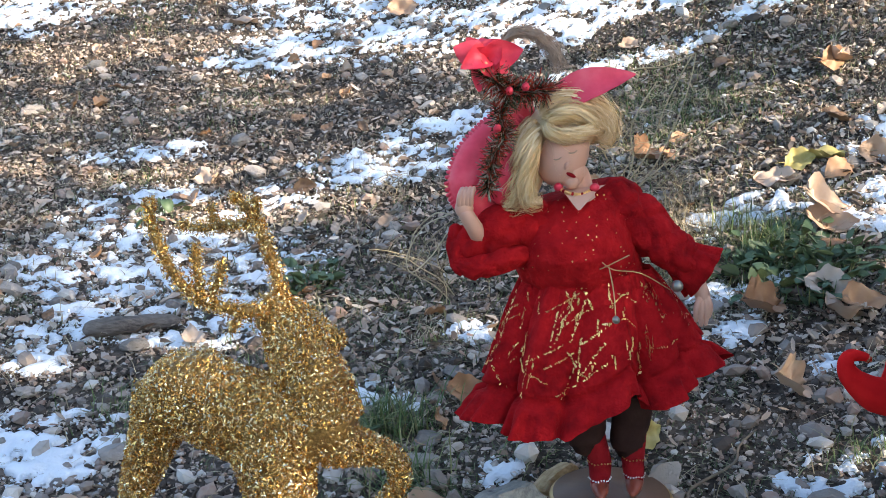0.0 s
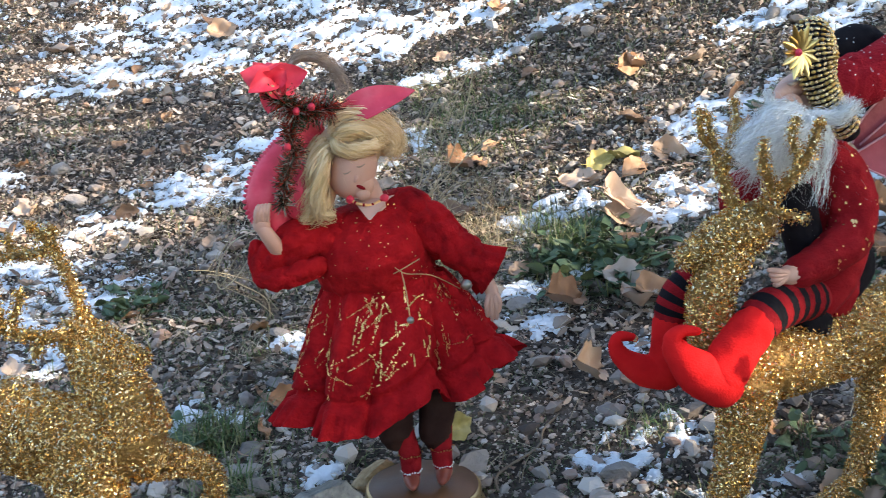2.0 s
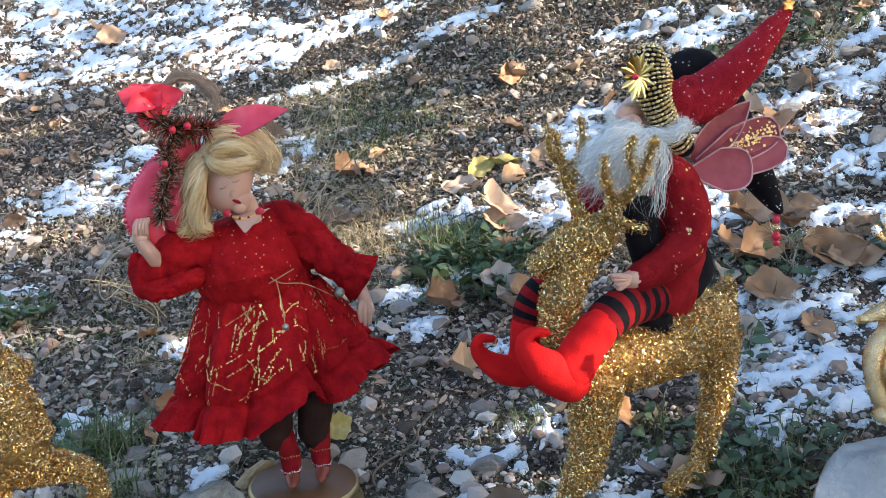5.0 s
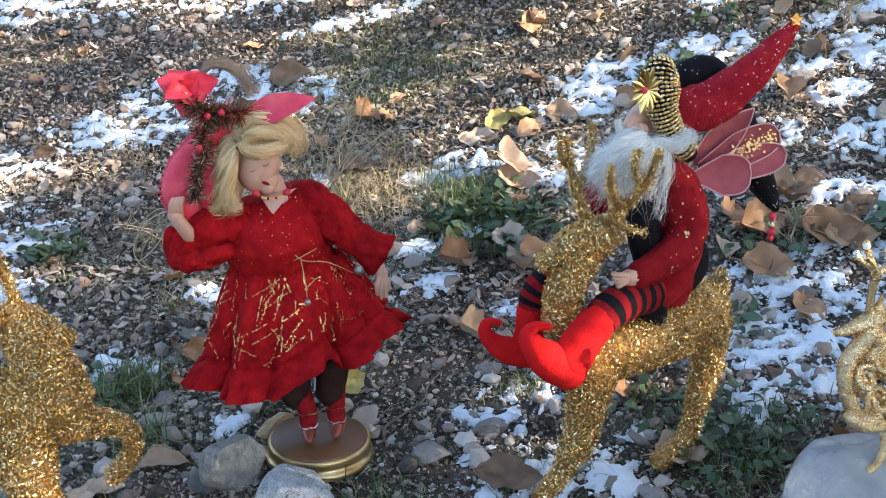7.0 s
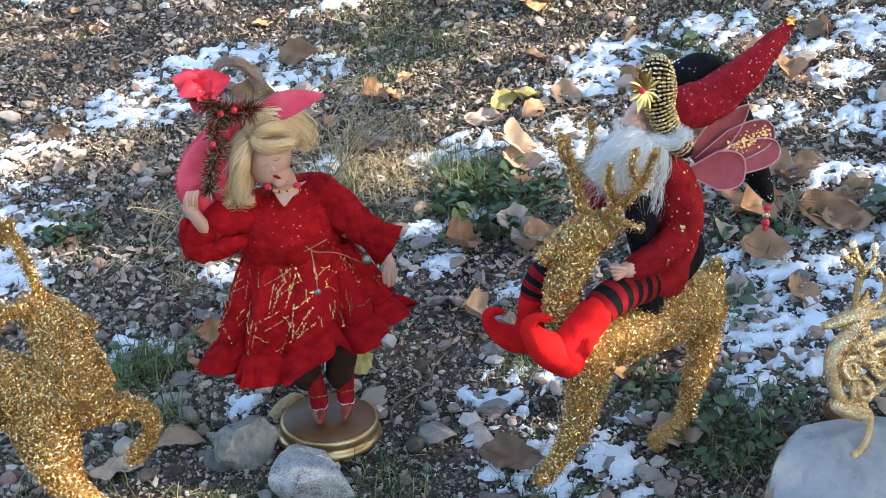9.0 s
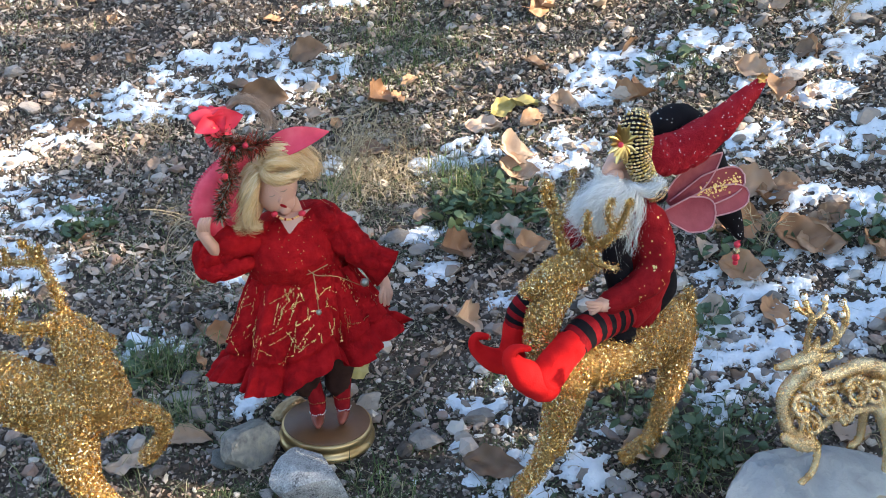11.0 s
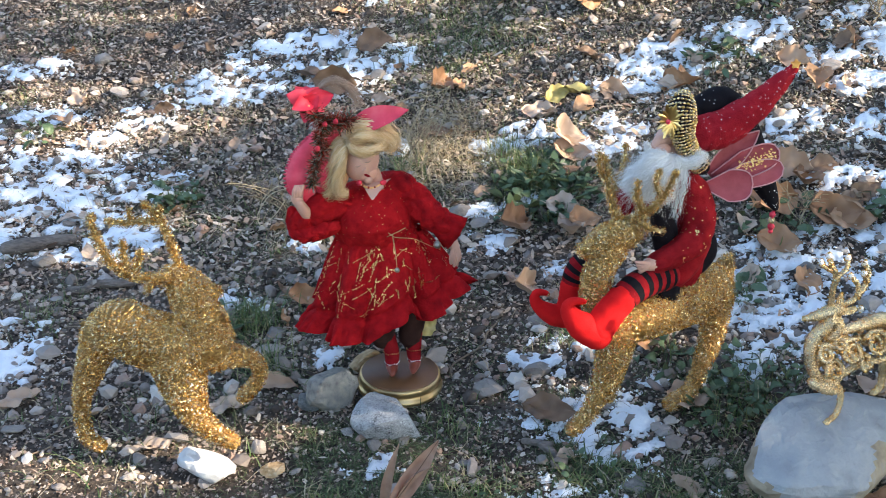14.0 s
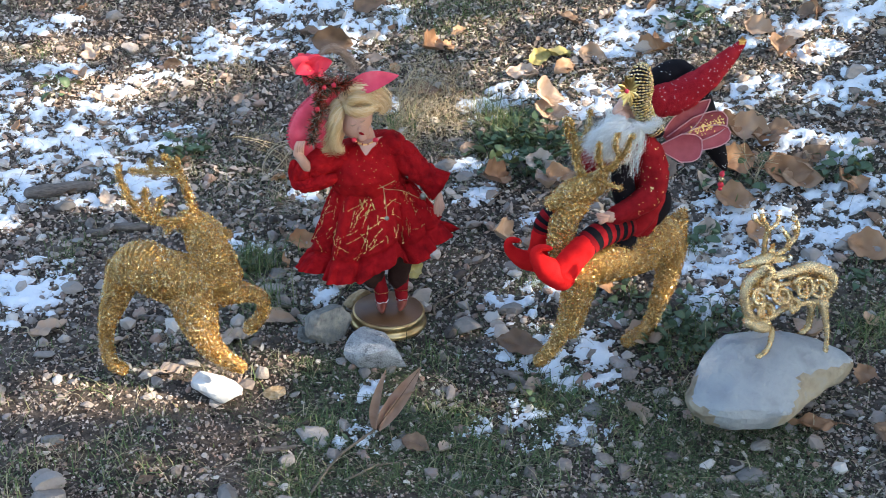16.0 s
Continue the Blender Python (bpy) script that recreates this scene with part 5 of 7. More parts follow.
carrier_far_antler = [
    ([(0.484, 0.920, 0.249), (0.499, 0.900, 0.275), (0.516, 0.890, 0.300), (0.528, 0.890, 0.330)], [0.0086, 0.0072, 0.0065, 0.0043]),
    ([(0.493, 0.910, 0.268), (0.479, 0.900, 0.294), (0.479, 0.900, 0.316)], [0.0065, 0.0058, 0.0043]),
    ([(0.510, 0.890, 0.297), (0.501, 0.890, 0.320), (0.506, 0.890, 0.336)], [0.0058, 0.0058, 0.0043]),
    ([(0.487, 0.910, 0.254), (0.500, 0.900, 0.247), (0.520, 0.900, 0.241)], [0.0058, 0.0050, 0.0036]),
]
glitter_deer("reindeer_figure", carrier_trunk + carrier_legs + carrier_antler + carrier_far_antler, "gold glittered reindeer figure standing in weeds, carrying an elf doll", 100000, 0.0012)


# ---- small gilt deer of open scrollwork ----
def scroll(b, c, r, turns_, start, y, mat, flip=1, thick=0.0040):
    pts, rad = [], []
    for i in range(int(10 * turns_) + 1):
        u = i / (10 * turns_)
        a = start + flip * 6.283 * turns_ * u
        rr = r * (1 - 0.80 * u)
        pts.append(Vector((c[0] + rr * math.cos(a), y + 0.006 * math.sin(a), c[2] + rr * math.sin(a))))
        rad.append(thick * (1 - 0.3 * u))
    b.tube(pts, rad, mat, seg=7, sub=2)


def small_deer():
    b = Build()
    g = M_GOLD_SATIN
    b.tube([(0.725, 0.755, 0.138), (0.759, 0.760, 0.143), (0.791, 0.765, 0.146), (0.825, 0.770, 0.131), (0.839, 0.770, 0.113), (0.832, 0.770, 0.089)], [0.006, 0.008, 0.010, 0.011, 0.009, 0.007], g, seg=16)
    b.tube([(0.705, 0.750, 0.163), (0.698, 0.750, 0.149), (0.684, 0.750, 0.131), (0.684, 0.750, 0.106), (0.697, 0.750, 0.075), (0.722, 0.750, 0.060)], [0.012, 0.010, 0.009, 0.008, 0.008, 0.007], g)
    b.tube([(0.712, 0.755, 0.160), (0.721, 0.755, 0.145), (0.712, 0.755, 0.131)], [0.010, 0.010, 0.008], g)
    b.tube([(0.670, 0.750, 0.165), (0.686, 0.750, 0.168), (0.706, 0.750, 0.173), (0.716, 0.752, 0.173)], [0.004, 0.007, 0.011, 0.010], g)
    b.petal((0.717, 0.750, 0.170), (0.748, 0.750, 0.173), 0.010, g, thick=0.003)
    b.petal((0.717, 0.755, 0.175), (0.724, 0.760, 0.194), 0.009, g, thick=0.003)
    # belly line and shoulders
    b.tube([(0.722, 0.750, 0.060), (0.753, 0.755, 0.080), (0.792, 0.760, 0.085), (0.824, 0.765, 0.082)], [0.005, 0.005, 0.005, 0.006], g)
    for dy in (-0.012, 0.014):
        scroll(b, (0.704, 0.755, 0.112), 0.013, 1.5, 0.5, 0.755 + dy, g)
        scroll(b, (0.721, 0.755, 0.085), 0.014, 1.6, 3.5, 0.755 + dy, g, -1)
        scroll(b, (0.743, 0.755, 0.111), 0.017, 1.6, 1.2, 0.757 + dy, g)
        scroll(b, (0.767, 0.755, 0.092), 0.010, 1.4, 4.2, 0.757 + dy, g, -1)
        scroll(b, (0.780, 0.755, 0.118), 0.018, 1.7, 2.6, 0.762 + dy, g, -1)
        scroll(b, (0.807, 0.755, 0.112), 0.015, 1.5, 0.2, 0.765 + dy, g)
        scroll(b, (0.722, 0.755, 0.125), 0.010, 1.3, 5.2, 0.757 + dy, g)
    # legs
    b.tube([(0.722, 0.750, 0.062), (0.737, 0.750, 0.046), (0.735, 0.745, 0.023), (0.726, 0.742, 0.010), (0.712, 0.735, 0.006)], [0.007, 0.005, 0.0038, 0.0042, 0.005], g)
    b.tube([(0.691, 0.745, 0.068), (0.709, 0.735, 0.059), (0.725, 0.735, 0.060), (0.705, 0.740, 0.067)], [0.008, 0.006, 0.005, 0.005], g)
    b.tube([(0.822, 0.760, 0.084), (0.831, 0.755, 0.050), (0.835, 0.750, 0.022), (0.833, 0.745, -0.009)], [0.009, 0.005, 0.0038, 0.0045], g)
    b.tube([(0.818, 0.785, 0.066), (0.823, 0.790, 0.037), (0.821, 0.790, 0.019), (0.812, 0.790, 0.011)], [0.007, 0.005, 0.005, 0.005], g)
    # antlers
    b.tube([(0.704, 0.750, 0.181), (0.700, 0.745, 0.209), (0.700, 0.740, 0.228), (0.688, 0.735, 0.247), (0.682, 0.735, 0.262)], [0.0045, 0.004, 0.004, 0.0035, 0.003], g, seg=8)
    b.tube([(0.693, 0.738, 0.238), (0.679, 0.735, 0.246), (0.672, 0.735, 0.254)], [0.0035, 0.003, 0.003], g, seg=8)
    b.tube([(0.699, 0.740, 0.228), (0.715, 0.745, 0.236), (0.718, 0.750, 0.250)], [0.0035, 0.003, 0.003], g, seg=8)
    b.tube([(0.725, 0.760, 0.175), (0.749, 0.770, 0.178), (0.768, 0.780, 0.193), (0.769, 0.780, 0.212), (0.761, 0.780, 0.226)], [0.0045, 0.004, 0.004, 0.0035, 0.003], g, seg=8)
    b.tube([(0.754, 0.770, 0.181), (0.750, 0.770, 0.199), (0.738, 0.770, 0.213)], [0.004, 0.0035, 0.003], g, seg=8)
    b.tube([(0.768, 0.780, 0.198), (0.760, 0.775, 0.213)], [0.0035, 0.003], g, seg=8)
    for tip in ((0.682, 0.735, 0.262), (0.672, 0.735, 0.254), (0.718, 0.750, 0.250), (0.761, 0.780, 0.226), (0.738, 0.770, 0.213), (0.760, 0.775, 0.213), (0.748, 0.750, 0.173)):
        b.ball(tip, (0.0042, 0.0042, 0.0046), M_BEARD, seg=8, rows=6)
    pick = [b.v[rnd.randrange(len(b.v))] for _ in range(9000)]
    b.flakes(pick, rng.normal(size=(9000, 3)) / 1.7, 0.0011, M_GLITTER, rise=1.0, lift=0.001, slim=0.7)
    tagged(b.done("deer_figurine"), "small gilt openwork deer figurine standing on a slate slab", "deer figurine")


small_deer()


# ---- the dancing doll and its stand ----
DX, DY = 0.169, 1.160
STAND_Z = float(gz(DX, DY)) - 0.004


def lathe(profile, mat, seg=64):
    b = Build()
    b.grid([[(r * math.cos(6.2832 * k / seg), r * math.sin(6.2832 * k / seg), z) for k in range(seg)] for r, z in profile], mat)
    return b


def stand():
    root = new("doll_stand")
    root.matrix_basis = pose(DX, DY - 0.004, STAND_Z, 1.5, 2.0, 0) @ Matrix.Diagonal((1.06, 1.06, 1.12, 1))
    base = lathe([(0.066, 0), (0.069, 0.002), (0.0695, 0.006), (0.067, 0.010), (0.0625, 0.012), (0.0645, 0.015), (0.0655, 0.019), (0.065, 0.023), (0.0635, 0.025), (0.060, 0.0255)], M_STAND).done("moulded_base", root)
    top = lathe([(0.0615, 0.0235), (0.0615, 0.0262), (0.0605, 0.0275), (0.02, 0.0277)], M_STAND_TOP).done("top_disc", root)
    tagged(base, "satin gold moulded rim")
    tagged(top, "brown painted top")
    tagged(root, "round gold and brown doll stand on gravel", "doll stand")


stand()


def loop_at(keys, a):
    """Point of a closed outline at angle a (degrees), eased between keyed angles."""
    a %= 360
    n = len(keys)
    for i in range(n):
        a0, p0 = keys[i]
        a1, p1 = keys[(i + 1) % n]
        span = (a1 - a0) % 360
        off = (a - a0) % 360
        if off <= span:
            u = off / span
            before, after = Vector(keys[i - 1][1]), Vector(keys[(i + 2) % n][1])
            p0, p1 = Vector(p0), Vector(p1)
            return 0.5 * (2 * p0 + (p1 - before) * u + (2 * before - 5 * p0 + 4 * p1 - after) * u * u + (3 * p0 - before - 3 * p1 + after) * u ** 3)


def velvet_skirt(b, mat, waist, rx, ry, keys, rows=46, seg=340, band=0.19):
    """A soft gathered skirt with broad uneven folds and a ruffled band along its hem."""
    rings = []
    for i in range(rows + 1):
        u = i / rows
        ring = []
        for k in range(seg):
            a = 6.2832 * k / seg
            d = Vector((math.cos(a), math.sin(a), 0))
            p = (Vector(waist) + Vector((rx * d.x, ry * d.y, 0))).lerp(loop_at(keys, 360 * k / seg), u)
            broad = noise.noise(Vector((d.x * 2.6, d.y * 2.6, 0.5 * u + 3.1)))
            fine = noise.noise(Vector((d.x * 6.0, d.y * 6.0, 0.9 * u + 8.4)))
            fold = abs(math.sin(5.5 * a + 1.3 * math.sin(2 * a + 0.6) + 0.5 * u * math.sin(3 * a))) ** 0.6 - 0.62
            p += d * (0.004 * math.sin(math.pi * min(1, 1.15 * u)) + (0.004 + 0.012 * u) * broad + (0.005 + 0.004 * u) * fine + (0.007 + 0.022 * u) * fold + 0.0020 * noise.noise(p * 70))
            if u > 1 - band:
                q = (u - 1 + band) / band
                w = noise.noise(Vector((d.x * 8.5, d.y * 8.5, 1.7)))
                w2 = noise.noise(Vector((d.x * 17, d.y * 17, 5.2 + 0.4 * q)))
                ruff = math.sin(23 * a + 1.6 * math.sin(3 * a) + 2.0 * broad) + 0.5 * math.sin(41 * a + 2.2 * math.sin(2 * a))
                p += d * (0.007 * math.sqrt(q) + 0.010 * w * q + 0.006 * w2 * math.sqrt(q) + 0.0036 * ruff * math.sqrt(q))
                p.z += 0.006 * w * q + 0.0012 * ruff * q
            elif u > 1 - band - 0.06:
                p -= d * 0.0050 * (1 + fine)
            ring.append(p)
        rings.append(ring)
    b.grid(rings, mat, cap=False)
    b.grid([[p - Vector((p.x - waist[0], p.y - waist[1], 0)).normalized() * 0.0025 for p in r] for r in rings[6:]], mat, cap=False)
    return rings


def dancer():
    b = Build()
    v = M_VELVET
    # stockings, ankle bands and shoes
    for side in (0, 1):
        hip, knee, ankle, heel, toe = (((0.1500, 1.155, 0.0210), (0.1420, 1.155, -0.0190), (0.1560, 1.150, -0.0470), (0.1560, 1.146, -0.0770), (0.1540, 1.122, -0.0790)),
                                       ((0.1960, 1.160, 0.0210), (0.1900, 1.160, -0.0280), (0.1940, 1.155, -0.0530), (0.1950, 1.150, -0.0760), (0.1890, 1.126, -0.0790)))[side]
        knee, ankle, heel, toe = Vector(knee), Vector(ankle), Vector(heel), Vector(toe)
        b.tube([hip, knee, knee + Vector((0, 0, -0.010))], [0.022, 0.020, 0.017], M_BROWN_CLOTH, seg=16, sub=6, wrinkle=0.12)
        b.tube([knee + Vector((0.006, 0, 0.004)), ankle, heel + Vector((0, 0, 0.006))], [0.0145, 0.0130, 0.0110], M_RED_CLOTH, seg=16, sub=6, wrinkle=0.08)
        b.tube([heel + Vector((0, 0.002, 0.004)), heel, heel.lerp(toe, 0.55), toe], [0.0105, 0.0105, 0.0085, 0.0045], M_SHOE, seg=14)
        for z, r, m in ((0.030, 0.0140, M_BRASS), (0.009, 0.0116, M_BEARD)):
            c = heel + Vector((0, 0, z))
            ring = [c + Vector((r * math.cos(0.2618 * k), r * math.sin(0.2618 * k), 0.0008 * math.sin(5 * k))) for k in range(25)]
            b.flakes(ring * 3, [Vector((math.cos(0.2618 * k), math.sin(0.2618 * k), 0.1)) for k in range(25)] * 3, 0.0010, m, rise=0.3, lift=0.001, slim=0.6)
    # skirt: one long flap in front, a shorter one flying out beside it
    waist = Vector((0.1460, 1.160, 0.1680))
    hem = [(0, (0.2870, 1.160, 0.0620)), (28, (0.2790, 1.195, 0.0290)), (60, (0.2430, 1.225, 0.0040)), (90, (0.1650, 1.235, -0.0070)), (125, (0.0790, 1.225, -0.0010)), (155, (0.0350, 1.195, 0.0060)),
           (180, (0.0230, 1.160, 0.0130)), (205, (0.0320, 1.125, 0.0160)), (228, (0.0550, 1.098, 0.0130)), (250, (0.0800, 1.080, 0.0090)), (268, (0.1160, 1.075, 0.0110)), (282, (0.1550, 1.078, 0.0330)),
           (291, (0.1850, 1.086, 0.0520)), (297, (0.1890, 1.108, 0.0370)), (304, (0.1950, 1.112, 0.0250)), (316, (0.2130, 1.106, 0.0280)), (332, (0.2450, 1.112, 0.0500)), (346, (0.2740, 1.132, 0.0640))]
    rings = velvet_skirt(b, v, waist, 0.064, 0.044, hem)
    b.tube([waist + Vector((0.025, 0.0, -0.01)), waist + Vector((0.034, 0.005, -0.06)), waist + Vector((0.045, 0.0, -0.12))], [0.025, 0.034, 0.032], M_BROWN_CLOTH, seg=16)
    # straight sprigs of gold thread crossing each other on the skirt
    for k in range(62):
        j, i = rnd.uniform(172, 330), rnd.uniform(1, 28)
        dj, di = rnd.choice(((0.3, 1.0), (-0.5, 1.0), (2.2, 0.35), (-2.0, 0.5), (1.2, 0.9), (-1.2, 0.8), (0.1, 1.1)))
        dots, nr = [], []
        for s in range(rnd.randrange(10, 26)):
            if not 0 <= i < 35:
                break
            p = rings[int(i)][int(j) % 340].lerp(rings[min(46, int(i) + 1)][int(j) % 340], i % 1)
            out = Vector((p.x - waist.x, p.y - waist.y, 0)).normalized()
            if rnd.random() < 0.8:
                dots.append(p + out * 0.0022)
                nr.append((out + Vector((0, 0, 0.2))).normalized())
            i += di * 0.5
            j += dj * 0.5
        if dots:
            b.flakes(dots, nr, 0.0013, M_THREAD, rise=0.25, lift=0.0012, slim=0.5)
    # bodice: full and rounded in front, gathered into the waist
    bod = []
    stations = [((0.1480, 1.160, 0.1520), 0.060, 0.042), ((0.1400, 1.158, 0.1690), 0.064, 0.050), ((0.1330, 1.156, 0.1910), 0.064, 0.060), ((0.1320, 1.156, 0.2110), 0.061, 0.058),
                ((0.1340, 1.158, 0.2280), 0.060, 0.046), ((0.1390, 1.160, 0.2420), 0.057, 0.036), ((0.1410, 1.160, 0.2510), 0.048, 0.028), ((0.1410, 1.160, 0.2560), 0.030, 0.018)]
    for i in range(43):
        u = i / 42 * (len(stations) - 1)
        k0 = min(int(u), len(stations) - 2)
        w = u - k0
        w = w * w * (3 - 2 * w) * 0.5 + w * 0.5
        c = Vector(stations[k0][0]).lerp(Vector(stations[k0 + 1][0]), w)
        rx, ry = (stations[k0][q] + (stations[k0 + 1][q] - stations[k0][q]) * w for q in (1, 2))
        ring = []
        for k in range(90):
            a = 6.2832 * k / 90
            d = Vector((math.cos(a), math.sin(a), 0))
            gather = 0.0060 * noise.noise(Vector((d.x * 6, d.y * 6, 4.0))) * max(0, 1 - i / 14) + 0.005 * noise.noise(c * 30 + d * 1.5) + 0.0016 * noise.noise(c * 110 + d * 5)
            ring.append(c + Vector((rx * d.x, ry * d.y * (1.08 if a > 3.14 else 1), 0.008 * d.x)) + d * gather)
        bod.append(ring)
    b.grid(bod, v)
    for k in range(90):
        i, j = rnd.randrange(2, 38), rnd.randrange(40, 92) % 90
        d = bod[i][j] - Vector((bod[i][0] + bod[i][45]) / 2)
        b.flakes([bod[i][j] + d.normalized() * 0.001], [d.normalized()], 0.0007, M_THREAD, rise=0.1, slim=0.8)
    # neckline and neck
    low, high = Vector((0.1290, 1.093, 0.2430)), Vector((0.1380, 1.130, 0.2600))
    b.grid([[low.lerp(high, u) + Vector((k * 0.025 * u ** 0.8, 0.010 * k * k * u, 0.004 * math.sin(3.1 * u))) for k in (-1, -0.6, -0.2, 0.2, 0.6, 1)] for u in (0.02, 0.2, 0.4, 0.6, 0.8, 1.0)], M_SKIN, closed=False)
    b.tube([(0.1390, 1.140, 0.2460), (0.1380, 1.142, 0.2580), (0.1340, 1.140, 0.2730)], [0.018, 0.0125, 0.012], M_SKIN, seg=16)
    # bowed head: brow, cheeks, nose, lips, lowered lids
    b.ball((0.1190, 1.138, 0.2940), (0.026, 0.027, 0.034), M_SKIN, (-8, 24, 0), 24, 16)
    b.ball((0.1230, 1.130, 0.2780), (0.0185, 0.0150, 0.0160), M_SKIN, (0, 24, 0), 20, 12)
    b.ball((0.1260, 1.123, 0.2680), (0.0085, 0.0085, 0.0080), M_SKIN, (0, 24, 0), 14, 10)
    b.ball((0.1200, 1.113, 0.2860), (0.0032, 0.0045, 0.0050), M_SKIN, (0, 24, 0), 10, 8)
    b.ball((0.1240, 1.115, 0.2760), (0.0060, 0.0022, 0.0020), M_RED_CLOTH, (0, 28, 0), 10, 6)
    for e in ([(0.1220, 1.109, 0.2990), (0.1260, 1.108, 0.2990), (0.1300, 1.110, 0.3010)], [(0.1070, 1.109, 0.2930), (0.1100, 1.108, 0.2930), (0.1140, 1.108, 0.2950)]):
        b.tube(e, [0.0006, 0.0008, 0.0005], M_FEATHER, seg=5)
    # choker with beads
    ch, _ = spline([(0.1110, 1.122, 0.2630), (0.1210, 1.114, 0.2580), (0.1350, 1.114, 0.2560), (0.1490, 1.124, 0.2600)], [0] * 4, 6)
    for k, p in enumerate(ch):
        b.ball(tuple(p), (0.0019, 0.0019, 0.0019), M_THREAD if k % 4 else M_RED_CLOTH, seg=6, rows=5)
    for p in ((0.1120, 1.120, 0.2630), (0.1490, 1.121, 0.2610)):
        b.ball(p, (0.0046, 0.0042, 0.0044), M_PETAL, seg=10, rows=8, lump=0.4)
    # hair: soft masses wound from fine strands
    b.ball((0.1160, 1.162, 0.3120), (0.040, 0.034, 0.031), M_HAIR, (0, -10, 0), 20, 14)
    b.ball((0.1550, 1.168, 0.3170), (0.022, 0.020, 0.017), M_HAIR, (0, -10, 0), 16, 10)
    b.ball((0.0840, 1.150, 0.2790), (0.018, 0.018, 0.040), M_HAIR, (0, 8, 0), 18, 12)
    crown_locks = (
            ([(0.0990, 1.135, 0.3330), (0.1160, 1.132, 0.3480), (0.1430, 1.138, 0.3460), (0.1650, 1.145, 0.3310), (0.1720, 1.150, 0.3110)], 0.014, 260),
            ([(0.1040, 1.122, 0.3300), (0.1210, 1.118, 0.3380), (0.1440, 1.124, 0.3340), (0.1600, 1.134, 0.3210), (0.1580, 1.138, 0.3070)], 0.013, 240),
            ([(0.1000, 1.118, 0.3260), (0.1070, 1.110, 0.3190), (0.1240, 1.108, 0.3170), (0.1410, 1.114, 0.3200), (0.1530, 1.126, 0.3230)], 0.009, 200),
    )
    side_locks = (
            ([(0.0930, 1.130, 0.3230), (0.0810, 1.122, 0.3030), (0.0760, 1.122, 0.2770), (0.0700, 1.128, 0.2510), (0.0560, 1.128, 0.2420)], 0.014, 260),
            ([(0.0910, 1.122, 0.3160), (0.0840, 1.112, 0.2970), (0.0780, 1.112, 0.2740), (0.0820, 1.112, 0.2530), (0.0950, 1.110, 0.2510)], 0.010, 200),
            ([(0.0910, 1.140, 0.3290), (0.0790, 1.134, 0.3130), (0.0790, 1.132, 0.2930), (0.0680, 1.134, 0.2650)], 0.011, 180),
            ([(0.1510, 1.150, 0.3260), (0.1710, 1.152, 0.3190), (0.1680, 1.152, 0.3060), (0.1540, 1.148, 0.3100)], 0.009, 150),
    )
    for pts, r, n in crown_locks + side_locks:
        b.bundle(int(n * 1.25), pts, r, M_HAIR, 0.0006, swirl=3.4, frizz=0.34)
    b.strands(160, (0.1230, 1.150, 0.3240), (0.046, 0.030, 0.028), (0.7, -0.1, -0.2), 0.045, M_HAIR, 1.3, 0.0003, 0.0)
    # knitted cap trailing down beside the face, lined in pink
    knit, kr = [(0.0790, 1.160, 0.3380), (0.0570, 1.165, 0.3130), (0.0380, 1.165, 0.2880), (0.0270, 1.158, 0.2620), (0.0310, 1.150, 0.2440)], [0.016, 0.025, 0.030, 0.030, 0.022]
    b.tube(knit, kr, M_PETAL, seg=28, sub=10, flat=0.8)
    kc, kq = spline(knit, kr, 8)
    for i in range(1, len(kc) - 1):
        d = (kc[i + 1] - kc[i]).normalized()
        s = d.cross(Vector((0, -1, 0))).normalized()
        t = s.cross(d)
        t = t if t.y < 0 else -t
        for k in range(17):
            a = radians(-78 + 9.75 * k)
            q = kc[i] + (s * math.sin(a) * kq[i] + t * math.cos(a) * kq[i] * 0.82) * 0.95
            b.ball(tuple(q), (0.0030, 0.0020, 0.0020), M_PETAL if k < 6 else M_PINK, (0, 25, 0), 6, 4)
    b.tube([(0.0670, 1.140, 0.2990), (0.0600, 1.136, 0.2780), (0.0550, 1.136, 0.2570)], [0.012, 0.017, 0.013], M_PINK, seg=18, sub=6, wrinkle=0.1)
    # pink satin leaf with a second one behind it
    b.petal((0.1040, 1.140, 0.3430), (0.1910, 1.125, 0.3730), 0.036, M_PINK, face=(0.1, -0.8, 0.6), cup=0.25, bend=0.12, n=18)
    b.petal((0.1010, 1.155, 0.3390), (0.1390, 1.150, 0.3500), 0.026, M_PINK, face=(0.1, -0.8, 0.6), cup=0.3)
    # loose red silk flower seen from its side
    fc = Vector((0.0430, 1.128, 0.3930))
    for a, ln, wd, out in ((158, 0.036, 0.030, -0.004), (196, 0.028, 0.026, -0.014), (255, 0.034, 0.024, -0.006), (12, 0.040, 0.030, 0.0), (48, 0.026, 0.028, 0.008), (100, 0.022, 0.028, 0.010), (328, 0.026, 0.022, -0.012), (130, 0.030, 0.022, 0.006)):
        d = Vector((math.cos(radians(a)), 0, math.sin(radians(a))))
        b.petal(fc - d * 0.004, fc + d * ln * 0.95 + Vector((0, out, 0)), wd, M_PETAL, face=(0.05 + 0.3 * d.x, -1, 0.25), cup=rnd.uniform(-0.7, 0.9), bend=rnd.uniform(-0.2, 0.25), n=14)
    for a in (40, 165, 290):
        d = Vector((math.cos(radians(a)), -0.6, math.sin(radians(a))))
        b.petal(fc - d * 0.003, fc + d * 0.019, 0.020, M_PETAL, face=(0.05, -1, 0.1), cup=0.8, bend=0.15, blunt=True)
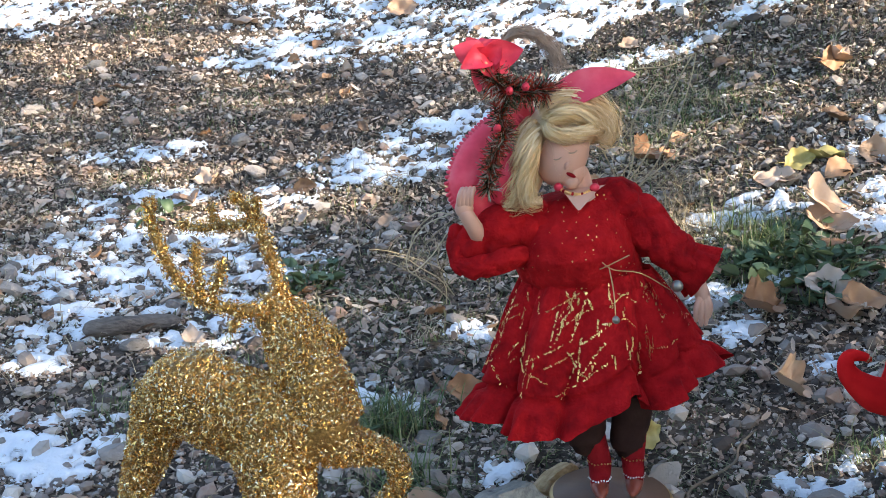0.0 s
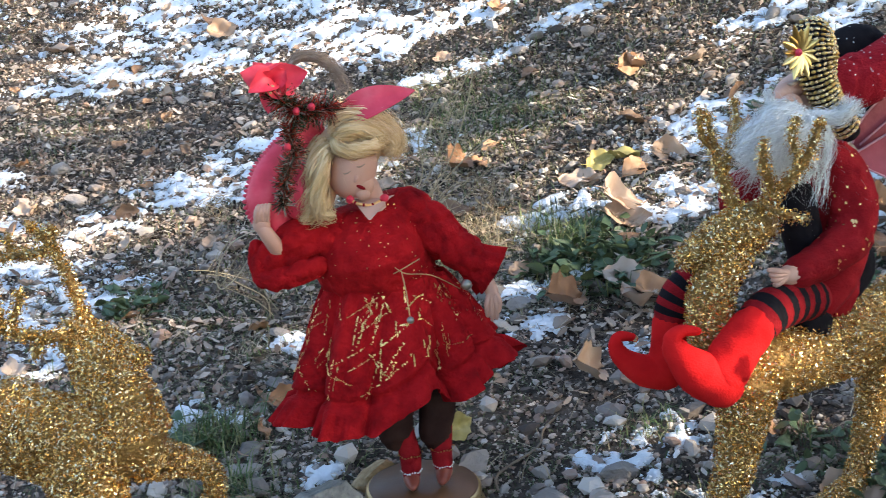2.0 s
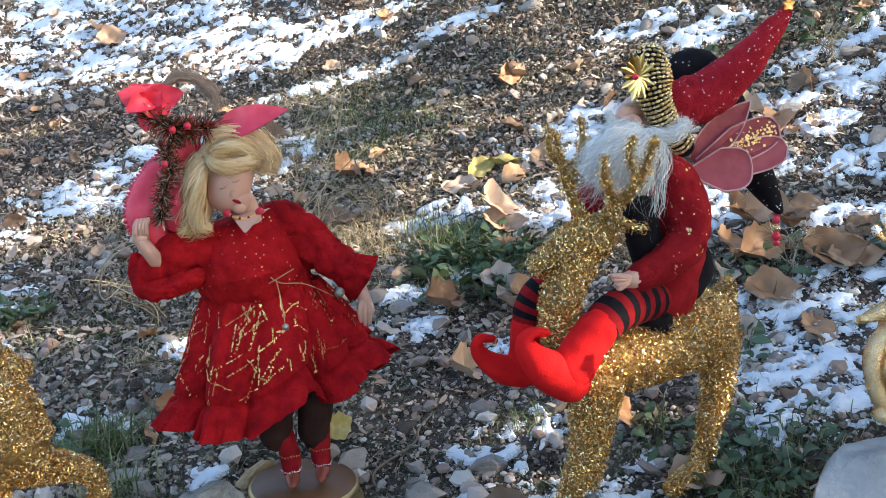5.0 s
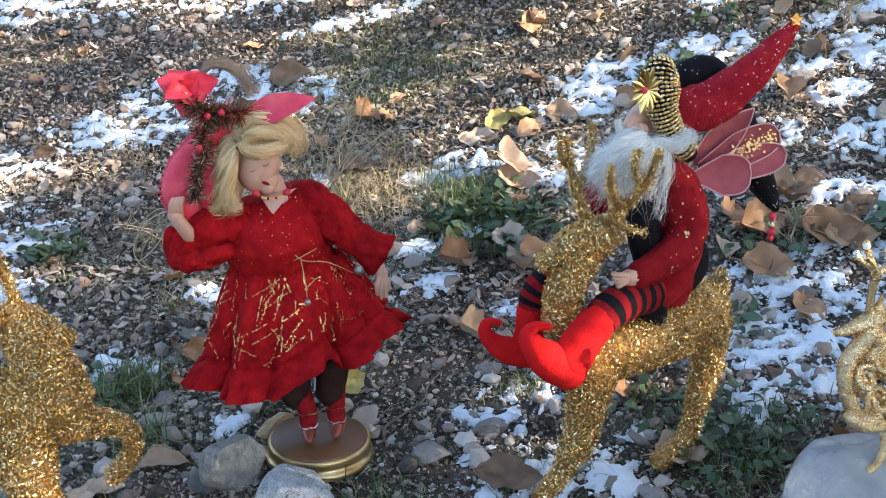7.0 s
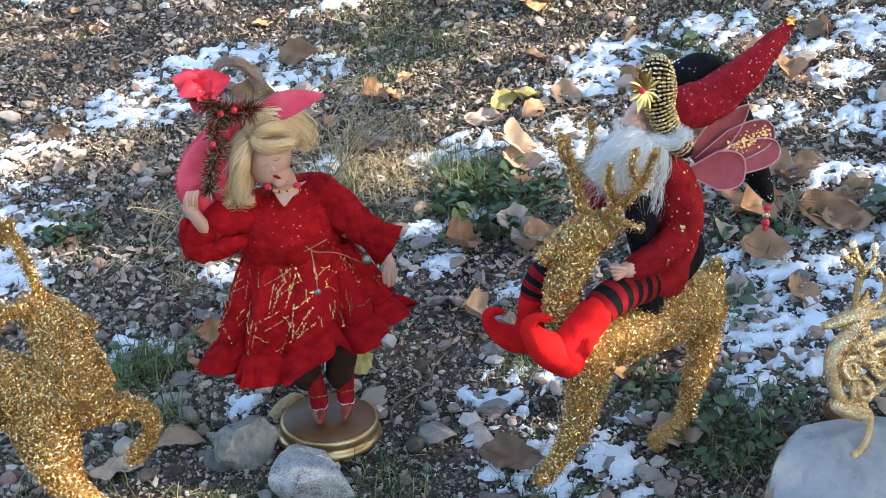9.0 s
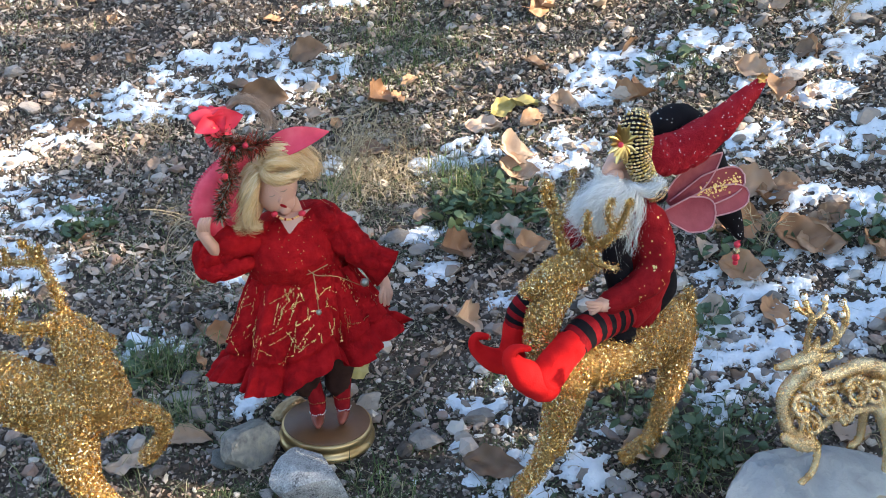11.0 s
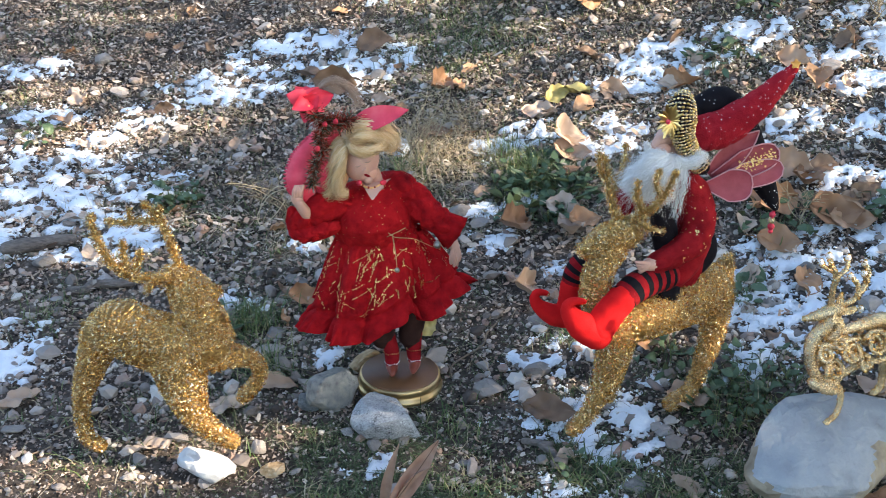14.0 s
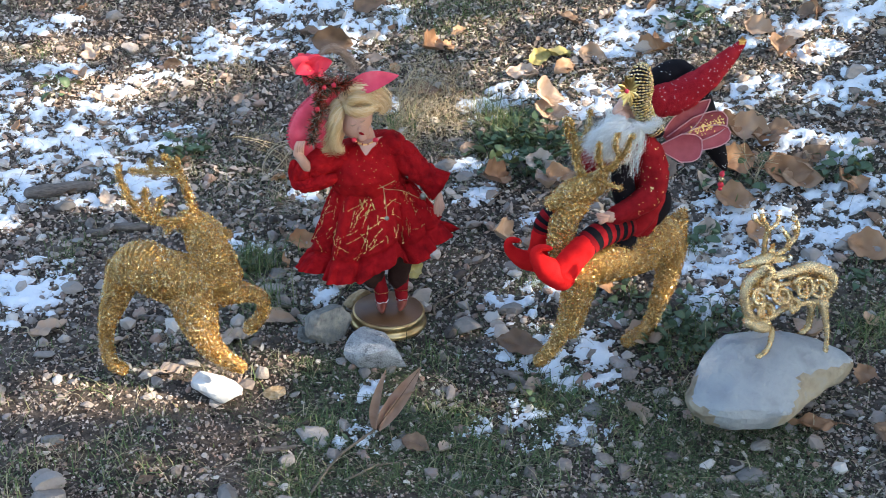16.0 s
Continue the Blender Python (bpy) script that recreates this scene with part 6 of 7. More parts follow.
    for k in range(5):
        b.ball(tuple(fc + Vector((rnd.gauss(-0.004, 0.003), -0.014, rnd.gauss(-0.004, 0.003)))), (0.0022, 0.0022, 0.0026), M_OCHRE, seg=6, rows=5)
    # a brown plume curling over
    b.bundle(200, [(0.0590, 1.150, 0.4050), (0.0750, 1.148, 0.4170), (0.0960, 1.145, 0.4130), (0.1120, 1.142, 0.3960), (0.1200, 1.140, 0.3760)], 0.0045, M_FEATHER, 0.0004, swirl=1.0, frizz=1.3)
    # tinsel garland
    g, _ = spline([(0.0450, 1.125, 0.3800), (0.0580, 1.118, 0.3650), (0.0770, 1.120, 0.3600), (0.1020, 1.130, 0.3610)], [0] * 4, 9)
    g2, _ = spline([(0.0670, 1.118, 0.3610), (0.0550, 1.118, 0.3390), (0.0590, 1.116, 0.3190), (0.0460, 1.118, 0.2950), (0.0410, 1.120, 0.2640)], [0] * 5, 10)
    for path, n, s in ((g, 44, 0.016), (g2, 34, 0.0115)):
        for p in path:
            for _ in range(n):
                d = Vector((rng.normal(), rng.normal(), rng.normal())).normalized()
                b.tube([p + d * 0.002, p + d * s * rng.uniform(0.6, 1.45)], [0.0007, 0.0004], M_TINSEL, seg=3, sub=1)
    for p in ((0.0640, 1.106, 0.3630), (0.0510, 1.104, 0.3270), (0.0800, 1.108, 0.3660)):
        b.ball(p, (0.0042, 0.0042, 0.0042), M_PETAL, seg=10, rows=8, lump=0.5)
    # arm raised to the cap: loose sleeve falling open from the forearm
    b.tube([(0.1010, 1.150, 0.2200), (0.0730, 1.142, 0.2210), (0.0470, 1.136, 0.2160), (0.0240, 1.134, 0.2050), (0.0130, 1.132, 0.1900)], [0.026, 0.027, 0.027, 0.023, 0.013], v, seg=44, sub=10, wrinkle=0.26)
    b.tube([(0.0080, 1.126, 0.1880), (0.0210, 1.120, 0.1830), (0.0430, 1.118, 0.1880), (0.0690, 1.124, 0.1930)], [0.009, 0.012, 0.013, 0.015], v, seg=40, sub=12, wrinkle=0.30)
    b.tube([(0.0070, 1.132, 0.2200), (0.0070, 1.130, 0.2030), (0.0090, 1.128, 0.1860)], [0.008, 0.012, 0.010], v, seg=30, sub=10, wrinkle=0.25)
    b.tube([(0.0370, 1.136, 0.2010), (0.0270, 1.116, 0.2230), (0.0170, 1.112, 0.2420)], [0.0100, 0.0088, 0.0078], M_SKIN, seg=14)
    b.ball((0.0160, 1.112, 0.2470), (0.0095, 0.007, 0.0110), M_SKIN)
    for k in range(4):
        p = Vector((0.0150, 1.108, 0.2520)) + Vector((0.0038 * k - 0.004, 0, 0))
        b.tube([p, p + Vector((0.001, -0.002, 0.009)), p + Vector((0.004, 0.003, 0.015))], [0.0032, 0.0030, 0.0024], M_SKIN, seg=8)
    # arm held out, with a flaring gathered cuff
    b.tube([(0.1770, 1.152, 0.2420), (0.1990, 1.146, 0.2170), (0.2260, 1.140, 0.1930), (0.2450, 1.136, 0.1780)], [0.026, 0.029, 0.026, 0.021], v, seg=44, sub=10, wrinkle=0.24)
    ends = [Vector((0.2390, 1.136, 0.1830)), Vector((0.2500, 1.134, 0.1750)), Vector((0.2640, 1.132, 0.1650))]
    cuff = []
    for c, r in zip(ends, (0.019, 0.023, 0.030)):
        cuff.append([c + (Vector((0.55, 0, 0.83)) * math.sin(6.2832 * k / 60) + Vector((0, 1, 0)) * math.cos(6.2832 * k / 60) * 0.7) * (r * (1 + 0.30 * noise.noise(Vector((math.sin(6.2832 * k / 60) * 2.5, math.cos(6.2832 * k / 60) * 2.5, 40 * r))))) for k in range(60)])
    b.grid(cuff, v)
    wrist = Vector((0.2540, 1.130, 0.1620))
    knuckle = Vector((0.2610, 1.124, 0.1420))
    b.tube([wrist, knuckle], [0.0085, 0.0080], M_SKIN, seg=12)
    for k, (x, z) in enumerate(((0.006, -0.022), (0.003, -0.030), (-0.002, -0.031), (-0.007, -0.026))):
        b.tube([knuckle + Vector((0.003 - 0.002 * k, -0.003, 0)), knuckle + Vector((x * 1.1, -0.006, z * 0.5)), knuckle + Vector((x, -0.003, z))], [0.0038, 0.0033, 0.0024], M_SKIN, seg=8)
    # gold cord at the waist with a bow, a pendant and a round silver bell
    b.tube([(0.1490, 1.088, 0.1840), (0.1580, 1.084, 0.1890), (0.1770, 1.084, 0.1980)], [0.0007] * 3, M_STAND, seg=6)
    b.tube([(0.1510, 1.086, 0.1910), (0.1620, 1.082, 0.1840), (0.1890, 1.084, 0.1790), (0.2210, 1.098, 0.1570)], [0.0006] * 4, M_STAND, seg=6)
    b.tube([(0.1570, 1.084, 0.1870), (0.1590, 1.068, 0.1660), (0.1600, 1.062, 0.1410)], [0.0006] * 3, M_STAND, seg=6)
    b.ball((0.2280, 1.096, 0.1610), (0.0062, 0.0062, 0.0062), M_PEWTER, seg=14, rows=10)
    b.ball((0.1600, 1.060, 0.1390), (0.0040, 0.0040, 0.0040), M_PEWTER, seg=12, rows=8)
    # fairy wings of fine curling wire behind the shoulders
    near_wing = ([(0.1830, 1.200, 0.2340), (0.2170, 1.200, 0.2800), (0.2380, 1.200, 0.3340), (0.2680, 1.200, 0.3870), (0.2570, 1.200, 0.3360), (0.2280, 1.200, 0.2710), (0.1920, 1.200, 0.2290)],
                 [(0.1900, 1.210, 0.2270), (0.2270, 1.210, 0.2580), (0.2630, 1.210, 0.2890), (0.2960, 1.210, 0.3120)],
                 [(0.1560, 1.190, 0.3520), (0.1970, 1.190, 0.3720), (0.2370, 1.190, 0.3750), (0.2680, 1.200, 0.3870)],
                 [(0.1630, 1.180, 0.3460), (0.1560, 1.180, 0.3180), (0.1650, 1.180, 0.2940), (0.1860, 1.190, 0.2510)])
    far_wing = ([(0.1870, 1.210, 0.2310), (0.2040, 1.210, 0.2710), (0.2030, 1.210, 0.3120), (0.2300, 1.210, 0.3580)],
                [(0.0030, 1.260, 0.2120), (-0.0270, 1.270, 0.1970), (-0.0490, 1.280, 0.1610), (-0.0450, 1.280, 0.1400), (-0.0210, 1.280, 0.1580), (-0.0010, 1.270, 0.1880)],
                [(0.0020, 1.260, 0.2030), (-0.0250, 1.280, 0.1750), (-0.0410, 1.280, 0.1470), (-0.0340, 1.280, 0.1290)],
                [(0.0030, 1.260, 0.2120), (-0.0150, 1.270, 0.2110), (-0.0400, 1.280, 0.1860), (-0.0480, 1.280, 0.1530)])
    for pts in near_wing + far_wing:
        b.tube(pts, [0.0008] * len(pts), M_WIRE, seg=5, sub=8)
    for k in range(54):
        p = Vector((0.1980, 1.200, 0.3220)).lerp(Vector((0.2490, 1.200, 0.3260)), rnd.random()) + Vector((rnd.gauss(0, 0.016), 0, rnd.gauss(0, 0.036)))
        if k % 9 == 0:
            p = Vector((-0.0260, 1.280, 0.1670)) + Vector((rnd.gauss(0, 0.010), 0, rnd.gauss(0, 0.018)))
        w, ph, ln = rnd.uniform(0.003, 0.006), rnd.uniform(0, 6.28), rnd.uniform(0.025, 0.055)
        way = Vector((rnd.gauss(0.3, 0.5), 0, rnd.gauss(0.2, 0.8))).normalized()
        side = Vector((-way.z, 0.2, way.x))
        pts = [p + way * (ln * i / 11) + side * (w * math.sin(1.5 * i + ph)) for i in range(12)]
        b.tube(pts, [0.0003] * 12, M_WIRE, seg=3, sub=2)
    tagged(b.done("dancing_doll"), "blond doll in a gathered red velvet dress on a stand", "doll")


dancer()


# ---- the elf doll riding ----
def rider():
    b = Build()
    r = M_RED_CLOTH
    # body
    b.tube([(0.585, 0.985, 0.142), (0.585, 0.985, 0.189), (0.584, 0.985, 0.238), (0.581, 0.985, 0.280)], [0.034, 0.034, 0.034, 0.026], r, seg=36, sub=8, wrinkle=0.15)
    b.tube([(0.552, 0.955, 0.174), (0.544, 0.955, 0.216), (0.539, 0.955, 0.251)], [0.015, 0.020, 0.018], M_BLACK, seg=14)
    b.ball((0.550, 0.945, 0.121), (0.022, 0.014, 0.022), M_BLACK, lump=0.4)
    b.tube([(0.563, 0.960, 0.142), (0.586, 0.965, 0.160), (0.607, 0.975, 0.190)], [0.022, 0.022, 0.020], r, seg=14)
    b.tube([(0.612, 0.985, 0.142), (0.631, 0.995, 0.159), (0.634, 1.000, 0.179)], [0.014, 0.015, 0.012], M_BLACK, seg=12)
    # near sleeve and hand
    b.tube([(0.579, 0.955, 0.284), (0.590, 0.945, 0.249), (0.585, 0.935, 0.212), (0.549, 0.925, 0.193), (0.522, 0.920, 0.184)], [0.022, 0.025, 0.024, 0.019, 0.016], r, seg=36, sub=8, wrinkle=0.16)
    b.tube([(0.525, 0.920, 0.184), (0.509, 0.915, 0.184)], [0.012, 0.010], M_SKIN, seg=10)
    for k in range(4):
        b.tube([(0.510, 0.912, 0.186), Vector((0.495, 0.905, 0.192)) + Vector((0, 0, -0.004 * k)), Vector((0.486, 0.905, 0.194)) + Vector((0.002 * k, 0, -0.005 * k))], [0.0045, 0.0035, 0.0025], M_SKIN, seg=7)
    # far sleeve
    b.tube([(0.555, 1.020, 0.260), (0.512, 1.020, 0.249), (0.498, 1.010, 0.239)], [0.024, 0.022, 0.016], r, seg=14)
    # gold stars on the sleeve
    c, rr = spline([(0.579, 0.955, 0.284), (0.590, 0.945, 0.249), (0.585, 0.935, 0.212), (0.549, 0.925, 0.193)], [0.021, 0.024, 0.023, 0.018], 12)
    for k in range(90):
        i = rnd.randrange(1, len(c) - 1)
        d = (c[i + 1] - c[i]).normalized()
        a = rnd.uniform(0, 6.28)
        s = d.orthogonal().normalized()
        n = s * math.cos(a) + d.cross(s) * math.sin(a)
        big = 5 if k % 6 == 0 else 1
        for _ in range(big):
            q = c[i] + n * (rr[i] + 0.0006) + (Vector((rnd.gauss(0, 1), rnd.gauss(0, 1), rnd.gauss(0, 1))) * 0.0025 if big > 1 else Vector())
            b.flakes([q], [n], 0.0011, M_THREAD, rise=0.05, slim=0.8)
    # striped stockings
    b.tube([(0.549, 0.945, 0.149), (0.516, 0.925, 0.154), (0.482, 0.900, 0.154), (0.460, 0.890, 0.141)], [0.021, 0.023, 0.022, 0.019], r, seg=16, sub=8, mats=[r, M_BLACK])
    b.tube([(0.448, 0.985, 0.169), (0.432, 0.985, 0.158), (0.422, 0.985, 0.142), (0.418, 0.985, 0.128)], [0.021, 0.021, 0.020, 0.017], r, seg=16, sub=6, mats=[r, M_BLACK])
    # felt boots with curled toes
    f = M_FELT
    b.tube([(0.464, 0.890, 0.146), (0.444, 0.885, 0.126), (0.428, 0.880, 0.107), (0.423, 0.880, 0.097)], [0.021, 0.022, 0.023, 0.020], f, seg=30, sub=8, wrinkle=0.08)
    b.tube([(0.426, 0.880, 0.097), (0.404, 0.880, 0.111), (0.387, 0.880, 0.129), (0.380, 0.880, 0.145), (0.389, 0.880, 0.153), (0.404, 0.880, 0.151)], [0.023, 0.022, 0.015, 0.009, 0.006, 0.004], f, seg=30, sub=8, wrinkle=0.07)
    b.tube([(0.418, 0.985, 0.129), (0.415, 0.985, 0.099), (0.409, 0.985, 0.078)], [0.019, 0.019, 0.020], f, seg=18)
    b.tube([(0.411, 0.985, 0.075), (0.388, 0.985, 0.080), (0.367, 0.985, 0.095), (0.359, 0.985, 0.109), (0.363, 0.985, 0.119), (0.377, 0.985, 0.117)], [0.019, 0.017, 0.011, 0.008, 0.006, 0.004], f, seg=18)
    b.ball((0.379, 0.985, 0.115), (0.004, 0.004, 0.004), M_GOLD_SATIN, seg=8, rows=6)
    # head, nose, brow and soft beard
    b.ball((0.561, 0.990, 0.334), (0.030, 0.030, 0.036), M_SKIN, seg=24, rows=16)
    b.tube([(0.5440, 0.968, 0.3560), (0.5290, 0.962, 0.3540), (0.5210, 0.958, 0.3490)], [0.009, 0.009, 0.006], M_SKIN, seg=12)
    b.ball((0.5310, 0.955, 0.3430), (0.013, 0.010, 0.010), M_SKIN, seg=14, rows=10)
    b.tube([(0.5400, 0.955, 0.3640), (0.5330, 0.952, 0.3620), (0.5300, 0.954, 0.3620)], [0.0018, 0.0022, 0.0012], M_FEATHER, seg=6)
    b.ball((0.5300, 0.962, 0.3070), (0.040, 0.022, 0.030), M_BEARD, (0, -20, 0), 20, 14, lump=0.4)
    beard_front = (
            ([(0.5310, 0.945, 0.3400), (0.5100, 0.936, 0.3330), (0.4870, 0.932, 0.3170), (0.4670, 0.934, 0.2970)], 0.013, 300),
            ([(0.5330, 0.940, 0.3370), (0.5130, 0.932, 0.3230), (0.4950, 0.930, 0.3040), (0.4830, 0.934, 0.2830)], 0.014, 320),
            ([(0.5390, 0.938, 0.3350), (0.5250, 0.930, 0.3160), (0.5130, 0.930, 0.2980), (0.5040, 0.934, 0.2760)], 0.014, 320),
            ([(0.5460, 0.938, 0.3340), (0.5400, 0.932, 0.3140), (0.5350, 0.932, 0.2950), (0.5320, 0.936, 0.2700)], 0.013, 280),
    )
    beard_side = (
            ([(0.5510, 0.938, 0.3330), (0.5580, 0.934, 0.3170), (0.5590, 0.932, 0.2960), (0.5530, 0.930, 0.2770), (0.5480, 0.930, 0.2440)], 0.007, 45),
            ([(0.5440, 0.938, 0.3340), (0.5640, 0.934, 0.3280), (0.5770, 0.930, 0.3350), (0.5860, 0.930, 0.3460)], 0.009, 170),
            ([(0.5270, 0.945, 0.3400), (0.5090, 0.940, 0.3380), (0.4970, 0.940, 0.3290)], 0.009, 170),
            ([(0.5160, 0.948, 0.3400), (0.5060, 0.944, 0.3490), (0.5030, 0.944, 0.3600)], 0.005, 70),
    )
    for pts, r, n in beard_front + beard_side:
        b.bundle(int(n * 1.3), pts, r, M_BEARD, 0.0004, swirl=1.6, frizz=0.55)
    b.strands(900, (0.5230, 0.950, 0.3110), (0.046, 0.024, 0.034), (-0.4, -0.1, -0.5), 0.034, M_BEARD, 1.8, 0.0003, 0.0)
    # band of gold grains round the hat's base
    path = [(0.5710, 0.985, 0.4090), (0.5590, 0.965, 0.4030), (0.5560, 0.955, 0.3840), (0.5600, 0.952, 0.3620), (0.5730, 0.955, 0.3370), (0.5960, 0.962, 0.3110)]
    wide = [0.011, 0.020, 0.022, 0.016, 0.014, 0.013]
    b.tube(path, [q * 0.93 for q in wide], M_BLACK, seg=20)
    bc, bq = spline(path, wide, 6)
    for i in range(len(bc) - 1):
        p, rad = bc[i], bq[i]
        d = (bc[i + 1] - p).normalized()
        s = d.cross(Vector((0, -1, 0))).normalized()
        t = s.cross(d)
        t = t if t.y < 0 else -t
        for k in range(13):
            a = radians(-96 + 16 * k + rnd.uniform(-2, 2))
            q = p + (s * math.sin(a) + t * math.cos(a)) * (rad * 0.97)
            lean = math.degrees(math.atan2(d.x, d.z))
            b.ball(tuple(q), (0.0030 * rnd.uniform(0.8, 1.15), 0.0018, 0.0019 * rnd.uniform(0.8, 1.15)), M_GOLD_SATIN if rnd.random() < 0.6 else M_BRASS, (0, lean, 0), 7, 5)
    fl = Vector((0.5290, 0.930, 0.3930))
    for k in range(16):
        a = 6.2832 * k / 16
        d = Vector((math.cos(a) * 0.72, -0.12, math.sin(a)))
        b.petal(fl, fl + d * (0.0270 if k % 2 else 0.0210), 0.0072, M_BRASS, face=(-0.5, -1, 0.1), thick=0.0016, n=6, cup=-0.4)
    b.ball(tuple(fl + Vector((-0.003, -0.004, 0))), (0.0036, 0.003, 0.0036), M_PETAL, seg=10, rows=8)
    # hats: red one in front, black one behind
    cone, wide = [(0.5990, 0.985, 0.3530), (0.6180, 0.985, 0.3570), (0.6470, 0.985, 0.3680), (0.6770, 0.985, 0.3890), (0.7070, 0.985, 0.4180), (0.7290, 0.985, 0.4410), (0.7370, 0.985, 0.4480)], [0.026, 0.0275, 0.0262, 0.0225, 0.0160, 0.0085, 0.004]
    b.tube(cone, wide, M_HAT, seg=40, sub=8, wrinkle=0.12)
    for line, rr, n in ((cone[:-1], wide[:-1], 260), (None, None, 150)):
        if line is None:
            line = [(0.612, 1.020, 0.379), (0.648, 1.030, 0.385), (0.687, 1.050, 0.341), (0.718, 1.050, 0.282), (0.740, 1.040, 0.238), (0.752, 1.030, 0.212)]
            rr = [0.022, 0.025, 0.028, 0.025, 0.016, 0.006]
            b.tube(line, rr, M_BLACK, seg=20)
        hat, hr = spline(line, rr, 14)
        for k in range(n):
            i = rnd.randrange(1, len(hat) - 1)
            d = (hat[i + 1] - hat[i]).normalized()
            s = d.orthogonal().normalized()
            a = rnd.uniform(0, 6.28)
            w = s * math.cos(a) + d.cross(s) * math.sin(a)
            b.flakes([hat[i] + w * (hr[i] + 0.0008)], [w], 0.0006, M_BEARD, rise=0.02, slim=1.0)
    star = Vector((0.7280, 0.972, 0.4530))
    for k in range(5):
        a = 6.2832 * k / 5 + 0.3
        b.petal(star, star + Vector((math.cos(a), 0, math.sin(a))) * 0.0075, 0.005, M_THREAD, face=(0, -1, 0), thick=0.003, n=4)
    b.tube([(0.752, 1.030, 0.210), (0.749, 1.030, 0.192), (0.749, 1.030, 0.172)], [0.0022, 0.0022, 0.0022], M_PETAL, seg=8)
    for z, r, m in ((0.200, 0.0050, M_PETAL), (0.190, 0.0056, M_GOLD_SATIN), (0.180, 0.0056, M_PETAL), (0.172, 0.0040, M_PETAL)):
        b.ball((0.749, 1.030, z), (r, r, r), m, seg=10, rows=7)
    # four gauze wings with pale piped rims
    b.petal((0.6190, 0.985, 0.2890), (0.6970, 1.000, 0.3480), 0.036, M_ROSE, n=26, face=(-0.3, -1, 0.2), cup=0.2, rim=M_ROSE_RIM)
    b.petal((0.6230, 0.982, 0.2870), (0.7270, 0.990, 0.3190), 0.040, M_ROSE, blunt=True, n=26, face=(-0.2, -1, 0.3), cup=0.2, rim=M_ROSE_RIM)
    b.petal((0.6230, 0.978, 0.2810), (0.7320, 0.980, 0.2950), 0.038, M_ROSE_PINK, blunt=True, n=26, face=(-0.2, -1, 0.2), cup=0.2, rim=M_ROSE_RIM)
    b.petal((0.6060, 0.962, 0.2820), (0.6740, 0.955, 0.2810), 0.046, M_ROSE_PINK, blunt=True, n=26, face=(-0.1, -1, 0.2), cup=0.2, rim=M_ROSE_RIM)
    w0, w1 = Vector((0.6550, 0.975, 0.3020)), Vector((0.7170, 0.982, 0.3180))
    pts = [w0.lerp(w1, rnd.random()) + Vector((rnd.gauss(0, 0.004), -0.003, rnd.gauss(0, 0.006))) for _ in range(110)]
    b.flakes(pts, [Vector((-0.2, -1, 0.2))] * 110, 0.0011, M_THREAD, rise=0.15, slim=0.9)
    tagged(b.done("elf_doll"), "bearded elf doll in red with pointed hats, riding the reindeer", "doll")


rider()


# ---- tree added beyond the view to shade the slope and shape sun patches ----
SUN_GAPS = []


def gap(x, y, rx, ry, z=-0.12):
    """A gap left in the added leaves so that sun reaches the place (x, y, z)."""
    k = ((float(gz(x, y)) if z is None else z) + 0.12) / SUN.z
    SUN_GAPS.append((x - SUN.x * k, y - SUN.y * k, rx, ry))


gap(-0.239, 0.980, 0.172, 0.044)
gap(-0.144, 0.995, 0.046, 0.037)
gap(-0.591, 2.391, 0.176, 0.048, None)
gap(-0.674, 2.343, 0.242, 0.087)
gap(-0.941, 3.248, 0.334, 0.079, 0.3)
gap(0.200, 2.994, 0.249, 0.082, 0.3)
boot = Vector((0.426, 0.880, 0.117))
gap(boot.x, boot.y, 0.05, 0.04, boot.z)
gap(0.864, 0.735, 0.030, 0.012)
gap(0.420, 0.822, 0.043, 0.030)
gap(0.367, 2.054, 0.102, 0.076)
gap(0.439, 1.479, 0.069, 0.031)
gap(0.466, 1.233, 0.051, 0.034)
gap(0.661, 2.009, 0.102, 0.049)
gap(0.699, 2.454, 0.199, 0.088, 0.15)
gap(0.659, 1.986, 0.120, 0.051, 0.0)
gap(0.380, 1.850, 0.110, 0.075, None)
gap(0.430, 2.210, 0.130, 0.060, None)
gap(0.350, 2.610, 0.160, 0.060, None)
gap(0.850, 2.330, 0.120, 0.050, None)


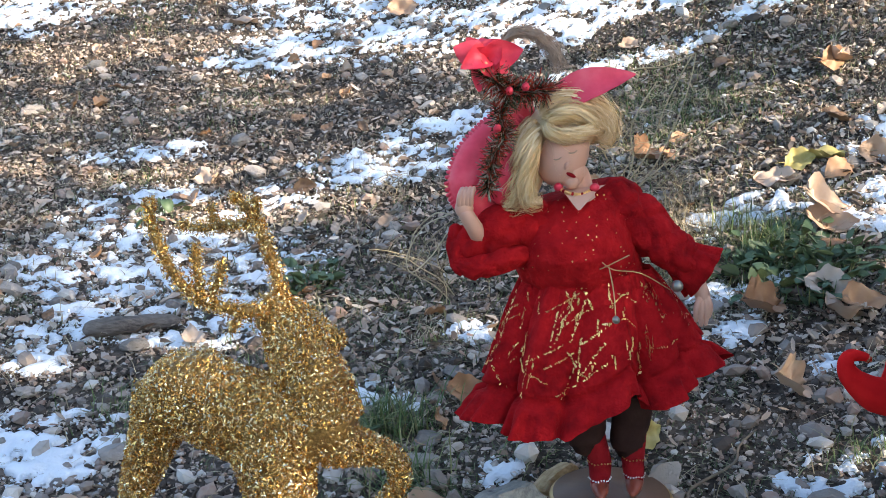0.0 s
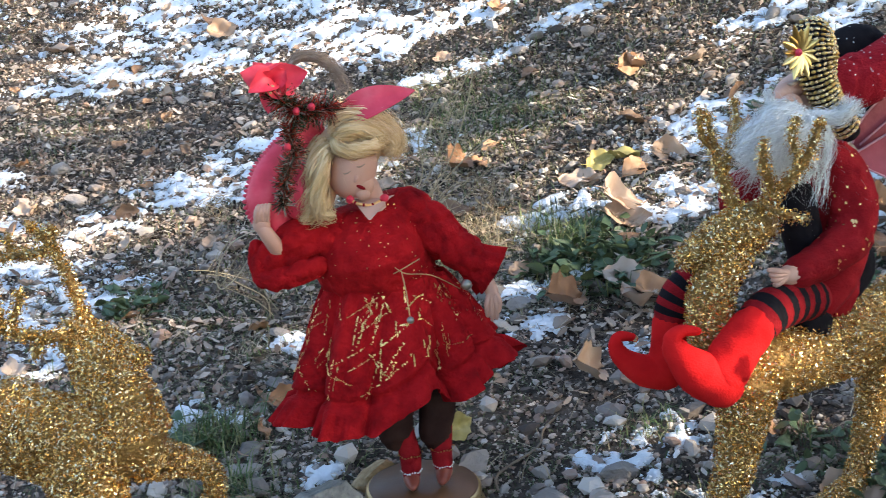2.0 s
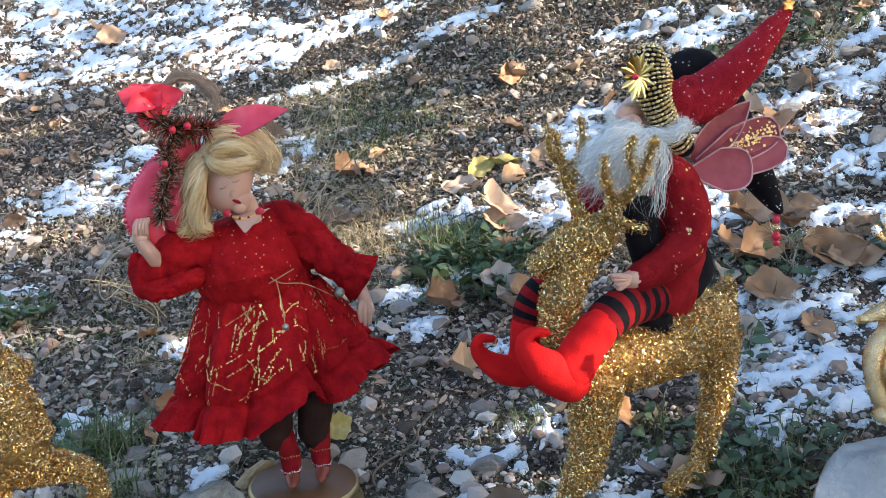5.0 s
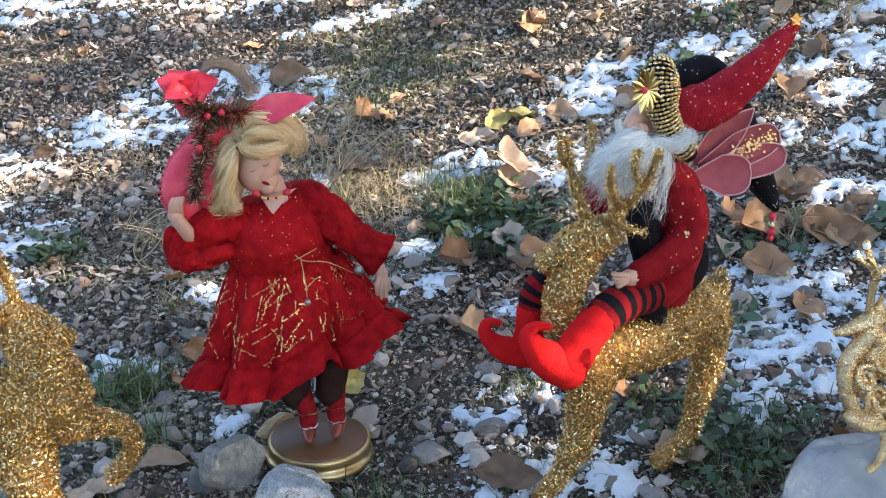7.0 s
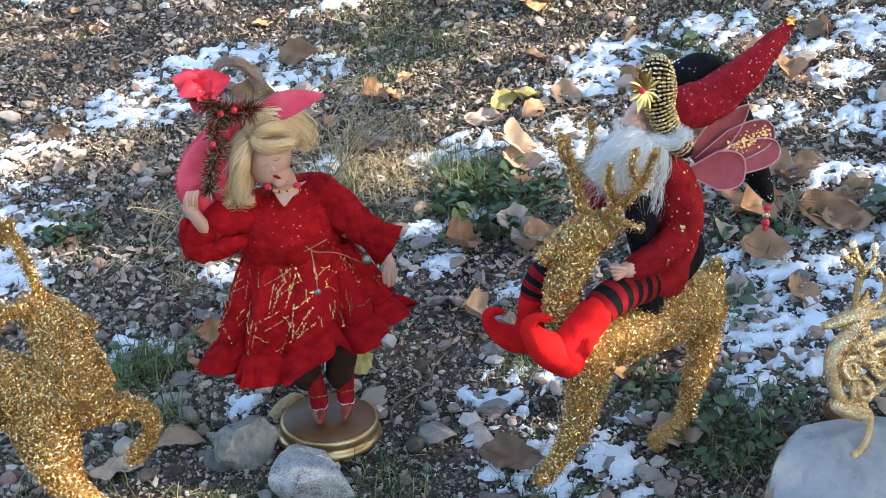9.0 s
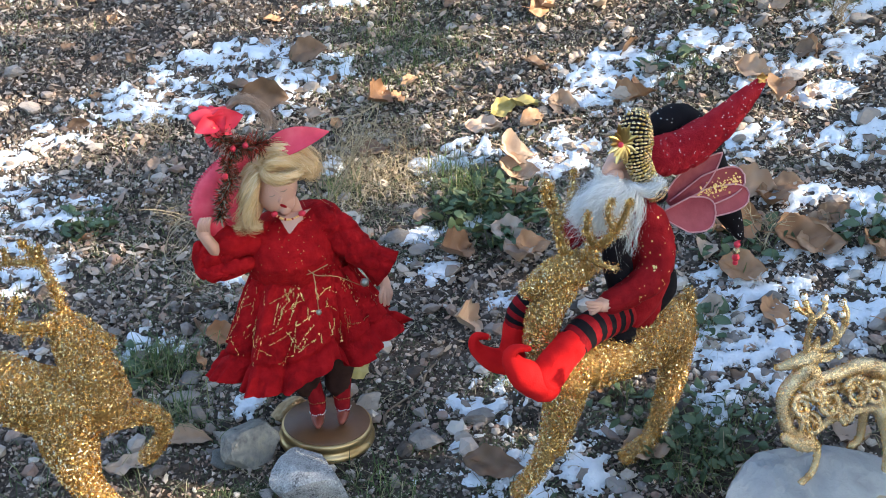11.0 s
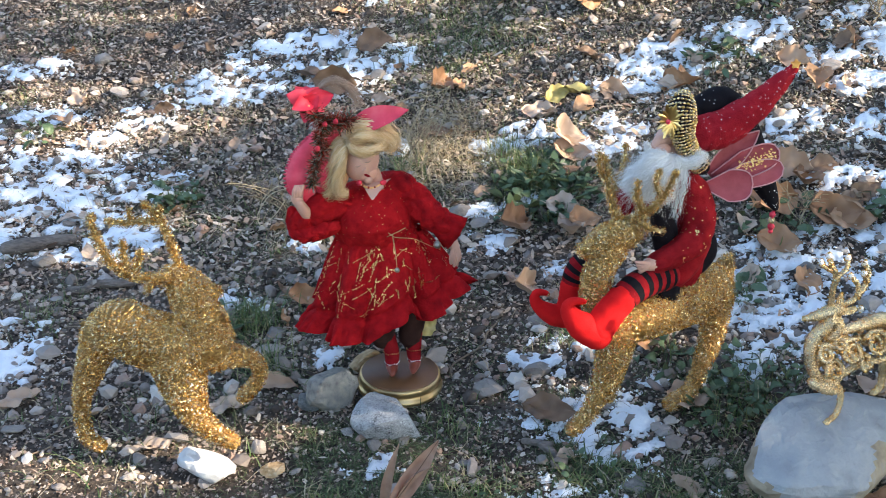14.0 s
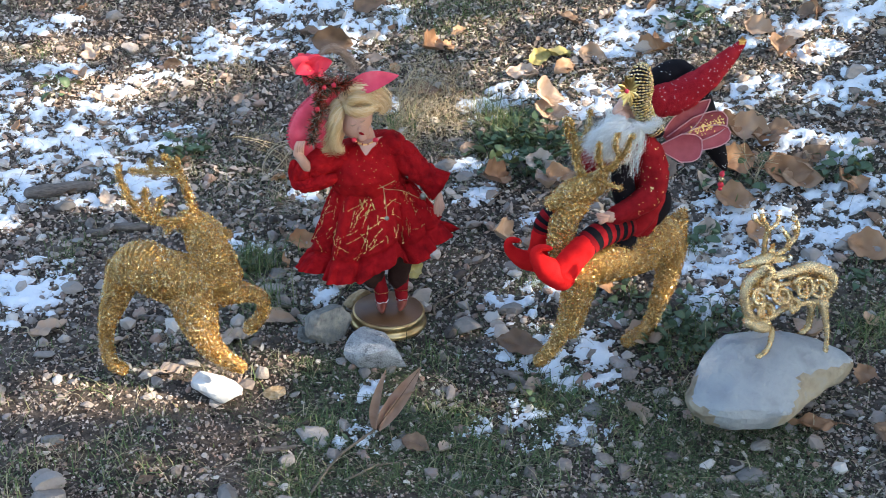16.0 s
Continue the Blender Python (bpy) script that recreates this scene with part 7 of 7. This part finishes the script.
def added_shade_tree():
    # shade caster put across the sun's path, out of view
    root = new("tree")
    centre = Vector((0.3, 1.5, -0.12)) + SUN * 5.2
    foot = on_ground(centre.x + 0.2, centre.y - 0.1)
    root.location = foot
    b = Build()
    b.tube([Vector((0, 0, -0.05)), Vector((0.03, 0.02, 0.6)), Vector((-0.02, 0.05, 1.3)), centre - foot], [0.11, 0.09, 0.075, 0.04], M_BARK, seg=14)
    for k in range(16):
        a = 6.283 * k / 16
        tip = centre - foot + Vector((math.cos(a) * 0.4, math.sin(a) * 1.7, math.sin(a * 2 + 1) * 0.8 + 0.2))
        b.tube([Vector((0, 0.03, 0.9 + 0.06 * k)), (centre - foot) * 0.55 + tip * 0.4, tip], [0.03, 0.018, 0.006], M_BARK, seg=8)
    b.done("trunk", root)
    n = 62000
    x, y = rng.uniform(-3.4, 4.0, n), rng.uniform(-2.9, 6.1, n)
    # extra leaves close chance holes over the slab and the dolls
    x, y = np.concatenate([x, rng.uniform(0.35, 0.95, 900), rng.uniform(-0.65, 0.12, 1400)]), np.concatenate([y, rng.uniform(0.6, 1.0, 900), rng.uniform(1.12, 1.62, 1400)])
    n = len(x)
    # leaf density by place sets how much sun gets through
    thick = np.where(x < 0.0, np.where(y > 2.95, 0.48, np.where(y > 2.3, 0.72, 0.88)), np.where((x > 0.9) & (y > 1.3), 0.72, np.where((y > 1.75) & (x < 0.9), 0.27, np.where(y > 1.9, 0.42, np.where(y > 1.6, 0.6, 0.95)))))
    edge = np.sqrt(((x - 0.3) / 3.5) ** 2 + ((y - 1.6) / 4.2) ** 2) + 0.12 * wobble(x, y, 2.5, 61)
    ok = rng.uniform(0, 1, n) < thick * (1 - smooth01(0.72, 1.05, edge))
    for gx_, gy_, rx, ry in SUN_GAPS:
        ok &= ((x - gx_) / (rx + 0.045)) ** 2 + ((y - gy_) / (ry + 0.032)) ** 2 > 1
    x, y = x[ok], y[ok]
    n = len(x)
    p = np.stack([x, y, np.full(n, -0.12)], -1) + np.array(SUN)[None] * rng.uniform(4.4, 6.0, n)[:, None] - np.array(foot)[None]
    s = rng.uniform(0.03, 0.055, n)
    u = np.array([(-1, 0, 0), (-0.3, 0.5, 0.1), (0.5, 0.45, 0.1), (1.1, 0, 0), (0.5, -0.45, 0.1), (-0.3, -0.5, 0.1)])
    v = np.einsum("nij,nkj->nki", turns(n, 1.2), u[None] * s[:, None, None]) + p[:, None]
    ob = fast_mesh("shade_crown", v.reshape(-1, 3), np.arange(6)[None] + 6 * np.arange(n)[:, None], M_SHADE_LEAF)
    ob.parent = root
    tagged(root, "unseen leafy tree added to shade the slope", "tree")


added_shade_tree()
